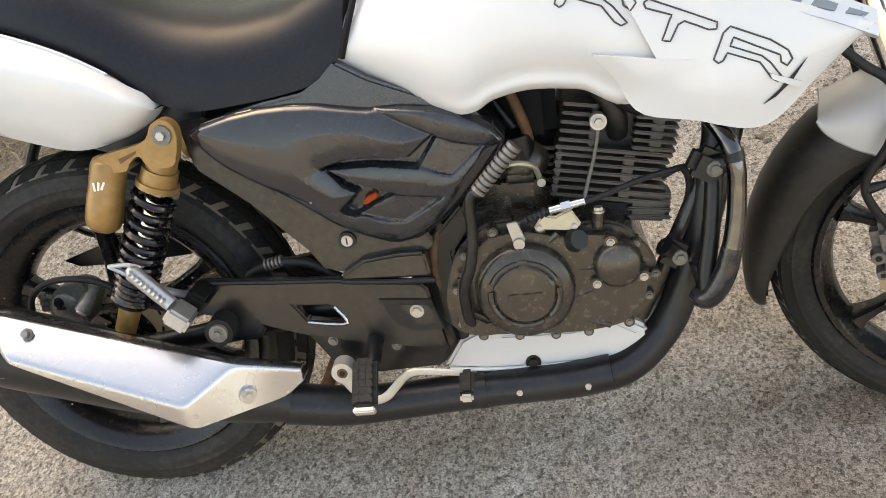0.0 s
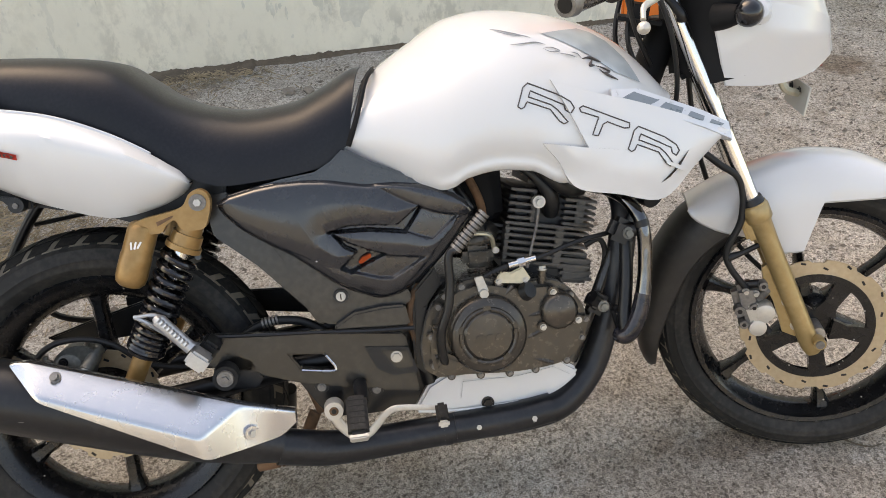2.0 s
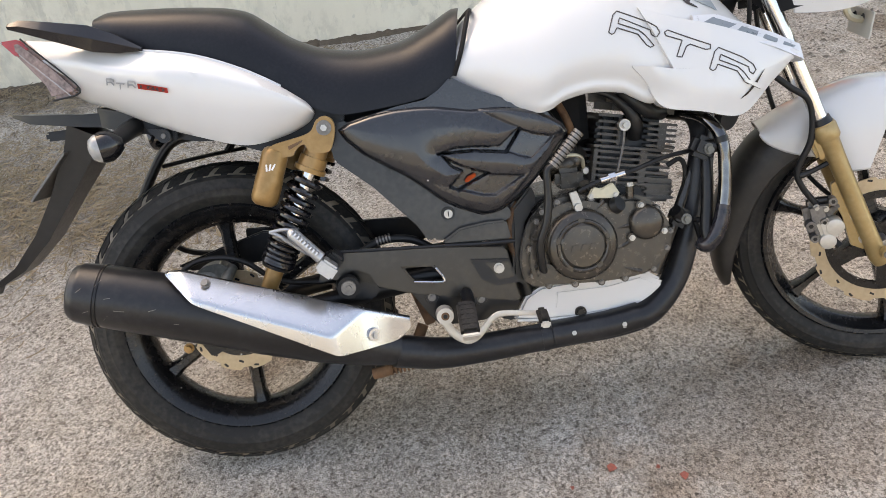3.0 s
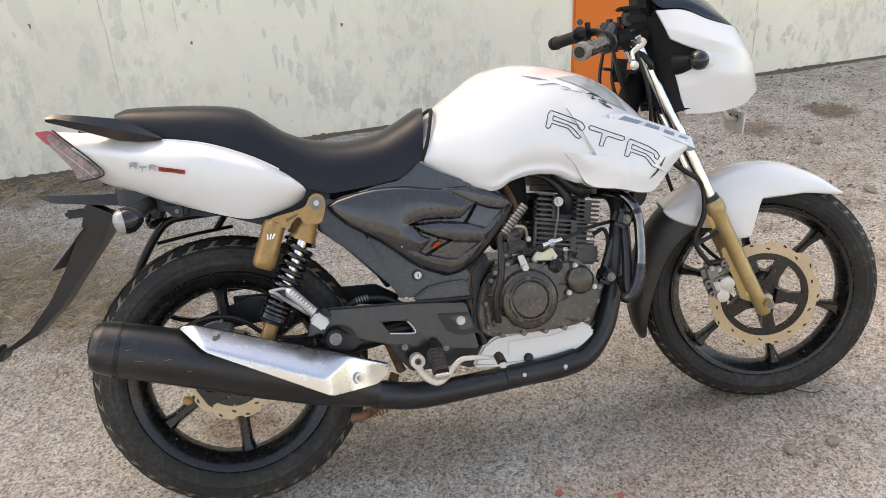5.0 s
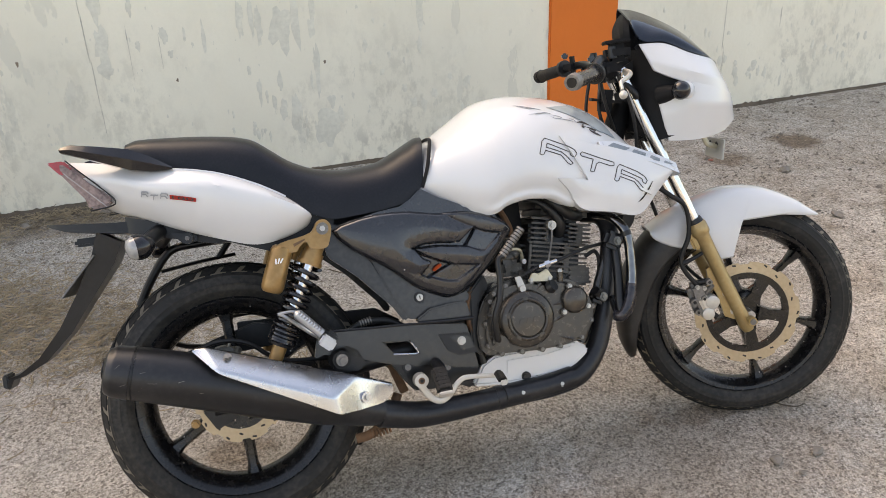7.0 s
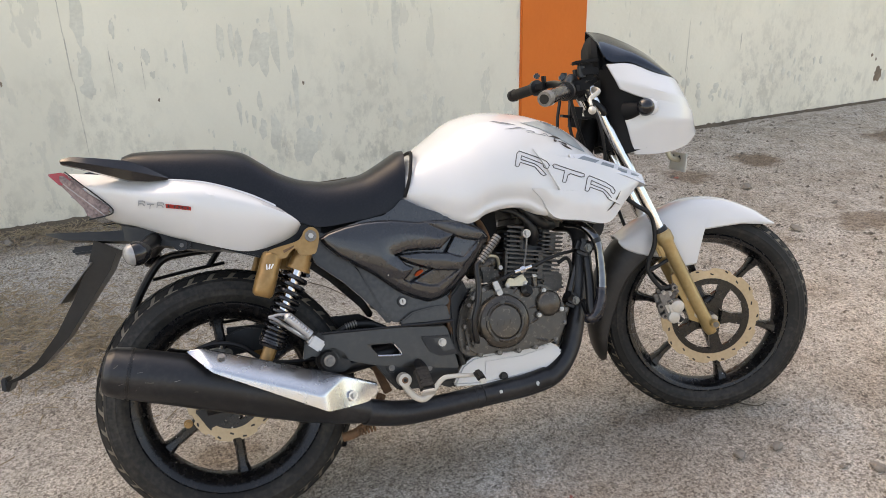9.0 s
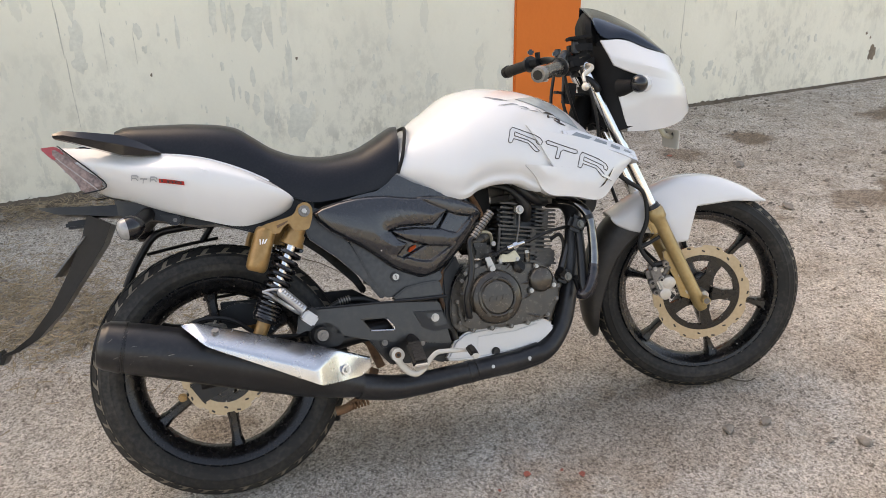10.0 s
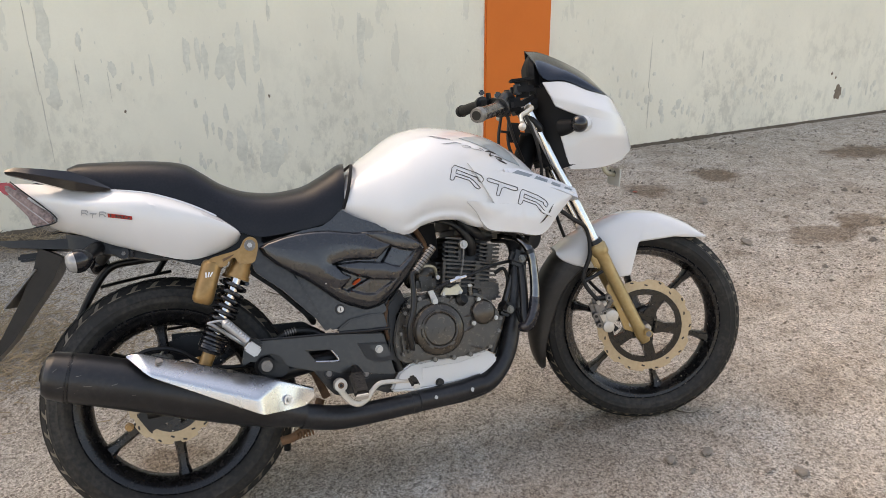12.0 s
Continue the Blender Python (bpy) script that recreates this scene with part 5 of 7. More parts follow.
crank = plate(smooth_loop(CASE, 60), 0.12, -0.15, bevel=0.006)
engine = part("crankcase", crank, ENGINE, bike, "dusty brown-grey engine crankcase")
cx, cz = 0.69, 0.385
inner = [(cx + (x - cx) * 0.9, cz + (z - cz) * 0.9) for x, z in smooth_loop(CASE, 60)]
part("case_cover", plate(inner, -0.149, -0.168, bevel=0.009), ENGINE, engine)
part("case_flange", plate([(cx + (x - cx) * 1.015, cz + (z - cz) * 1.015) for x, z in smooth_loop(CASE, 60)], -0.135, -0.142, bevel=0.002), FIN, engine)
clutch = turned([(0.0, -0.165), (0.068, -0.165), (0.066, -0.181), (0.06, -0.187), (0.05, -0.189), (0.046, -0.1865), (0.043, -0.1875), (0.038, -0.192), (0.0, -0.1935)], (0.665, 0, 0.385), 48)
clutch = part("clutch_cover", clutch, ENGINE, bike, "round clutch cover with raised ring")
for k in range(5):
    arc = [(0.665 + 0.0455 * math.cos(radians(t)), -0.1885, 0.385 + 0.0455 * math.sin(radians(t))) for t in np.linspace(72 * k + 25, 72 * k + 82, 9)]
    part("ring_arc", tube(arc, 0.0042, 8), ENGINE, clutch)
for k in range(5):
    a = radians(18 + 72 * k)
    bm = box((0.016, 0.004, 0.008), (0, 0, 0), 0.0015)
    bmesh.ops.transform(bm, matrix=Matrix.Translation((0.665 + 0.0475 * math.cos(a), -0.1885, 0.385 + 0.0475 * math.sin(a))) @ Matrix.Rotation(-a + math.pi / 2, 4, "Y"), verts=bm.verts)
    part("ring_lug", bm, ENGINE, clutch)
for x, w in ((0.648, 0.011), (0.665, 0.010), (0.681, 0.010)):
    bm = plate([(x - w / 2 - 0.003, 0.377), (x + w / 2 - 0.003, 0.377), (x + w / 2 + 0.002, 0.389), (x - w / 2 + 0.002, 0.389)], -0.192, -0.1958, bevel=0.0006)
    part("emblem_bar", bm, ENGINE, clutch)
small = turned([(0.0, -0.16), (0.033, -0.16), (0.032, -0.176), (0.028, -0.182), (0.024, -0.1845), (0.0, -0.186)], (0.789, 0, 0.41), 32)
small = part("filter_cover", small, ENGINE, bike, "small round oil filter cover")
for x, z in ((0.781, 0.443), (0.760, 0.385), (0.821, 0.39)):
    part("cover_ear", rod((x, -0.155, z), (x, -0.176, z), 0.0095, 0.009, 16), ENGINE, small)
    part("cover_bolt", disc_bolt((x, -0.175, z), 0.0042, 0.005), STEEL, small)
for x, z in ((0.63, 0.466), (0.588, 0.436), (0.572, 0.386), (0.572, 0.335), (0.693, 0.466), (0.828, 0.355), (0.80, 0.318)):
    part("case_boss", rod((x, -0.14, z), (x, -0.163, z), 0.0085, 0.0075, 14), ENGINE, engine)
    part("case_bolt", disc_bolt((x, -0.162, z), 0.0037, 0.004), STEEL_DARK, engine)
for k, (x0, z0, x1, z1) in enumerate(((0.735, 0.405, 0.762, 0.408), (0.73, 0.365, 0.76, 0.378), (0.70, 0.445, 0.715, 0.46), (0.60, 0.40, 0.575, 0.405), (0.605, 0.36, 0.575, 0.352), (0.74, 0.33, 0.775, 0.318))):
    part("case_web", tube([(x0, -0.163, z0), (x1, -0.166, z1)], 0.005, 8), ENGINE, engine)
for x, z in ((0.60, 0.452), (0.662, 0.474), (0.65, 0.309), (0.70, 0.306), (0.745, 0.307), (0.60, 0.313), (0.838, 0.385), (0.815, 0.43)):
    part("case_boss", rod((x, -0.138, z), (x, -0.160, z), 0.0078, 0.007, 14), ENGINE, engine)
    part("case_bolt", disc_bolt((x, -0.159, z), 0.0036, 0.004), STEEL_DARK, engine)
part("oil_filler", rod((0.735, -0.168, 0.447), (0.742, -0.178, 0.452), 0.0155, 0.013, 18), BLACK_PLASTIC, engine, "black oil filler cap")
part("oil_union", rod((0.768, -0.15, 0.455), (0.77, -0.152, 0.48), 0.008, 0.0075, 12), ENGINE, engine)
part("union_bolt", disc_bolt((0.77, -0.152, 0.478), 0.0065, 0.007, (0, 0, 1)), STEEL, engine)
part("brass_plate", plate([(0.684, 0.468), (0.697, 0.487), (0.712, 0.482), (0.734, 0.491), (0.747, 0.468), (0.73, 0.462)], -0.16, -0.168, bevel=0.002), BRASS, engine, "dull brass clutch arm plate")
for x, z in ((0.692, 0.470), (0.737, 0.468)):
    part("plate_bolt", disc_bolt((x, -0.167, z), 0.0038, 0.004), STEEL, engine)
part("cable_clip", plate([(0.65, 0.483), (0.664, 0.485), (0.673, 0.458), (0.657, 0.453)], -0.172, -0.178, bevel=0.001), STEEL, engine, "bright clutch cable bracket")
part("clip_pivot", rod((0.664, -0.165, 0.455), (0.664, -0.183, 0.455), 0.008, 0.0075, 14), STEEL, engine)
# cylinder with cooling fins, tipped forwards
CYL = Matrix.Translation((0.80, 0, 0.45)) @ Matrix.Rotation(radians(11.5), 4, "Y")


def in_cylinder(bm):
    bmesh.ops.transform(bm, matrix=CYL, verts=bm.verts)
    return bm


cylinder = part("cylinder", in_cylinder(box((0.136, 0.15, 0.16), (-0.02, 0, 0.07), 0.012)), BLACK_PAINT, bike, "black finned engine cylinder")
# barrel bank below, two banks of the head above with the plug's hollow between them
for x0, x1, z0, z1, count, depth in ((-0.096, 0.056, 0.022, 0.079, 6, 0.2), (-0.094, -0.047, 0.099, 0.147, 5, 0.198), (0.003, 0.061, 0.096, 0.138, 5, 0.2)):
    for i in range(count):
        z = z0 + (z1 - z0) * i / (count - 1)
        part("fin", in_cylinder(box((x1 - x0, depth, 0.005), ((x0 + x1) / 2, 0, z), 0.0015)), FIN, cylinder)
for i in range(6):
    part("fin", in_cylinder(box((0.03, 0.15, 0.005), (-0.1, 0, 0.022 + 0.0114 * i), 0.0015)), BLACK_PAINT, cylinder)
part("head_joint", in_cylinder(box((0.156, 0.199, 0.0055), (-0.019, 0, 0.0885), 0.0015)), FIN, cylinder)
for x, z, high, wide in ((0.003, 0.052, 0.068, 0.015), (-0.09, 0.052, 0.066, 0.007), (0.034, 0.114, 0.052, 0.016), (-0.05, 0.12, 0.058, 0.007)):
    part("fin_rib", in_cylinder(box((wide, 0.192, high), (x, 0, z), 0.002)), FIN, cylinder)
part("barrel_foot", in_cylinder(box((0.12, 0.168, 0.02), (-0.02, 0, 0.006), 0.004)), BLACK_PAINT, cylinder)
head = part("cylinder_head", in_cylinder(box((0.15, 0.17, 0.055), (0.0, 0, 0.185), 0.014)), FIN, bike, "dark cylinder head under the tank")
part("rocker_cover", in_cylinder(box((0.12, 0.11, 0.03), (0, 0, 0.222), 0.01)), BLACK_PAINT, head)
part("spark_cap", tube([(0.806, -0.085, 0.562), (0.804, -0.102, 0.585), (0.795, -0.108, 0.612), (0.76, -0.105, 0.645), (0.72, -0.09, 0.66)], [0.014, 0.0155, 0.013, 0.007, 0.005], 12, 24), BLACK_PLASTIC, head)
part("head_cable", tube([(0.78, -0.105, 0.655), (0.80, -0.125, 0.63), (0.83, -0.12, 0.605), (0.86, -0.09, 0.60)], 0.013, 10, 20), BLACK_PLASTIC, head)
part("oil_line", tube([(0.78, -0.114, 0.583), (0.774, -0.114, 0.55), (0.762, -0.114, 0.51), (0.752, -0.114, 0.475)], 0.0027, 8, 16), STEEL_DARK, head)
part("banjo_washer", rod((0.78, -0.105, 0.588), (0.78, -0.118, 0.588), 0.0115, 0.011, 20), SILVER_ALLOY, head)
part("banjo_bolt", disc_bolt((0.78, -0.117, 0.588), 0.006, 0.007), STEEL, head)
carb = part("carburettor", tube([(0.64, -0.03, 0.52), (0.675, -0.06, 0.525), (0.70, -0.05, 0.54)], [0.03, 0.033, 0.028], 16, 10), ENGINE, bike, "dusty carburettor behind the cylinder")
part("float_bowl", box((0.055, 0.06, 0.04), (0.672, -0.07, 0.50), 0.01), ENGINE, carb)
part("carb_cap", rod((0.675, -0.07, 0.54), (0.672, -0.075, 0.575), 0.022, 0.02, 18), BLACK_PLASTIC, carb)
part("carb_screw", rod((0.70, -0.10, 0.512), (0.70, -0.112, 0.512), 0.006, 0.006, 12), STEEL, carb)
part("intake_rubber", tube([(0.70, -0.02, 0.545), (0.725, 0, 0.56), (0.745, 0, 0.575)], 0.024, 16, 8), RUBBER, carb)
part("airbox_hose", tube([(0.58, -0.02, 0.57), (0.61, -0.04, 0.55), (0.65, -0.045, 0.53)], [0.035, 0.03, 0.027], 16, 10), RUBBER, carb)
part("hose", tube([(0.64, -0.10, 0.53), (0.66, -0.12, 0.545), (0.69, -0.12, 0.54), (0.70, -0.1, 0.51)], 0.004, 8, 18), BRASS, carb)
# inner dark mass between engine, frame and tank
part("air_box", box((0.15, 0.15, 0.13), (0.655, 0.015, 0.61), 0.02), MATT_BLACK, bike, "black air box under the tank")
part("battery_box", box((0.20, 0.17, 0.20), (0.49, 0.02, 0.53), 0.02), BLACK_PAINT, bike)
part_both("frame_spine", tube([(0.30, -0.07, 0.64), (0.45, -0.075, 0.66), (0.65, -0.06, 0.665), (0.85, -0.05, 0.69), (0.98, -0.03, 0.74)], 0.016, 12, 30), BLACK_PAINT, bike)
part("breather_pipe", tube([(0.655, -0.07, 0.66), (0.672, -0.085, 0.625), (0.685, -0.085, 0.585), (0.69, -0.05, 0.54)], 0.0075, 10, 20), RUST, bike, "rusty brown breather pipe")
part("breather_pipe", tube([(0.63, -0.06, 0.655), (0.648, -0.08, 0.62), (0.67, -0.085, 0.585)], 0.006, 10, 14), BLACK_PAINT, bike)
part("cradle_bracket", plate([(0.57, 0.43), (0.60, 0.47), (0.59, 0.50), (0.55, 0.46), (0.54, 0.33), (0.56, 0.31), (0.575, 0.33)], -0.10, -0.13, bevel=0.004), BLACK_PAINT, bike)
# kick lever with its rubber-sleeved foot
kick_line = [(0.603, -0.165, 0.345), (0.588, -0.185, 0.352), (0.586, -0.195, 0.40), (0.60, -0.2, 0.44), (0.607, -0.2, 0.48), (0.609, -0.2, 0.528), (0.622, -0.2, 0.541)]
kick = part("kick_lever", tube(kick_line, [0.008, 0.0075, 0.0075, 0.0075, 0.007, 0.0065], 10, 44), BLACK_PAINT, bike, "black kick-start lever with ribbed pedal")
kick_pedal = part("kick_pedal", rod((0.618, -0.2, 0.536), (0.672, -0.2, 0.592), 0.0085, 0.0085, 14), FRAME_BROWN, kick, "grey ribbed kick pedal")
for i in range(10):
    t = 0.05 + i * 0.1
    part("rib", rod((0.618 + 0.054 * t, -0.2, 0.536 + 0.056 * t), (0.6215 + 0.054 * t, -0.2, 0.5395 + 0.056 * t), 0.0102, 0.0102, 14), STEEL_DARK, kick)
part("kick_boss", box((0.036, 0.03, 0.03), (0.596, -0.172, 0.343), 0.006, Matrix.Rotation(radians(30), 4, "Y")), ENGINE, kick)
# clutch cable across the engine
cable = part("clutch_cable", tube([(0.668, -0.178, 0.484), (0.70, -0.185, 0.497), (0.76, -0.186, 0.508), (0.83, -0.17, 0.524), (0.915, -0.14, 0.535), (0.95, -0.1, 0.58), (0.99, -0.06, 0.70)], 0.0042, 8, 50), CABLE, bike, "black clutch cable with bright adjuster")
part("cable_adjuster", rod((0.707, -0.1865, 0.4995), (0.752, -0.1868, 0.5075), 0.0058, 0.0055, 12), CHROME, cable)
part("adjuster_nut", rod((0.722, -0.1866, 0.5022), (0.734, -0.1867, 0.5043), 0.0085, 0.0085, 6), CHROME, cable)
for i in range(5):
    part("boot_rib", rod((0.676 + 0.006 * i, -0.181 - 0.0008 * i, 0.4875 + 0.0022 * i), (0.679 + 0.006 * i, -0.1815 - 0.0008 * i, 0.4886 + 0.0022 * i), 0.0068, 0.006, 10), BLACK_PLASTIC, cable)

# -- belly pan
belly = part_both("belly_pan", plate([(0.532, 0.244), (0.561, 0.287), (0.592, 0.303), (0.632, 0.305), (0.721, 0.305), (0.761, 0.305), (0.799, 0.306), (0.812, 0.296), (0.828, 0.286), (0.83, 0.266), (0.813, 0.245), (0.773, 0.238), (0.659, 0.234), (0.592, 0.236)], -0.1, -0.122, bevel=0.005), WHITE, bike, "white engine belly pan")
part_both("belly_step", plate([(0.62, 0.29), (0.72, 0.288), (0.784, 0.297), (0.814, 0.279), (0.813, 0.263), (0.774, 0.256), (0.71, 0.253), (0.615, 0.257)], -0.119, -0.1245, bevel=0.002), WHITE, belly)
part_both("belly_edge", tube([(0.54, -0.121, 0.243), (0.592, -0.122, 0.2375), (0.659, -0.122, 0.2355), (0.773, -0.122, 0.2395), (0.812, -0.121, 0.246)], 0.003, 8, 30), WHITE_PLASTIC, belly)
part("belly_floor", skin([[(x, -0.11, z), (x, 0.11, z), (x, 0.11, z + 0.01), (x, -0.11, z + 0.01)] for x, z in ((0.545, 0.246), (0.65, 0.244), (0.75, 0.238), (0.83, 0.262))]), WHITE, bike)
part("belly_bolt", disc_bolt((0.663, -0.122, 0.243), 0.0085, 0.006), BLACK_PAINT, belly)
part("belly_nose", panel([(0.83, 0.296), (0.848, 0.32), (0.872, 0.37)], [(0.834, 0.268), (0.865, 0.285), (0.893, 0.33)], lambda u, v: -(0.10 - 0.02 * u - 0.03 * v), 14, 6, 0.006), WHITE, bike, "white nose of the belly pan")

# -- front frame tube, leg guard
part("down_tube", tube([(1.0, 0, 0.74), (0.975, -0.02, 0.58), (0.925, -0.05, 0.42), (0.86, -0.06, 0.28)], 0.019, 12, 24), BLACK_PAINT, bike, "black frame down tube")
part("side_tube", tube([(0.955, -0.09, 0.59), (0.925, -0.1, 0.52), (0.888, -0.104, 0.44), (0.85, -0.104, 0.355), (0.822, -0.1, 0.295)], 0.0115, 12, 24), FRAME_BROWN, bike, "black engine cradle tube with worn paint")
GUARD = [(0.893, -0.11, 0.6), (0.912, -0.16, 0.588), (0.928, -0.184, 0.562), (0.9345, -0.19, 0.535), (0.936, -0.19, 0.505), (0.9345, -0.19, 0.465), (0.93, -0.19, 0.428), (0.921, -0.19, 0.393), (0.908, -0.188, 0.366), (0.897, -0.182, 0.355), (0.888, -0.17, 0.358)]
guard = part("leg_guard", tube(GUARD, [0.0105, 0.011, 0.0115, 0.0115, 0.0115, 0.012, 0.013, 0.014, 0.0145, 0.0145, 0.013], 16, 70), DARK_CHROME, bike, "chromed tubular leg guard with worn black paint")
part("guard_paint", tube(GUARD[6:], [0.0134, 0.0145, 0.015, 0.015, 0.0136], 16, 36), GUARD_WORN, guard, "worn blue-black paint with rust")
part("guard_band", tube(smooth_line(GUARD, 60)[19:22], 0.0125, 14), BLACK_PAINT, guard)
part("guard_brace", tube([(0.918, -0.15, 0.53), (0.915, -0.158, 0.505), (0.911, -0.165, 0.465), (0.906, -0.17, 0.425), (0.9, -0.176, 0.385), (0.9, -0.182, 0.36)], 0.0115, 14, 40), BLACK_PAINT, guard, "dark inner tube of the guard")
for x, y, z, wide, high, tilt, arm in ((0.905, -0.168, 0.533, 0.046, 0.04, 28, (0.93, 0.535)), (0.865, -0.139, 0.405, 0.042, 0.036, 30, (0.852, 0.42))):
    clamp = part("guard_clamp", box((wide, 0.032, high), (x, y, z), 0.009, Matrix.Rotation(radians(tilt), 4, "Y")), BLACK_PAINT, guard)
    part("clamp_arm", rod((x, y - 0.003, z), (arm[0], y - 0.01, arm[1]), 0.0135, 0.0125, 16), BLACK_PAINT, clamp)
    part("bolt_washer", rod((x + 0.006, y - 0.011, z - 0.002), (x + 0.006, y - 0.018, z - 0.002), 0.0105, 0.0102, 20), STEEL_DARK, clamp)
    part("clamp_bolt", disc_bolt((x + 0.006, y - 0.017, z - 0.002), 0.0068, 0.007), CALIPER_GREY, clamp)
peg = part("guard_peg", box((0.019, 0.022, 0.062), (0.897, -0.162, 0.373), 0.005, Matrix.Rotation(radians(-14), 4, "Y")), MATT_BLACK, guard, "black rubber block at the guard's foot")
for k in range(2):
    part("peg_groove", box((0.003, 0.003, 0.046), (0.8935 + 0.007 * k, -0.173, 0.373), 0.001, Matrix.Rotation(radians(-14), 4, "Y")), BLACK_GLOSS, peg)
regulator = part("regulator", box((0.06, 0.05, 0.05), (0.842, -0.065, 0.456), 0.008, Matrix.Rotation(radians(8), 4, "Y")), FIN, bike, "black finned regulator box beside the cylinder")
for k in range(4):
    part("regulator_fin", box((0.06, 0.006, 0.006), (0.842, -0.091, 0.44 + 0.011 * k), 0.002, Matrix.Rotation(radians(8), 4, "Y")), FIN, regulator)
part("regulator_wire", tube([(0.86, -0.1, 0.5), (0.885, -0.105, 0.51), (0.895, -0.1, 0.48), (0.88, -0.1, 0.43), (0.855, -0.11, 0.40)], 0.005, 8, 24), CABLE, regulator)
part("horn", rod((0.985, -0.05, 0.585), (1.0, -0.075, 0.575), 0.03, 0.028, 20), BLACK_PLASTIC, bike, "small black horn")

# -- rear suspension
swing = tube([(0.511, -0.095, 0.355), (0.35, -0.1, 0.345), (0.15, -0.105, 0.32), (0.0, -0.105, 0.304), (-0.05, -0.105, 0.3)], [0.026, 0.022, 0.02, 0.022, 0.02], 12, 24, 0.7)
part_both("swingarm", swing, BLACK_PAINT, bike, "black box-section swingarm")
def build_shock(side):
    """A spring strut with its gas canister."""
    s = side
    top, low = np.array((0.230, s * 0.165, 0.652)), np.array((0.087, s * 0.165, 0.375))
    d = low - top
    sh = new("shock_absorber")
    sh.parent = bike
    sh["label"] = "rear shock absorber with black spring and gold canister"
    at = lambda t: tuple(top + d * t)
    part("damper_rod", rod(at(0.25), at(0.72), 0.0135, segments=18), CHROME, sh, "bright damper body")
    part("lower_body", rod(at(0.70), at(1.02), 0.017, 0.015, 18), SHOCK_GOLD, sh)
    line = []
    for i in range(13 * 16 + 1):
        a = 2 * math.pi * i / 16
        t = 0.27 + 0.55 * (1 - (1 - i / (13 * 16)) ** 1.45)
        e1 = np.cross(d / np.linalg.norm(d), (0, 1, 0))
        line.append(top + d * t + 0.0265 * (math.cos(a) * e1 + math.sin(a) * np.array((0, 1, 0))))
    part("spring", tube(line, 0.0052, 8), BLACK_GLOSS, sh, "black coil spring")
    part("spring_cup", rod(at(0.81), at(0.85), 0.03, 0.026, 24), BLACK_PAINT, sh)
    part("upper_body", rod(at(0.05), at(0.20), 0.019, 0.021, 20), SHOCK_GOLD, sh)
    part("preload_collar", rod(at(0.17), at(0.235), 0.0245, 0.0255, 12), SHOCK_GOLD, sh)
    part("preload_ring", rod(at(0.23), at(0.258), 0.0285, 0.0285, 24), SHOCK_GOLD, sh)
    lug = plate(smooth_loop([(0.213, 0.658), (0.22, 0.669), (0.234, 0.674), (0.246, 0.667), (0.25, 0.652), (0.243, 0.626), (0.233, 0.612), (0.203, 0.614), (0.193, 0.63), (0.178, 0.622), (0.168, 0.612), (0.128, 0.615), (0.128, 0.627), (0.142, 0.636), (0.188, 0.644), (0.206, 0.65)], 72), s * 0.172, s * 0.19, bevel=0.0025)
    part("reservoir_arm", lug, SHOCK_GOLD, sh, "gold cast reservoir bracket")
    part("arm_pocket", plate([(0.166, 0.623), (0.19, 0.634), (0.192, 0.638), (0.165, 0.63)], s * 0.188, s * 0.1905), RUST, sh)
    part("top_nut", disc_bolt((0.231, s * 0.19, 0.654), 0.0065, 0.007, (0, s, 0)), STEEL, sh)
    part("top_washer", rod((0.231, s * 0.188, 0.654), (0.231, s * 0.193, 0.654), 0.0135, 0.013, 22), STEEL_DARK, sh)
    c0, c1 = (0.1435, s * 0.172, 0.629), (0.1055, s * 0.172, 0.533)
    can = part("canister", tube([c0, (0.142, s * 0.172, 0.625), (0.139, s * 0.172, 0.617), (0.1243, s * 0.172, 0.581), (0.1233, s * 0.172, 0.5785), (0.1105, s * 0.172, 0.546), (0.1075, s * 0.172, 0.538), c1], [0.015, 0.021, 0.0235, 0.0235, 0.0245, 0.0245, 0.0225, 0.017], 28), SHOCK_GOLD, sh, "gold gas canister with white emblem")
    for k in (-1, 0, 1):
        bm = box((0.003, 0.0012, 0.012), (0.130 + 0.006 * k, s * (0.172 + 0.0235), 0.598), 0.0003, Matrix.Rotation(radians(15 * k + 20), 4, "Y"))
        part("emblem_bar", bm, WHITE_PLASTIC, sh)


build_shock(-1)
build_shock(1)
CALIPER_EDGE = [(-0.06, 0.38), (-0.056, 0.402), (-0.04, 0.421), (-0.012, 0.428), (0.01, 0.42), (0.016, 0.404), (0.004, 0.38), (-0.006, 0.362), (-0.05, 0.36)]
rear_caliper = part("rear_caliper", plate(smooth_loop(CALIPER_EDGE, 40), -0.068, -0.109, bevel=0.009), CALIPER_GREY, bike, "grey rear brake caliper")
part("caliper_dome", turned([(0.0, -0.104), (0.024, -0.104), (0.0225, -0.111), (0.017, -0.1145), (0.0, -0.1155)], (-0.03, 0, 0.393), 28), CALIPER_GREY, rear_caliper)
part("dome_bolt", disc_bolt((-0.036, -0.1125, 0.404), 0.0058, 0.008), BLACK_PAINT, rear_caliper)
part("dome_slot", box((0.017, 0.005, 0.004), (-0.0345, -0.1145, 0.394), 0.0015), BLACK_PAINT, rear_caliper)
slider = part("slider_sleeve", rod((0.017, -0.092, 0.416), (0.0, -0.124, 0.388), 0.0105, 0.0118, 20), CALIPER_GREY, rear_caliper)
part("sleeve_end", rod((0.0004, -0.1232, 0.3886), (-0.0008, -0.1256, 0.3866), 0.0088, 0.0075, 18), SILVER_ALLOY, slider)
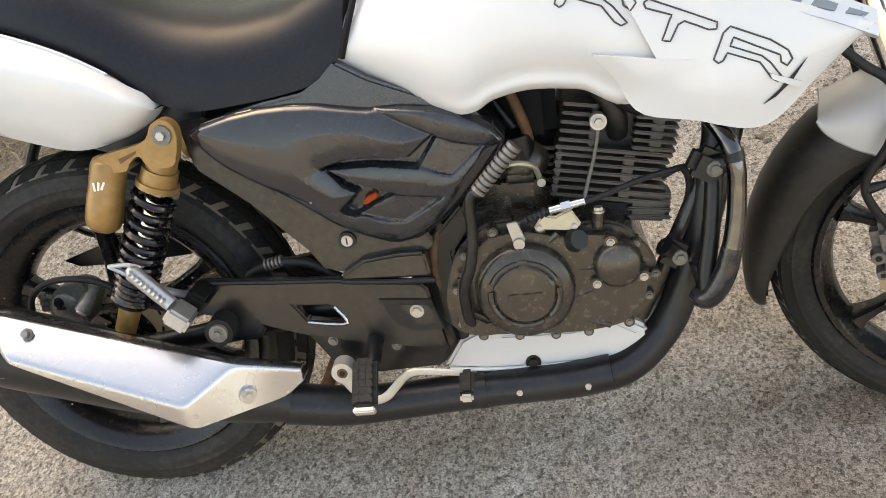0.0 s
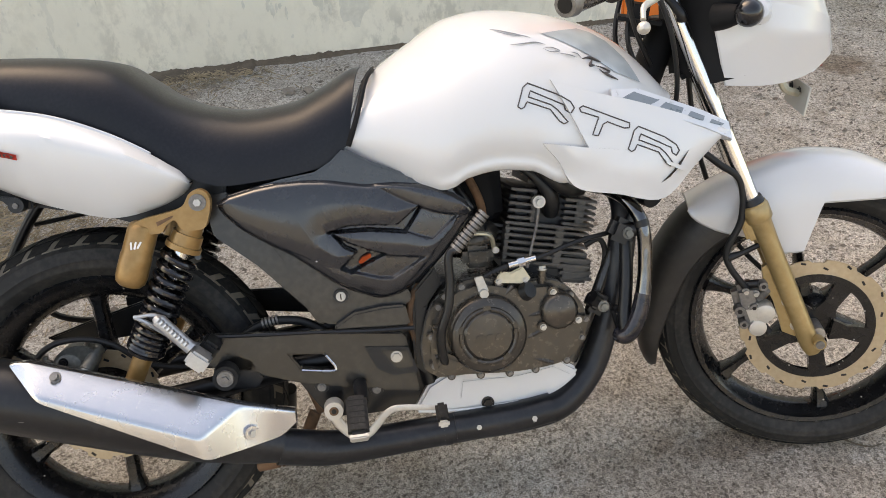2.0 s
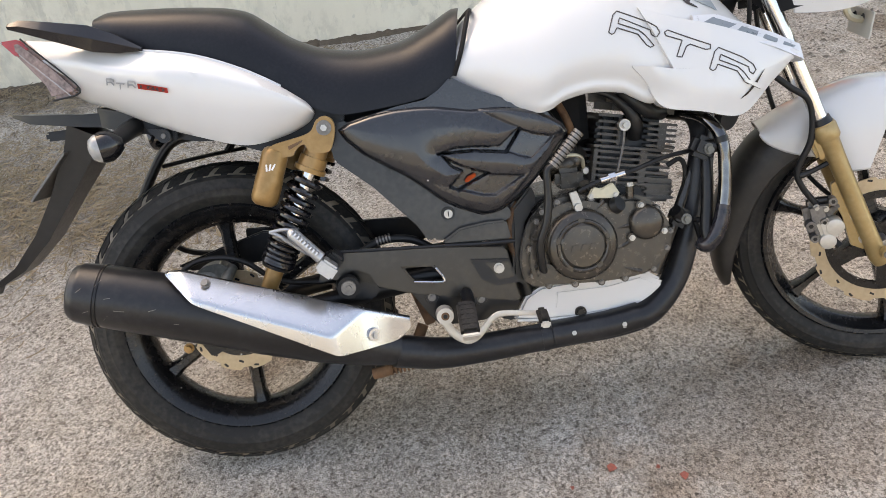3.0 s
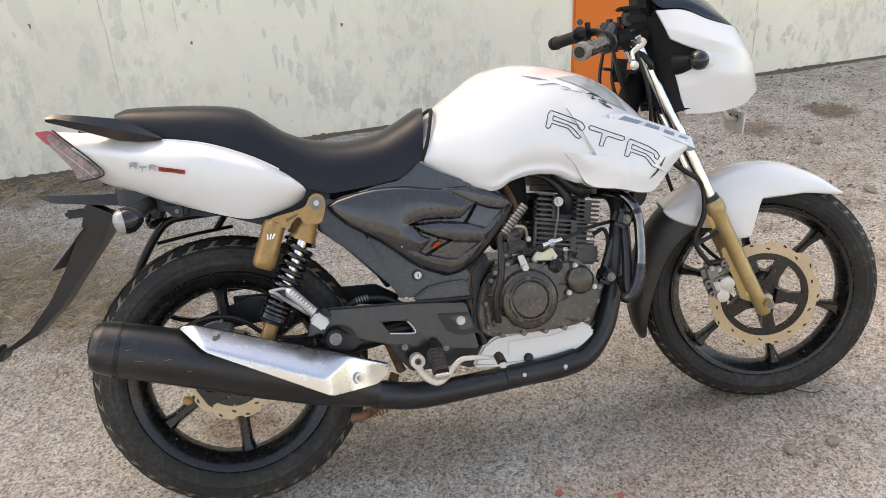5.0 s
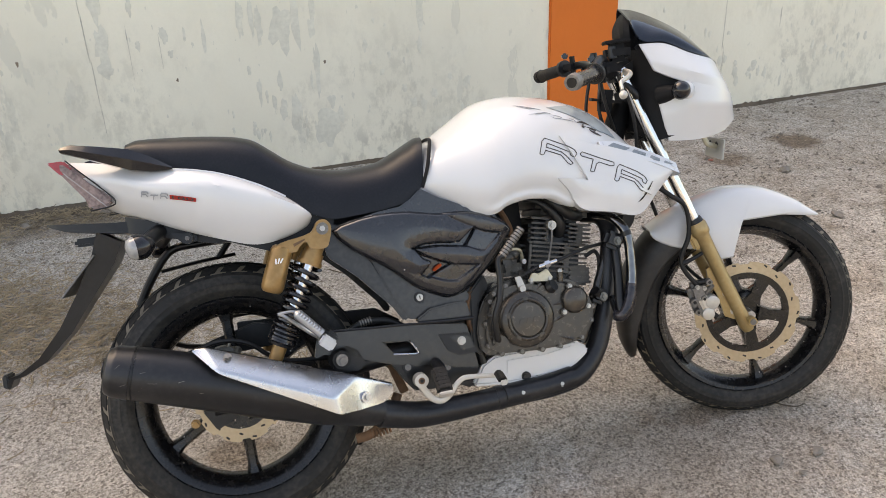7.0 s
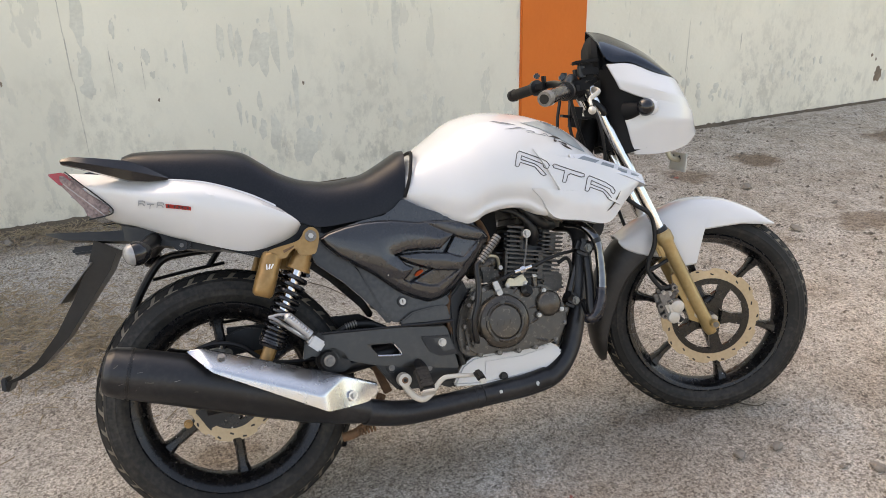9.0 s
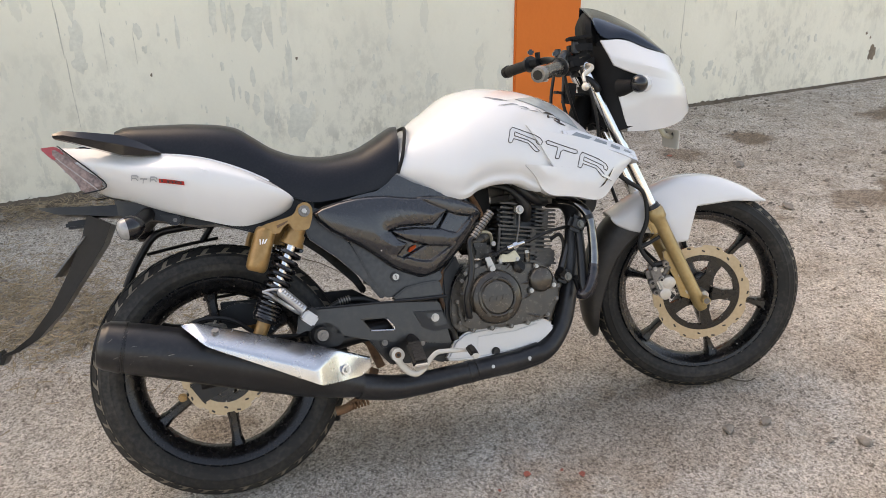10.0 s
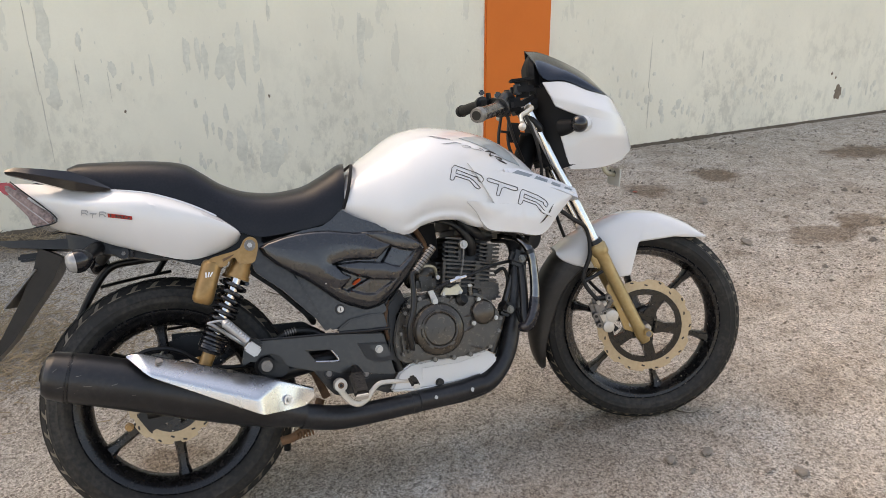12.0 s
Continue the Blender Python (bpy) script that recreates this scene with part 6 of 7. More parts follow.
part("caliper_ear", rod((-0.006, -0.1, 0.374), (-0.006, -0.116, 0.374), 0.0085, 0.0078, 16), CALIPER_GREY, rear_caliper)
part("ear_bolt", disc_bolt((-0.006, -0.115, 0.374), 0.0042, 0.004), STEEL_DARK, rear_caliper)
for k in range(3):
    part("hose_union", rod((-0.068 - 0.001 * k, -0.1, 0.388 + 0.0105 * k), (-0.067 - 0.001 * k, -0.1, 0.3945 + 0.0105 * k), 0.0085 - 0.001 * k, 0.0078 - 0.001 * k, 12), STEEL_DARK, rear_caliper)
part("bleed_screw", rod((-0.004, -0.1, 0.42), (0.004, -0.104, 0.434), 0.004, 0.003, 10), STEEL, rear_caliper)
part("caliper_bracket", plate([(-0.075, 0.29), (-0.03, 0.32), (0.02, 0.31), (0.01, 0.27), (-0.05, 0.245)], -0.07, -0.09, bevel=0.003), BLACK_PAINT, bike)
part("caliper_bolt", disc_bolt((-0.095, -0.07, 0.265), 0.0075, 0.014), SHOCK_GOLD, bike)
part("brake_hose", tube([(-0.088, -0.11, 0.385), (-0.078, -0.112, 0.415), (-0.045, -0.115, 0.437), (0.0, -0.115, 0.44), (0.045, -0.112, 0.425), (0.12, -0.105, 0.375), (0.30, -0.1, 0.36)], 0.0052, 8, 40), CABLE, bike)
part("chain_cover", plate([(-0.122, 0.405), (-0.03, 0.432), (0.06, 0.455), (0.10, 0.45), (0.11, 0.395), (0.0, 0.39), (-0.095, 0.392)], 0.055, 0.066, bevel=0.003), BLACK_PAINT, bike, "tapered black chain cover behind the wheel")
part("chain_guard", plate([(0.02, 0.46), (0.36, 0.44), (0.42, 0.40), (0.38, 0.385), (0.02, 0.44)], 0.09, 0.10, bevel=0.002), BLACK_PAINT, bike, "black chain guard")
part("brake_lamp_wire", tube([(0.262, -0.10, 0.412), (0.285, -0.105, 0.425), (0.315, -0.105, 0.431), (0.36, -0.105, 0.424), (0.40, -0.11, 0.40)], 0.0075, 10, 24), CABLE, bike, "ribbed wiring sleeve above the bracket")
for i in range(5):
    part("sleeve_rib", rod((0.292 + 0.006 * i, -0.105, 0.4285 + 0.001 * i), (0.295 + 0.006 * i, -0.105, 0.429 + 0.001 * i), 0.009, 0.009, 10), STEEL_DARK, bike)
# stand
stand = part("side_stand", tube([(0.30, 0.10, 0.235), (0.285, 0.18, 0.12), (0.27, 0.245, -0.085)], [0.014, 0.011, 0.01], 10, 14), BLACK_PAINT, bike, "black side stand under the frame")
part("stand_foot", box((0.055, 0.04, 0.008), (0.27, 0.25, -0.098), 0.002, Matrix.Rotation(radians(24), 4, "X")), BLACK_PAINT, stand)
centre = part("centre_stand", tube([(0.36, -0.08, 0.25), (0.33, -0.09, 0.2), (0.285, -0.09, 0.172), (0.25, -0.085, 0.165)], 0.011, 10, 20), RUST, bike, "rusty folded centre stand")
for i in range(6):
    part("stand_spring", rod((0.285 + 0.008 * i, -0.1, 0.172 + 0.001 * i), (0.289 + 0.008 * i, -0.1, 0.1725 + 0.001 * i), 0.009, 0.009, 10), RUST, centre)
part("stand_link", plate([(0.34, 0.33), (0.36, 0.325), (0.385, 0.255), (0.365, 0.25)], -0.08, -0.095, bevel=0.002), RUST, bike)

# -- tail: lamp, grab rails, mudguard, indicators
lamp = plate([(-0.306, 0.864), (-0.275, 0.866), (-0.245, 0.838), (-0.21, 0.802), (-0.186, 0.773), (-0.192, 0.763), (-0.236, 0.759), (-0.244, 0.784), (-0.287, 0.843)], 0.112, -0.118, bevel=0.006)
for v in lamp.verts:
    v.co.y *= 1.0 + (v.co.x + 0.245) * 1.3
lamp = part("tail_lamp", lamp, TAIL_LENS, bike, "clear tail lamp with a red upper lens")
red = plate([(-0.309, 0.867), (-0.276, 0.868), (-0.255, 0.848), (-0.285, 0.838)], 0.10, -0.112, bevel=0.003)
part("red_lens", red, RED_LENS, lamp, "red lamp lens")
for i in range(6):
    x = -0.272 + 0.012 * i
    part("lens_rib", tube([(x - 0.006, -0.1135 - 0.0018 * i, 0.842 - 0.0125 * i), (x + 0.012, -0.115 - 0.0018 * i, 0.822 - 0.0125 * i)], 0.0014, 6), CLEAR_LENS, lamp)
for s in (-1, 1):
    part("lamp_seal", tube([(-0.272, s * 0.112, 0.868), (-0.245, s * 0.119, 0.84), (-0.21, s * 0.124, 0.804), (-0.184, s * 0.128, 0.774), (-0.19, s * 0.127, 0.762), (-0.235, s * 0.118, 0.757)], 0.0016, 8, 30), BLACK_PLASTIC, lamp)
for side in (-1, 1):
    rows = []
    for x, zt, zb, w0, w1 in ((-0.272, 0.889, 0.88, 0.125, 0.16), (-0.25, 0.893, 0.872, 0.125, 0.165), (-0.20, 0.884, 0.852, 0.125, 0.168), (-0.14, 0.872, 0.828, 0.12, 0.168), (-0.10, 0.853, 0.821, 0.12, 0.166), (-0.058, 0.826, 0.82, 0.14, 0.162)):
        ring = [(x, -w0, zb), (x, -w1 + 0.006, zb), (x, -w1, (zb + zt) / 2), (x, -w1 + 0.008, zt), (x, -w0, zt)]
        rows.append(ring if side < 0 else [(a, -b, c) for a, b, c in ring])
    part("grab_rail", skin(rows), BLACK_GLOSS, bike, "black grab rail beside the seat")
sticker = part("red_sticker", patch_on([(-0.070, 0.766), (-0.045, 0.7595), (-0.018, 0.752), (-0.0185, 0.7435), (-0.0455, 0.751), (-0.0705, 0.757)], lambda x, z: -0.2005 - 0.06 * (x + 0.07), 0.001), RED, tail, "small red sticker")


def tail_grid():
    """Places on the tail cowl's flank, by the lines that shape it."""
    a, b = smooth_line(TAIL_TOP, 120), smooth_line(TAIL_LOW, 120)
    rows = []
    for i in range(120):
        for j in range(60):
            x, z = a[i] * (1 - j / 59) + b[i] * j / 59
            rows.append((x, z, tail_y(i / 119, j / 59)))
    return np.array(rows)


TAIL_GRID = tail_grid()


def tail_side(x, z):
    """Right flank of the tail cowl at (x, z)."""
    d = (TAIL_GRID[:, 0] - x) ** 2 + (TAIL_GRID[:, 1] - z) ** 2
    near = np.argsort(d)[:4]
    w = 1 / (d[near] + 1e-9)
    return float((TAIL_GRID[near, 2] * w).sum() / w.sum())


for v in sticker.data.vertices:
    v.co.y = tail_side(v.co.x, v.co.z) - 0.0042
for k, loop in enumerate((LETTER_A, LETTER_B, LETTER_A)):
    lx, lz = min(x for x, _ in loop), min(z for _, z in loop)
    x0 = (-0.129, -0.109, -0.09)[k]
    pts = [(x0 + (x - lx) * 0.2, 0.7625 - 0.24 * (x0 + 0.129) + (z - lz + 0.34 * (x - lx)) * 0.3 - (0.0 if k == 1 else 0.002)) for x, z in loop]
    part("tail_letter", patch_on(pts, tail_side, 0.003, 0.0012), GREY_DECAL, tail, "small grey letter")


def text_mesh(words, place):
    """Letters of the built-in font as a bmesh; place(u, v, depth): where a point of the text's own box (0 to 1 each way) lies."""
    cu = bpy.data.curves.new("words", "FONT")
    cu.body, cu.extrude = words, 0.02
    ob = bpy.data.objects.new("words", cu)
    scene.collection.objects.link(ob)
    bpy.context.view_layer.update()
    me = bpy.data.meshes.new_from_object(ob.evaluated_get(bpy.context.evaluated_depsgraph_get()))
    bm = bmesh.new()
    bm.from_mesh(me)
    bpy.data.objects.remove(ob)
    bpy.data.curves.remove(cu)
    bpy.data.meshes.remove(me)
    xs, ys = [v.co.x for v in bm.verts], [v.co.y for v in bm.verts]
    for v in bm.verts:
        v.co = place((v.co.x - min(xs)) / (max(xs) - min(xs)), (v.co.y - min(ys)) / (max(ys) - min(ys)), v.co.z)
    return bm


def on_sticker(u, v, depth):
    x = -0.0655 + 0.0425 * u
    z = 0.7575 - 0.275 * (x + 0.0655) + 0.0062 * v
    return Vector((x, tail_side(x, z) - 0.0058 - 0.01 * depth, z))


part("sticker_number", text_mesh("180", on_sticker), DARK_LINE, tail, "dark number 180 on the red sticker")


LIP = smooth_line(TAIL_TOP, 120)
part_both("cowl_lip", tube([(LIP[i][0], tail_y(i / 119, 0) + 0.002, LIP[i][1]) for i in range(40, 106, 3)], 0.0032, 8), SILVER_PAINT, tail, "grey lip between cowl and seat")
seat_rail = part("seat_rail_cover", plate([(0.03, 0.655), (0.10, 0.66), (0.20, 0.70), (0.27, 0.69), (0.26, 0.64), (0.18, 0.63), (0.12, 0.62)], -0.10, -0.12, bevel=0.004), BLACK_PAINT, bike)
part("under_tail", skin([[(x, -w, z), (x, w, z), (x, w, z - 0.035), (x, -w, z - 0.035)] for x, z, w in ((-0.175, 0.737, 0.085), (-0.15, 0.73, 0.1), (0.0, 0.69, 0.11), (0.15, 0.68, 0.1))]), BLACK_PLASTIC, bike)
wing = skin([[(x, -w, z1), (x, w, z1), (x, w, z0), (x, -w, z0)] for x, z1, z0, w in ((-0.338, 0.743, 0.738, 0.05), (-0.30, 0.738, 0.722, 0.075), (-0.20, 0.728, 0.705, 0.085), (-0.12, 0.725, 0.695, 0.09), (-0.06, 0.70, 0.688, 0.08))])
guard_rear = part("rear_mudguard", wing, BLACK_PLASTIC, bike, "long black rear mudguard with plate holder")
flap = []
for x, z, hx, w in ((-0.215, 0.70, 0.055, 0.07), (-0.235, 0.655, 0.05, 0.062), (-0.285, 0.58, 0.034, 0.05), (-0.335, 0.51, 0.026, 0.045), (-0.39, 0.455, 0.018, 0.04), (-0.435, 0.43, 0.012, 0.038), (-0.458, 0.425, 0.010, 0.036), (-0.466, 0.405, 0.006, 0.035)):
    nx, nz = 0.85, -0.5
    flap.append([(x - hx * 0.5 * nx, -w, z - hx * 0.5 * nz), (x + hx * 0.5 * nx, -w * 0.9, z + hx * 0.5 * nz), (x + hx * 0.5 * nx, w * 0.9, z + hx * 0.5 * nz), (x - hx * 0.5 * nx, w, z - hx * 0.5 * nz)])
part("mud_flap", skin(flap), BLACK_PLASTIC, guard_rear)
part("flap_tip", box((0.012, 0.06, 0.03), (-0.472, 0.0, 0.42), 0.003), BLACK_PLASTIC, guard_rear)
part("number_plate", box((0.004, 0.16, 0.112), (-0.288, 0.0, 0.624), 0.001, Matrix.Rotation(radians(43), 4, "Y")), STEEL_DARK, guard_rear, "dusty number plate seen edge-on")
part("plate_lamp", box((0.056, 0.05, 0.018), (-0.262, -0.02, 0.696), 0.005), BLACK_PLASTIC, guard_rear)
for side in (-1, 1):
    ind = new("rear_indicator")
    ind.parent = bike
    ind["label"] = "black rear turn indicator with clear lens"
    rows, c = [], np.array((-0.14, side * 0.175, 0.668))
    for t, r in ((-0.034, 0.008), (-0.026, 0.022), (-0.012, 0.029), (0.002, 0.031)):
        rows.append((t, r))
    d = np.array((-0.93, side * 0.28, -0.12))
    d /= np.linalg.norm(d)
    part("lens", tube([tuple(c + d * (0.012 + t)) for t in (0.0, 0.008, 0.016, 0.02)][::-1], [0.006, 0.018, 0.0235, 0.0255], 22), INDICATOR_LENS, ind, "clear bulged lens")
    part("housing", tube([tuple(c + d * t) for t in (0.014, 0.006, -0.004, -0.016, -0.026)], [0.026, 0.0275, 0.0265, 0.02, 0.01], 22), BLACK_GLOSS, ind)
    part("stalk", tube([tuple(c), (-0.115, side * 0.12, 0.69), (-0.10, side * 0.07, 0.70)], [0.014, 0.016, 0.018], 12, 10), BLACK_PLASTIC, ind)
part("lock_lug", rod((-0.05, -0.128, 0.673), (-0.05, -0.15, 0.673), 0.0125, 0.012, 18), BLACK_PAINT, bike)
part("lock_nut", disc_bolt((-0.05, -0.148, 0.673), 0.005, 0.005), STEEL_DARK, bike)
part("lug_plate", plate([(-0.085, 0.69), (-0.03, 0.68), (-0.032, 0.664), (-0.06, 0.662)], -0.12, -0.132, bevel=0.002), BLACK_PAINT, bike)
sari = part("sari_guard", tube([(-0.20, 0.15, 0.53), (-0.175, 0.15, 0.575), (-0.135, 0.15, 0.632), (-0.105, 0.15, 0.656), (-0.06, 0.145, 0.662), (0.06, 0.135, 0.664)], 0.0105, 10, 40), BLACK_PAINT, bike, "black tubular guard beside the rear wheel")
part("guard_brace", tube([(-0.14, 0.15, 0.606), (-0.05, 0.15, 0.617), (0.04, 0.15, 0.624)], 0.0045, 8, 10), BLACK_PAINT, sari)
part("guard_brace", tube([(0.0, 0.15, 0.622), (0.035, 0.14, 0.665)], 0.008, 8), BLACK_PAINT, sari)
part("guard_foot", tube([(-0.20, 0.15, 0.53), (-0.12, 0.15, 0.42), (0.1, 0.15, 0.40)], 0.0065, 8, 20), BLACK_PAINT, sari)
part("guard_stay", tube([(-0.02, 0.15, 0.47), (0.10, 0.15, 0.475), (0.12, 0.15, 0.49)], 0.0045, 8, 12), BLACK_PAINT, sari)

# -- front end, all turned with the steering
def front(name, bm, mat, parent=None, label=""):
    return part(name, bm, mat, parent or bike, label, steered=True)


for s in (-1, 1):
    y = s * 0.095
    fork = new("fork_leg")
    fork.parent = bike
    fork["label"] = "telescopic fork leg, gold below and chrome above"
    a, b = np.array((1.312, y, 0.275)), np.array((1.202, y, 0.555))
    d = (b - a) / np.linalg.norm(b - a)
    top = b + d * 0.42
    front("slider", tube([tuple(a - d * 0.018), tuple(a), tuple(a + d * 0.05), tuple(a + d * 0.22), tuple(a + d * 0.262), tuple(a + d * 0.27), tuple(b)], [0.0135, 0.0185, 0.0175, 0.018, 0.0195, 0.0225, 0.0225], 24), GOLD, fork, "gold painted fork slider")
    front("top_collar", tube([tuple(b - d * 0.034), tuple(b - d * 0.03), tuple(b - d * 0.006), tuple(b - d * 0.002)], [0.0225, 0.0248, 0.0248, 0.022], 24), GOLD, fork)
    front("fork_lug", box((0.022, 0.02, 0.05), tuple(b - d * 0.05 + np.array((-0.024, 0, 0))), 0.006, Matrix.Rotation(radians(-21), 4, "Y")), GOLD, fork)
    front("seal_ring", rod(tuple(b - d * 0.004), tuple(b + d * 0.012), 0.0215, 0.0185, 24), BLACK_PLASTIC, fork)
    front("tube", rod(tuple(b), tuple(top), 0.0148, segments=22), CHROME, fork, "chrome fork tube")
    front("axle_boss", rod((1.322, y + s * 0.012, 0.288), (1.322, y + s * 0.032, 0.288), 0.012, 0.011, 20), GOLD, fork)
    front("axle_end", rod((1.322, y + s * 0.03, 0.288), (1.322, y + s * 0.035, 0.288), 0.008, 0.0075, 16), STEEL_DARK, fork)
    front("fork_cap", rod(tuple(top - d * 0.004), tuple(top + d * 0.012), 0.0175, 0.0165, 6), CHROME, fork)
front("caliper_mount", plate([(1.222, 0.43), (1.236, 0.44), (1.30, 0.305), (1.285, 0.29), (1.262, 0.30), (1.245, 0.36), (1.225, 0.40)], -0.082, -0.094), GOLD, label="gold caliper carrier")
caliper = front("front_caliper", box((0.05, 0.04, 0.088), (1.2, -0.09, 0.358), 0.012, Matrix.Rotation(radians(-14), 4, "Y")), STEEL_DARK, label="cast front brake caliper with silver piston lobes")
for x, z, r in ((1.2268, 0.348, 0.0178), (1.2143, 0.318, 0.0162)):
    front("piston_lobe", turned([(0.0001, -0.1195), (r * 0.8, -0.1195), (r * 0.94, -0.1185), (r, -0.116), (r, -0.09), (0.0001, -0.09)], (x, 0, z), 30), SILVER_ALLOY, caliper, "cast silver piston lobe")
front("lobe_bridge", box((0.03, 0.028, 0.05), (1.214, -0.1035, 0.34), 0.006, Matrix.Rotation(radians(-20), 4, "Y")), SILVER_ALLOY, caliper)
front("bleed_cap", rod((1.216, -0.1, 0.372), (1.23, -0.112, 0.392), 0.0075, 0.006, 16), STEEL_DARK, caliper)
front("pin_boot", rod((1.226, -0.1, 0.318), (1.238, -0.108, 0.304), 0.0065, 0.0075, 16), RUBBER, caliper)
for x, z, r in ((1.207, 0.3583, 0.0085), (1.1901, 0.3245, 0.009), (1.222, 0.401, 0.009), (1.182, 0.352, 0.0105)):
    front("caliper_eye", rod((x, -0.1, z), (x, -0.117, z), r, r * 0.9, 18), STEEL_DARK, caliper)
    front("eye_socket", rod((x, -0.116, z), (x, -0.1178, z), r * 0.5, r * 0.45, 6), BLACK_PAINT, caliper)
for x, z in ((1.193, 0.388), (1.21, 0.384)):
    front("caliper_bolt", disc_bolt((x, -0.105, z), 0.005, 0.009), STEEL, caliper)
front("pad_pin", rod((1.19, -0.09, 0.395), (1.225, -0.1, 0.402), 0.008, 0.008, 10), BLACK_PAINT, caliper)
for x, z in ((1.268, 0.362), (1.285, 0.313)):
    front("mount_bolt", disc_bolt((x, -0.094, z), 0.0075, 0.007), STEEL, caliper)
front("brake_hose", tube([(1.196, -0.10, 0.39), (1.165, -0.105, 0.435), (1.158, -0.105, 0.47), (1.182, -0.105, 0.53), (1.178, -0.105, 0.60), (1.14, -0.113, 0.635), (1.10, -0.112, 0.67), (1.07, -0.105, 0.70), (1.05, -0.1, 0.74)], 0.0062, 10, 60), CABLE, label="black front brake hose")
front("hose_guide", tube([(1.16, -0.105, 0.455), (1.185, -0.1, 0.462), (1.215, -0.095, 0.475)], [0.008, 0.005, 0.005], 10, 10), BLACK_PAINT)
front("speedo_cable", tube([(1.30, 0.09, 0.31), (1.2, 0.1, 0.42), (1.13, 0.09, 0.6), (1.1, 0.06, 0.8)], 0.005, 8, 30), CABLE)

FENDER_MID = [(1.096, 0.538), (1.115, 0.553), (1.15, 0.575), (1.211, 0.60), (1.292, 0.624), (1.387, 0.616), (1.464, 0.582), (1.50, 0.556), (1.525, 0.535)]
FENDER_LOW = [(1.093, 0.535), (1.10, 0.524), (1.112, 0.513), (1.141, 0.499), (1.173, 0.489), (1.216, 0.482), (1.262, 0.45), (1.298, 0.452), (1.328, 0.545), (1.43, 0.549), (1.523, 0.533)]


def build_fender():
    mid, low = smooth_line(FENDER_MID, 44), [np.array(p) for p in FENDER_LOW]
    s = np.r_[0, np.cumsum([np.linalg.norm(b - a) for a, b in zip(low, low[1:])])]
    at = np.linspace(0, s[-1], 44)
    low = np.stack([np.interp(at, s, [p[k] for p in low]) for k in (0, 1)], 1)
    rings = []
    for i in range(44):
        u = i / 43
        half = 0.072 - 0.022 * max(0.0, (u - 0.75) / 0.25) ** 2 - 0.012 * max(0.0, (0.15 - u) / 0.15)
        right = []
        for a in np.linspace(0, 90, 12):
            c, sn = math.cos(radians(a)), math.sin(radians(a))
            w = 1 - c ** 1.4
            x, z = low[i] * (1 - sn ** 0.8) + mid[i] * sn ** 0.8
            right.append((x, -half * c ** 0.55, z))
        outer = right + [(x, -y, z) for x, y, z in reversed(right[:-1])]
        inner = [(x, y * 0.95, z - 0.004) for x, y, z in reversed(outer)]
        rings.append(outer + inner)
    return skin(rings)


fender = front("front_fender", build_fender(), WHITE, label="white front mudguard over the wheel")
flap = []
for deg in (-20.5, -20, -18.5, -15.5, -11, -6, 0, 7, 14, 21, 28, 35, 42, 49, 55, 60):
    tip = math.sqrt(max(0.02, min(1.0, (deg + 20.6) / 9)))
    outer_r = 0.330 - 0.012 * (1 - tip) - 0.009 * max(0.0, (deg - 42) / 18)
    inner_r = at_x([(-21, 0.312), (-10, 0.297), (3, 0.274), (14, 0.263), (35, 0.255), (60, 0.24)], deg)
    out, c, sn = [], math.cos(radians(deg)), math.sin(radians(deg))
    for k in range(-10, 11):
        a = math.pi / 2 * k / 10
        r = inner_r + (outer_r - inner_r) * math.cos(a) ** 0.75
        out.append((AXLE.x - r * c, 0.066 * tip * math.copysign(abs(math.sin(a)) ** 0.8, a), AXLE.z + r * sn, r))
    ring = [p[:3] for p in out]
    for x, y, z, r in reversed(out):
        q = r - 0.004
        ring.append((AXLE.x - q * c, y * 0.94, AXLE.z + q * sn))
    flap.append(ring)
flap_bm = skin(flap)
front("fender_flap", flap_bm, FLAP_BLACK, label="black rear half of the front mudguard")

# headlamp fairing
def both_sides(bm):
    return join(bm, mirrored(bm))


SILL = [(1.125, -0.115, 0.945), (1.16, -0.121, 0.925), (1.20, -0.123, 0.908), (1.245, -0.117, 0.893), (1.29, -0.092, 0.878), (1.322, -0.05, 0.862), (1.336, 0.0, 0.855)]
upper = sheet([(1.098, -0.098, 1.012), (1.157, -0.1, 1.006), (1.214, -0.094, 0.978), (1.258, -0.075, 0.962), (1.288, -0.04, 0.952), (1.308, 0.0, 0.925)], SILL, 0.014, nv=15, crest=0.64)
lower_cheek = sheet([(1.131, -0.116, 0.866), (1.16, -0.121, 0.873), (1.20, -0.124, 0.905), (1.245, -0.118, 0.896), (1.29, -0.093, 0.881), (1.322, -0.051, 0.865), (1.336, 0.0, 0.857)],
                    [(1.15, -0.108, 0.770), (1.18, -0.108, 0.767), (1.22, -0.102, 0.765), (1.262, -0.085, 0.768), (1.30, -0.058, 0.777), (1.33, -0.028, 0.795), (1.343, 0.0, 0.806)], 0.012, nv=15, crest=0.36)
other_upper, other_cheek = mirrored(upper), mirrored(lower_cheek)
cowl = front("headlamp_cowl", upper, WHITE, label="white headlamp fairing with smoked visor")
front("cowl_half", other_upper, WHITE, cowl)
front("cheek", lower_cheek, WHITE, cowl)
front("cheek", other_cheek, WHITE, cowl)
front("chin", skin([[(x, -w, z), (x, w, z), (x, w * 0.9, z + 0.02), (x, -w * 0.9, z + 0.02)] for x, z, w in ((1.16, 0.768, 0.10), (1.24, 0.765, 0.092), (1.30, 0.776, 0.06), (1.335, 0.797, 0.02))]), WHITE, cowl)
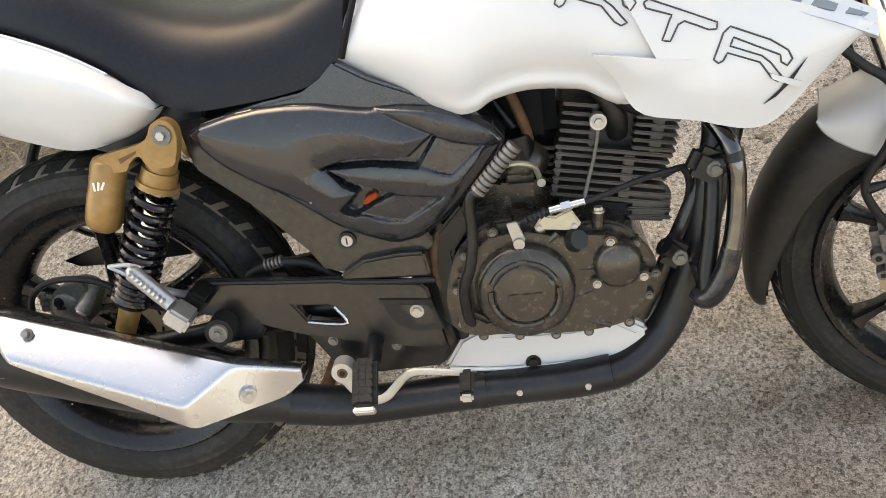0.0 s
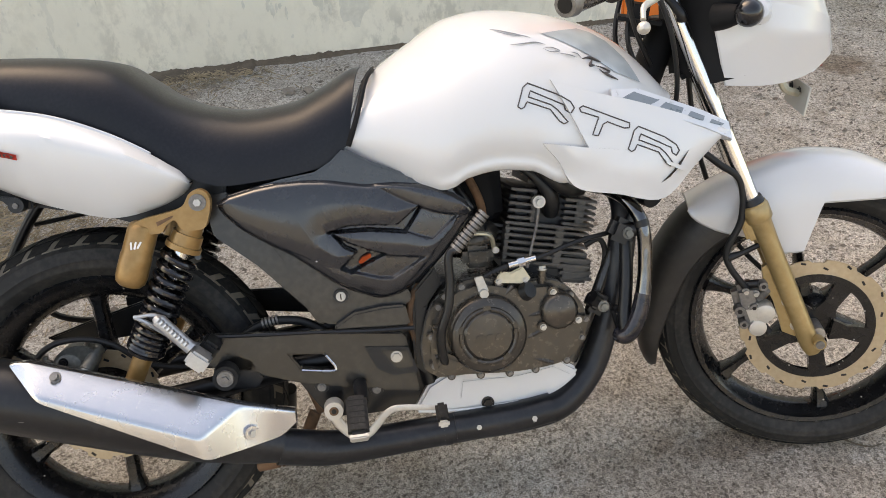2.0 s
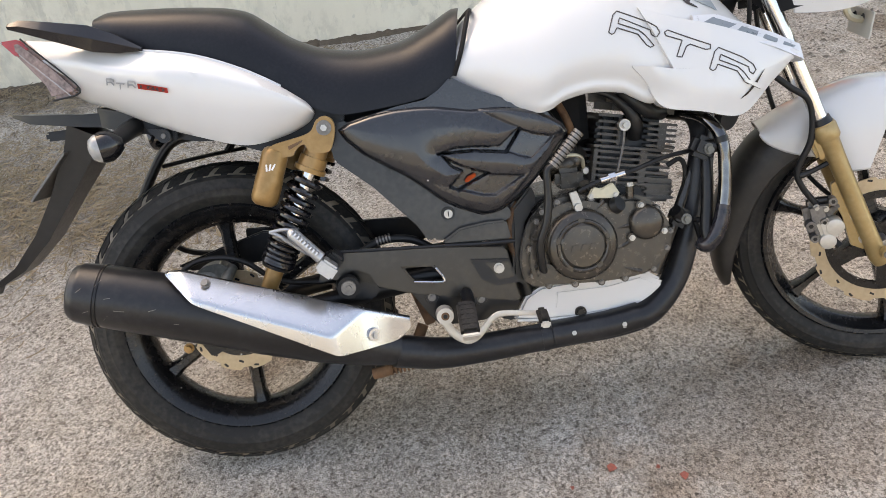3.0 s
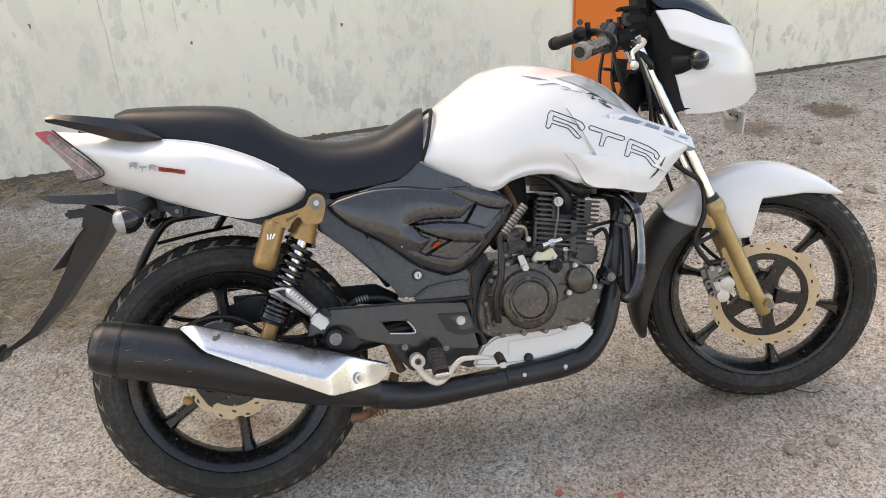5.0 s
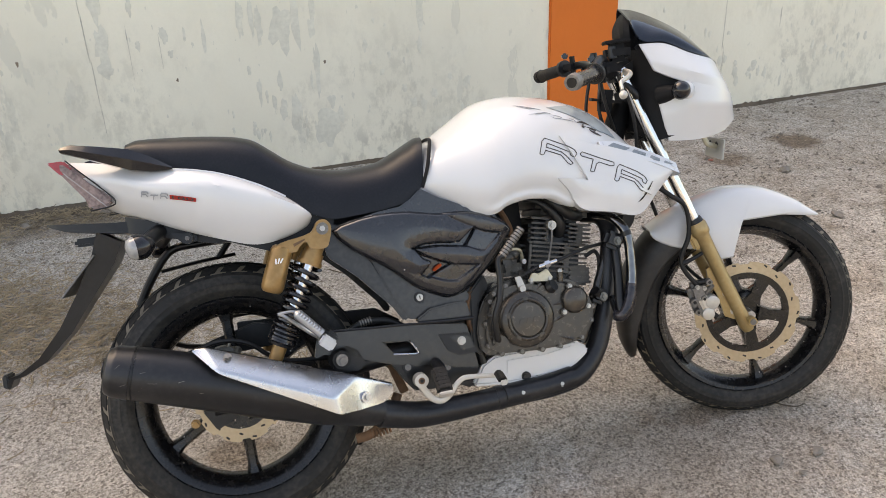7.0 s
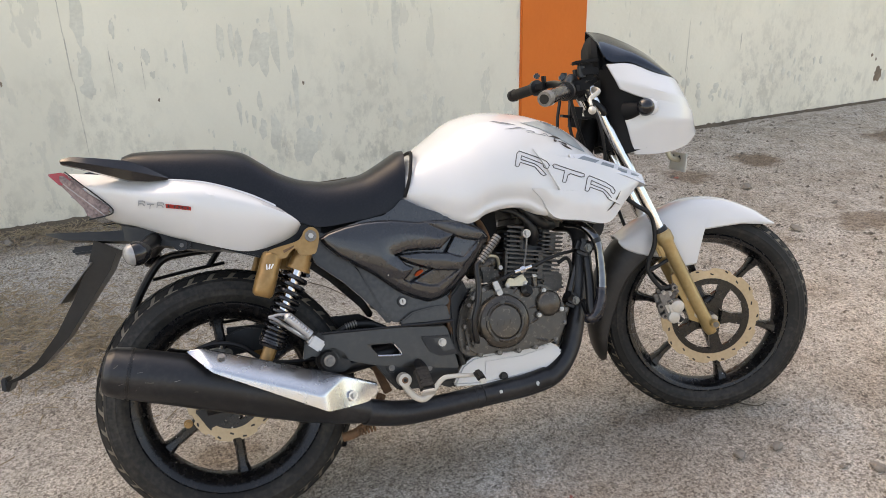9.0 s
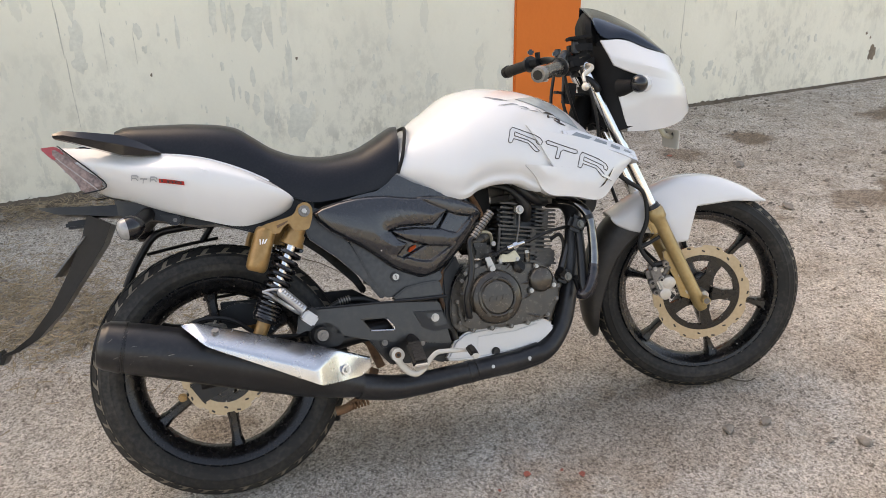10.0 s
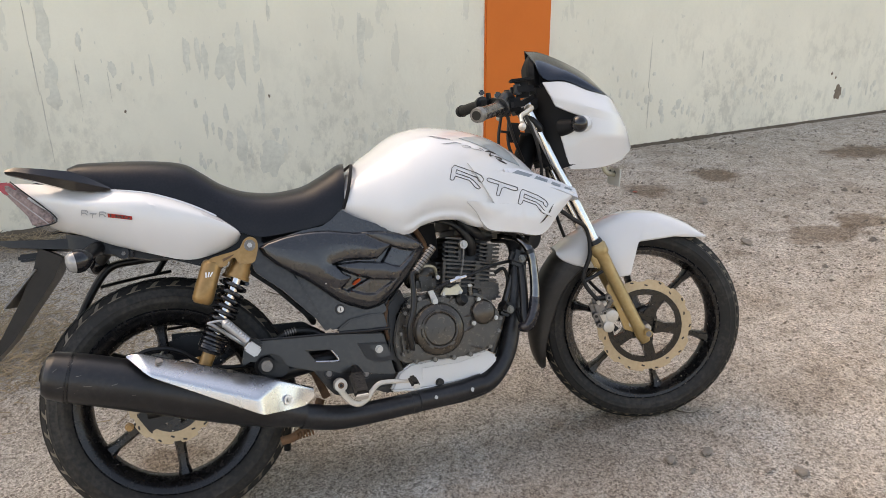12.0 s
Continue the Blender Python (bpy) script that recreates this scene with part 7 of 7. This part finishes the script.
screen = sheet([(1.068, 0.0, 1.108), (1.109, 0.0, 1.098), (1.168, 0.0, 1.068), (1.226, 0.0, 1.028), (1.269, 0.0, 0.982), (1.306, 0.0, 0.93)],
               [(1.078, -0.086, 1.074), (1.104, -0.099, 1.02), (1.157, -0.1, 1.01), (1.214, -0.094, 0.981), (1.258, -0.075, 0.964), (1.29, -0.04, 0.95)], 0.03, 0.004, 26, 14)
front("visor", both_sides(screen), SMOKE, cowl, "dark smoked visor")
rows = []
for x, w, top, low in ((1.058, 0.06, 1.082, 1.01), (1.064, 0.078, 1.094, 1.0), (1.078, 0.084, 1.093, 0.985), (1.092, 0.068, 1.075, 0.97)):
    mid = (top + low) / 2
    rows.append([(x + 0.012 * math.sin(a) ** 2, w * math.cos(a), mid + (top - low) / 2 * math.copysign(abs(math.sin(a)) ** 0.8, math.sin(a))) for a in np.linspace(0, 2 * math.pi, 28, endpoint=False)])
front("visor_lining", skin(rows), MATT_BLACK, cowl, "matt black inside of the visor")
rows = []
for x, z0, z1, w in ((1.07, 0.80, 1.0, 0.06), (1.09, 0.785, 1.0, 0.09), (1.13, 0.775, 0.985, 0.109), (1.18, 0.785, 0.96, 0.112), (1.235, 0.80, 0.94, 0.095)):
    rows.append([(x, -w, z0), (x + 0.008, -w * 0.98, z1), (x + 0.01, w * 0.98, z1), (x, w, z0)])
front("inner_panel", skin(rows), MATT_BLACK, cowl, "black inner fairing panel")
front("headlamp_glass", skin([[(x, -w, z0), (x, -w * 0.8, z1), (x, w * 0.8, z1), (x, w, z0)] for x, z0, z1, w in ((1.24, 0.80, 0.93, 0.09), (1.30, 0.81, 0.87, 0.05), (1.325, 0.815, 0.85, 0.02))]), CLEAR_LENS, cowl, "headlamp glass")
for s in (-1, 1):
    ind = new("front_indicator")
    ind.parent = bike
    ind["label"] = "round black front turn indicator on the fairing"
    front("stalk", tube([(1.135, s * 0.108, 0.884), (1.15, s * 0.122, 0.886), (1.168, s * 0.135, 0.889)], [0.024, 0.02, 0.014], 18), MATT_BLACK, ind)
    front("housing", tube([(1.184, s * 0.12, 0.888), (1.182, s * 0.13, 0.889), (1.179, s * 0.142, 0.890), (1.175, s * 0.156, 0.891), (1.172, s * 0.166, 0.891), (1.17, s * 0.171, 0.891)], [0.014, 0.0205, 0.023, 0.022, 0.016, 0.006], 26), BLACK_GLOSS, ind)
    front("boss", tube([(1.19, s * 0.11, 0.889), (1.2, s * 0.13, 0.889), (1.202, s * 0.138, 0.89)], [0.026, 0.02, 0.009], 20), WHITE, ind, "white moulded boss")
front("front_plate", box((0.003, 0.165, 0.05), (1.288, 0, 0.728), 0.001, Matrix.Rotation(radians(10), 4, "Y")), PALE_PLASTIC, label="back of a pale plate hung under the fairing")
for s in (-1, 1):
    front("plate_screw", disc_bolt((1.286, s * 0.03, 0.74), 0.005, 0.006, (-1, 0, 0)), BLACK_PAINT)
front("lamp_bracket", tube([(1.25, -0.03, 0.775), (1.26, -0.035, 0.745), (1.284, -0.03, 0.735)], 0.007, 8, 8), BRASS)

# handlebar
bar = front("handlebar", tube([(0.902, -0.358, 0.942), (0.955, -0.26, 0.96), (0.985, -0.2, 0.985), (1.01, -0.1, 0.975), (1.01, 0.1, 0.975), (0.985, 0.2, 0.985), (0.935, 0.27, 0.976), (0.884, 0.365, 0.968)], 0.011, 12, 50), BLACK_PAINT, label="low black handlebar with grips")
for s in (-1, 1):
    u = np.array((0.055, -s * 0.10, 0.011))
    e = np.array((0.902, -0.358, 0.942)) if s < 0 else np.array((0.884, 0.365, 0.968))
    front("grip", tube([tuple(e), tuple(e + u * 0.15), tuple(e + u * 1.1)], [0.0165, 0.017, 0.0165], 18), GRIP_METAL if s < 0 else RUBBER, bar, "worn silver bar grip" if s < 0 else "black rubber grip")
    front("grip_end", rod(tuple(e - u * 0.1), tuple(e + u * 0.06), 0.0175, 0.0195, 20), STEEL_DARK if s < 0 else RUBBER, bar)
    front("bar_hole", rod(tuple(e - u * 0.115), tuple(e - u * 0.09), 0.0115, 0.0115, 16), BLACK_PAINT, bar)
    front("grip_flange", rod(tuple(e + u * 1.08), tuple(e + u * 1.18), 0.024, 0.024, 18), BLACK_PLASTIC, bar)
    m = Matrix.Translation(tuple(e + u * 1.5)) @ Matrix.Rotation(radians(s * -28), 4, "Z")
    front("switch_block", box((0.05, 0.055, 0.055), (0, 0, 0), 0.02, m), MATT_BLACK, bar, "black switch housing")
    front("switch_knob", box((0.018, 0.02, 0.016), tuple(e + u * 1.5 + np.array((-0.02, 0, 0.03))), 0.004), BLACK_GLOSS, bar)
    front("lever_perch", box((0.055, 0.05, 0.035), (1.005, s * 0.185, 0.96), 0.01), MATT_BLACK, bar)
    up = 0.03 if s > 0 else 0.0
    lever = front("lever", tube([(1.045, s * 0.17, 0.95 + up), (1.045, s * 0.24, 0.945 + up), (1.025, s * 0.31, 0.937 + up), (1.005, s * 0.345, 0.928 + up), (1.003, s * 0.365, 0.912 + up)], [0.009, 0.0065, 0.006, 0.0055, 0.005], 10, 26, 0.8), SILVER_ALLOY, bar, "silver hand lever with ball end")
    front("lever_ball", turned([(0.0001, -0.0095), (0.005, -0.0083), (0.0083, -0.0048), (0.0095, 0), (0.0083, 0.0048), (0.005, 0.0083), (0.0001, 0.0095)], (1.003, s * 0.372, 0.902 + up), 20), SILVER_ALLOY, lever)
    front("mirror_boss", rod((1.02, s * 0.16, 0.985), (1.02, s * 0.16, 1.012), 0.011, 0.009, 12), BLACK_PLASTIC, bar)
front("fluid_reservoir", box((0.06, 0.07, 0.045), (1.035, -0.135, 0.998), 0.014), MATT_BLACK, bar, "black brake fluid reservoir")
front("reservoir_lid", box((0.062, 0.072, 0.008), (1.035, -0.135, 1.023), 0.003), MATT_BLACK, bar)
for k, z in enumerate((0.955, 0.80)):
    front("fork_clamp", box((0.08, 0.165, 0.04), (1.055 + 0.06 * k, 0, z), 0.014, Matrix.Rotation(radians(-26), 4, "Y")), MATT_BLACK, label="black fork clamp")
front("instrument_pod", box((0.06, 0.17, 0.10), (1.112, 0, 0.985), 0.02, Matrix.Rotation(radians(-30), 4, "Y")), MATT_BLACK, label="black instrument pod")
front("ignition_block", box((0.075, 0.11, 0.055), (1.01, -0.05, 0.885), 0.024, Matrix.Rotation(radians(12), 4, "Y")), MATT_BLACK)
front("cable_bracket", tube([(1.045, -0.1, 0.93), (1.06, -0.108, 0.915), (1.075, -0.112, 0.895), (1.078, -0.108, 0.885)], [0.006, 0.007, 0.009, 0.010], 10, 14), BLACK_PAINT)
for k, pts in enumerate(([(1.0, -0.05, 0.93), (0.99, -0.08, 0.85), (1.02, -0.07, 0.76), (1.0, -0.05, 0.68)], [(0.99, 0.05, 0.95), (0.97, 0.03, 0.85), (1.0, 0.02, 0.75)], [(1.03, -0.15, 0.95), (1.06, -0.13, 0.86), (1.07, -0.1, 0.76), (1.05, -0.08, 0.66)],
                          [(0.98, -0.18, 0.97), (1.0, -0.12, 0.88), (1.03, -0.04, 0.8)])):
    front("cable", tube(pts, 0.0045, 8, 24), CABLE, label="black control cable")
part("steering_head", rod((1.0, 0, 0.74), (1.06, 0, 0.87), 0.03, 0.028, 20), MATT_BLACK, bike)
part("fairing_stay", box((0.05, 0.12, 0.14), (1.09, 0.0, 0.85), 0.015), MATT_BLACK, bike)
part_both("under_seat_plate", panel([(0.16, 0.705), (0.26, 0.70), (0.36, 0.70), (0.43, 0.703)], [(0.19, 0.64), (0.26, 0.625), (0.36, 0.62), (0.43, 0.64)], lambda u, v: -0.105, 12, 4, 0.006), MATT_BLACK, bike, "black plate under the seat")

# ---- loose things on the ground ----
rng = random.Random(7)
STONE = material("grey_stone", (0.2, 0.17, 0.14), 0.85, 0.0, 0.25, 140, 20, bump=0.4)
STRAW = material("dry_straw", (0.26, 0.195, 0.12), 0.8, 0.0, 0.45, 9, 40)
SOIL = material("dark_soil", (0.1, 0.075, 0.052), 0.95, 0.0, 0.4, 120, 14, bump=0.8, bump_scale=160)
GRIT = material("loose_grit", (0.16, 0.13, 0.105), 0.9, 0.0, 0.5, 3, 11)
PETAL = material("faded_red_scrap", (0.33, 0.09, 0.06), 0.7, 0.0, 0.3, 200, 30)
FLAKE = material("bare_grey_plaster", (0.61, 0.59, 0.505), 0.9, 0.0, 0.14, 60, 9, bump=0.1)
FLAKE_DARK = material("dark_crack_plaster", (0.52, 0.49, 0.41), 0.9, 0.0, 0.3, 60, 20)
FLAKE_BROWN = material("bare_brown_plaster", (0.2, 0.15, 0.11), 0.9, 0.0, 0.3, 80, 16, bump=0.4)


def build_stone(x, y, size, label):
    bm = bmesh.new()
    bmesh.ops.create_icosphere(bm, subdivisions=2, radius=size / 2)
    seed = rng.random() * 50
    for v in bm.verts:
        k = 1 + 0.7 * noise.noise(v.co * (2.2 / size) + Vector((seed, 0, 0))) + 0.12 * noise.noise(v.co * (7 / size))
        v.co = Vector((v.co.x * k * 1.2, v.co.y * k * 0.9, max(-size * 0.18, v.co.z * k * 0.55)))
    ob = part("stone", bm, STONE, None, sharp=12)
    ob.matrix_world = pose(x, y, size * 0.12, 0, 0, rng.uniform(0, 360))
    return tagged(ob, label, "stone", "loose stones")


for x, y, s in ((1.267, -0.184, 0.034), (1.385, -0.183, 0.03), (1.568, -0.341, 0.032), (1.30, -0.24, 0.014), (1.49, -0.31, 0.016)):
    build_stone(x, y, s, "small grey stone lying on the concrete")
for x, y, s in ((2.587, 1.59, 0.05), (2.446, 1.055, 0.045), (0.249, 2.04, 0.05), (0.326, 2.03, 0.045), (-0.83, 2.1, 0.04), (-0.62, 2.12, 0.03), (2.35, 2.3, 0.04)):
    build_stone(x, y, s, "small rough stone on the yard before the wall")


def build_scrap(x, y, size):
    bm = bmesh.new()
    vs = [bm.verts.new((size * r * math.cos(a), size * r * math.sin(a), 0.002 + 0.004 * rng.random())) for a, r in ((0, 0.5), (0.9, 0.4), (1.9, 0.55), (2.9, 0.4), (3.8, 0.5), (5.0, 0.42))]
    top = bm.faces.new(vs)
    got = bmesh.ops.extrude_face_region(bm, geom=[top])
    bmesh.ops.translate(bm, vec=(0, 0, 0.003), verts=[v for v in got["geom"] if isinstance(v, bmesh.types.BMVert)])
    bmesh.ops.recalc_face_normals(bm, faces=bm.faces)
    ob = part("red_scrap", bm, PETAL, None)
    ob.matrix_world = pose(x, y, 0, 0, 0, rng.uniform(0, 360))
    tagged(ob, "tiny faded red scrap on the concrete", "scrap", "red scraps")


for x, y, s in ((0.686, -0.175, 0.02), (0.817, -0.219, 0.018), (0.775, -0.19, 0.009), (0.60, -0.21, 0.008), (2.339, 1.829, 0.028)):
    build_scrap(x, y, s)

twig = part("twig", tube([(1.405, 0.02, 0.006), (1.43, 0.0, 0.004), (1.455, -0.012, 0.004), (1.478, -0.012, 0.008)], [0.0022, 0.002, 0.0014], 6, 14), SOIL, None)
tagged(twig, "thin dark bent twig on the ground", "twig")
twig = part("twig", tube([(0.36, 1.25, 0.004), (0.42, 1.18, 0.004), (0.47, 1.08, 0.006)], [0.0025, 0.002, 0.0014], 6, 14), SOIL, None)
tagged(twig, "thin dark bent twig on the ground", "twig")


def scatter_straw(name, spots, count, length, mat, label):
    """Many thin bent blades lying about in heaps, as one object."""
    verts, faces = [], []
    for _ in range(count):
        cx, cy, rx, ry, height = spots[rng.choices(range(len(spots)), [s[2] * s[3] for s in spots])[0]]
        x, y = rng.gauss(cx, rx * 0.5), rng.gauss(cy, ry * 0.5)
        d = math.hypot((x - cx) / rx, (y - cy) / ry)
        z = 0.002 + rng.random() * height * max(0.05, 1 - d * 0.8)
        n, a = length * rng.uniform(0.35, 1.2), rng.uniform(0, math.pi)
        w, rise, bend = rng.uniform(0.0008, 0.002), rng.uniform(-0.006, 0.012), rng.uniform(-0.35, 0.35)
        k = len(verts)
        for i, t in enumerate((-0.5, 0.0, 0.5)):
            b = a + bend * t
            px, py, pz = x + n * t * math.cos(b), y + n * t * math.sin(b), max(0.0015, z + rise * t)
            sx, sy = -w * math.sin(b), w * math.cos(b)
            verts += [(px + sx, py + sy, pz), (px - sx, py - sy, pz), (px, py, pz + w * 1.2)]
        for i in (0, 3):
            for u, v in ((0, 1), (1, 2), (2, 0)):
                faces.append((k + i + u, k + i + v, k + i + 3 + v, k + i + 3 + u))
    me = bpy.data.meshes.new(name)
    me.from_pydata(verts, [], faces)
    me.materials.append(mat)
    tagged(new(name, me), label, name.replace("_", " "), kind="stuff")


scatter_straw("dry_straw", [(-0.62, 1.12, 0.5, 0.42, 0.03), (-1.0, 1.3, 0.5, 0.5, 0.03), (-0.36, 0.98, 0.3, 0.2, 0.02), (-0.6, 2.14, 0.6, 0.14, 0.04), (-1.3, 2.1, 0.5, 0.16, 0.05), (-0.05, 2.24, 0.35, 0.08, 0.02), (0.03, 0.62, 0.18, 0.14, 0.012)],
              7200, 0.045, STRAW, "trampled heap of dry straw and grass on the concrete")
scatter_straw("dead_twigs", [(-0.7, 2.16, 0.6, 0.12, 0.05), (-1.3, 2.12, 0.5, 0.15, 0.05), (3.35, 2.64, 0.2, 0.03, 0.02)], 190, 0.11, SOIL, "dark dead twigs along the foot of the wall")


def scatter_grit(count):
    """Small chips of stone and leaf litter strewn over the yard, as one object."""
    verts, faces = [], []
    for _ in range(count):
        x, y = rng.uniform(-1.6, 5.2), rng.uniform(-0.7, 2.6)
        near = max(0.0, 1 - abs(y - (2.3 + 0.088 * x)) / 0.5)
        if rng.random() > 0.55 + near and x < 1.0:
            continue
        s = rng.uniform(0.001, 0.0032) * (1.0 + 1.2 * (y > 0.6) * rng.random()) * (2.0 if rng.random() < 0.04 else 1)
        if x > 1.3 and y > 0.1 and rng.random() < 0.045:
            s *= rng.uniform(1.3, 2.4)
        a = rng.uniform(0, 6.28)
        k = len(verts)
        for j in range(5):
            b = a + j * 1.2566
            r = s * rng.uniform(0.6, 1.3)
            verts.append((x + r * math.cos(b) * 1.4, y + r * math.sin(b), -0.001))
        verts.append((x, y, s * rng.uniform(0.5, 1.1)))
        faces += [(k + j, k + (j + 1) % 5, k + 5) for j in range(5)]
    me = bpy.data.meshes.new("loose_grit")
    me.from_pydata(verts, [], faces)
    me.materials.append(GRIT)
    tagged(new("loose_grit", me), "loose brown grit and leaf crumbs on the concrete", "grit", kind="stuff")


scatter_grit(16000)


def build_soil_strip():
    """A low, ragged ridge of soil along the foot of the wall."""
    bm = bmesh.new()
    rows = []
    for i in range(900):
        x = -3 + 10 * i / 899
        wide = 0.03 + 0.05 * abs(noise.noise((x * 1.7, 0, 0))) + (0.14 if x < 0.1 else 0.0) * (0.6 + 0.4 * noise.noise((x * 3, 5, 0)))
        high = 0.012 + 0.016 * abs(noise.noise((x * 6, 1, 0))) + 0.012 * noise.noise((x * 47, 2, 0))
        row = []
        for j in range(7):
            t = j / 6
            p = on_wall(x, wide * t, 0)
            z = max(-0.012, high * (1 - t) ** 0.8 + 0.008 * noise.noise((x * 25, t * 6, 4)) - 0.008 * t)
            row.append(bm.verts.new((p.x, p.y + 0.01, z)))
        rows.append(row)
    for a, b in zip(rows, rows[1:]):
        for k in range(6):
            bm.faces.new((a[k], a[k + 1], b[k + 1], b[k]))
    bmesh.ops.recalc_face_normals(bm, faces=bm.faces)
    ob = part("soil_strip", bm, SOIL, None, sharp=180)
    tagged(ob, "ragged strip of dark soil along the wall's foot", "soil", kind="stuff")


build_soil_strip()


# ---- flaked paint on the wall: bare patches with their own ragged edges ----
def build_flake(x, z, w, h, mat, out=0.0006):
    bm = bmesh.new()
    n, seed = 18, rng.random() * 90
    ring = []
    for i in range(n):
        a = 2 * math.pi * i / n
        r = 1 + 0.55 * noise.noise((math.cos(a) * 1.3 + seed, math.sin(a) * 1.3, 0)) + 0.2 * rng.uniform(-1, 1)
        ring.append((w / 2 * r * math.cos(a), h / 2 * r * math.sin(a) * (1.15 if math.sin(a) < 0 else 1)))
    outer = [bm.verts.new((px, 0, pz)) for px, pz in ring]
    inner = [bm.verts.new((px * 0.9, -0.0005, pz * 0.93)) for px, pz in ring]
    for i in range(n):
        j = (i + 1) % n
        bm.faces.new((outer[i], outer[j], inner[j], inner[i]))
    bm.faces.new(inner)
    bmesh.ops.recalc_face_normals(bm, faces=bm.faces)
    p = on_wall(x, out, z)
    bmesh.ops.transform(bm, matrix=Matrix.Translation(p) @ Matrix.Rotation(WALL_TURN, 4, "Z"), verts=bm.verts)
    part("flake", bm, mat, bpy.data.objects["wall_north"])


# single flakes: x, z, width, height
FLAKES_HIGH = [(0.37, 0.71, 0.107, 0.195), (0.44, 0.75, 0.039, 0.267), (0.52, 0.8, 0.025, 0.194), (0.51, 0.7, 0.033, 0.089), (0.27, 0.73, 0.035, 0.157), (0.24, 0.77, 0.024, 0.156), (0.19, 0.77, 0.034, 0.155), (-0.15, 0.72, 0.036, 0.067), (0.02, 0.7, 0.017, 0.12), (-0.06, 0.72, 0.013, 0.059),
               (0.37, 0.84, 0.014, 0.02), (0.76, 0.59, 0.023, 0.055), (0.88, 0.53, 0.016, 0.034), (1.04, 0.56, 0.028, 0.076), (1.05, 0.78, 0.043, 0.259), (-0.41, 0.7, 0.062, 0.2), (-0.4, 0.93, 0.055, 0.191), (-0.41, 0.6, 0.063, 0.067), (-0.26, 0.69, 0.022, 0.042), (-0.27, 0.86, 0.025, 0.065)]
FLAKES_LOW = [(-0.03, 0.67, 0.013, 0.02), (0.52, 0.5, 0.03, 0.205), (0.49, 0.45, 0.015, 0.074), (0.24, 0.43, 0.025, 0.101), (0.27, 0.4, 0.014, 0.055), (0.3, 0.37, 0.025, 0.056), (0.34, 0.46, 0.025, 0.083), (0.34, 0.33, 0.037, 0.094), (0.4, 0.3, 0.048, 0.172), (0.58, 0.34, 0.038, 0.057),
              (0.55, 0.22, 0.112, 0.177), (0.62, 0.26, 0.031, 0.078), (0.2, 0.53, 0.018, 0.039), (0.84, 0.45, 0.023, 0.03), (-0.13, 0.64, 0.026, 0.031), (-0.88, 0.39, 0.027, 0.084), (-0.83, 0.78, 0.011, 0.022), (-0.54, 0.74, 0.012, 0.026)]
for k, (x, z, w, h) in enumerate(FLAKES_HIGH + FLAKES_LOW):
    build_flake(x, z, w, h, FLAKE, 0.0004 + 0.0003 * (k % 7))
# long hairline cracks and a red scratch
for x, z, w, h in ((-0.47, 0.94, 0.005, 0.2), (-0.468, 0.76, 0.006, 0.2), (-0.462, 0.55, 0.005, 0.22), (-0.46, 0.38, 0.004, 0.16), (-0.3, 0.68, 0.004, 0.2), (-0.17, 0.66, 0.003, 0.14), (2.86, 0.5, 0.008, 0.3), (2.87, 0.26, 0.012, 0.2), (3.25, 0.5, 0.008, 0.1)):
    build_flake(x, z, w, h, FLAKE_DARK, 0.0008)
build_flake(-0.932, 0.466, 0.012, 0.05, PETAL, 0.0008)
# clusters: x, z, spread along, spread up, how many, usual width, usual height
for cx, cz, sx, sz, count, w, h in ((0.30, 0.26, 0.22, 0.08, 14, 0.014, 0.04), (0.88, 0.58, 0.17, 0.09, 7, 0.012, 0.028), (-0.30, 0.45, 0.3, 0.2, 9, 0.008, 0.02), (1.2, 0.3, 0.2, 0.1, 9, 0.03, 0.05), (2.75, 0.32, 0.18, 0.12, 16, 0.025, 0.045), (3.1, 0.2, 0.25, 0.08, 12, 0.03, 0.05),
                                     (3.75, 0.27, 0.3, 0.1, 14, 0.028, 0.045), (4.7, 0.2, 0.25, 0.1, 10, 0.03, 0.07), (2.5, 0.6, 0.4, 0.25, 3, 0.015, 0.04), (0.2, 1.05, 0.6, 0.2, 12, 0.03, 0.09), (-0.9, 0.6, 0.3, 0.3, 10, 0.012, 0.03)):
    for k in range(count):
        build_flake(rng.gauss(cx, sx * 0.6), max(0.08, rng.gauss(cz, sz * 0.6)), w * rng.uniform(0.55, 1.3), h * rng.uniform(0.5, 1.25), FLAKE, 0.0004 + 0.0002 * (k % 9))
for x, z, w, h in ((4.44, 0.185, 0.07, 0.09), (4.36, 0.32, 0.018, 0.02), (4.40, 0.29, 0.014, 0.02), (0.56, 0.53, 0.012, 0.015), (-0.12, 0.52, 0.012, 0.014), (-0.75, 0.66, 0.012, 0.02)):
    build_flake(x, z, w, h, FLAKE_BROWN)
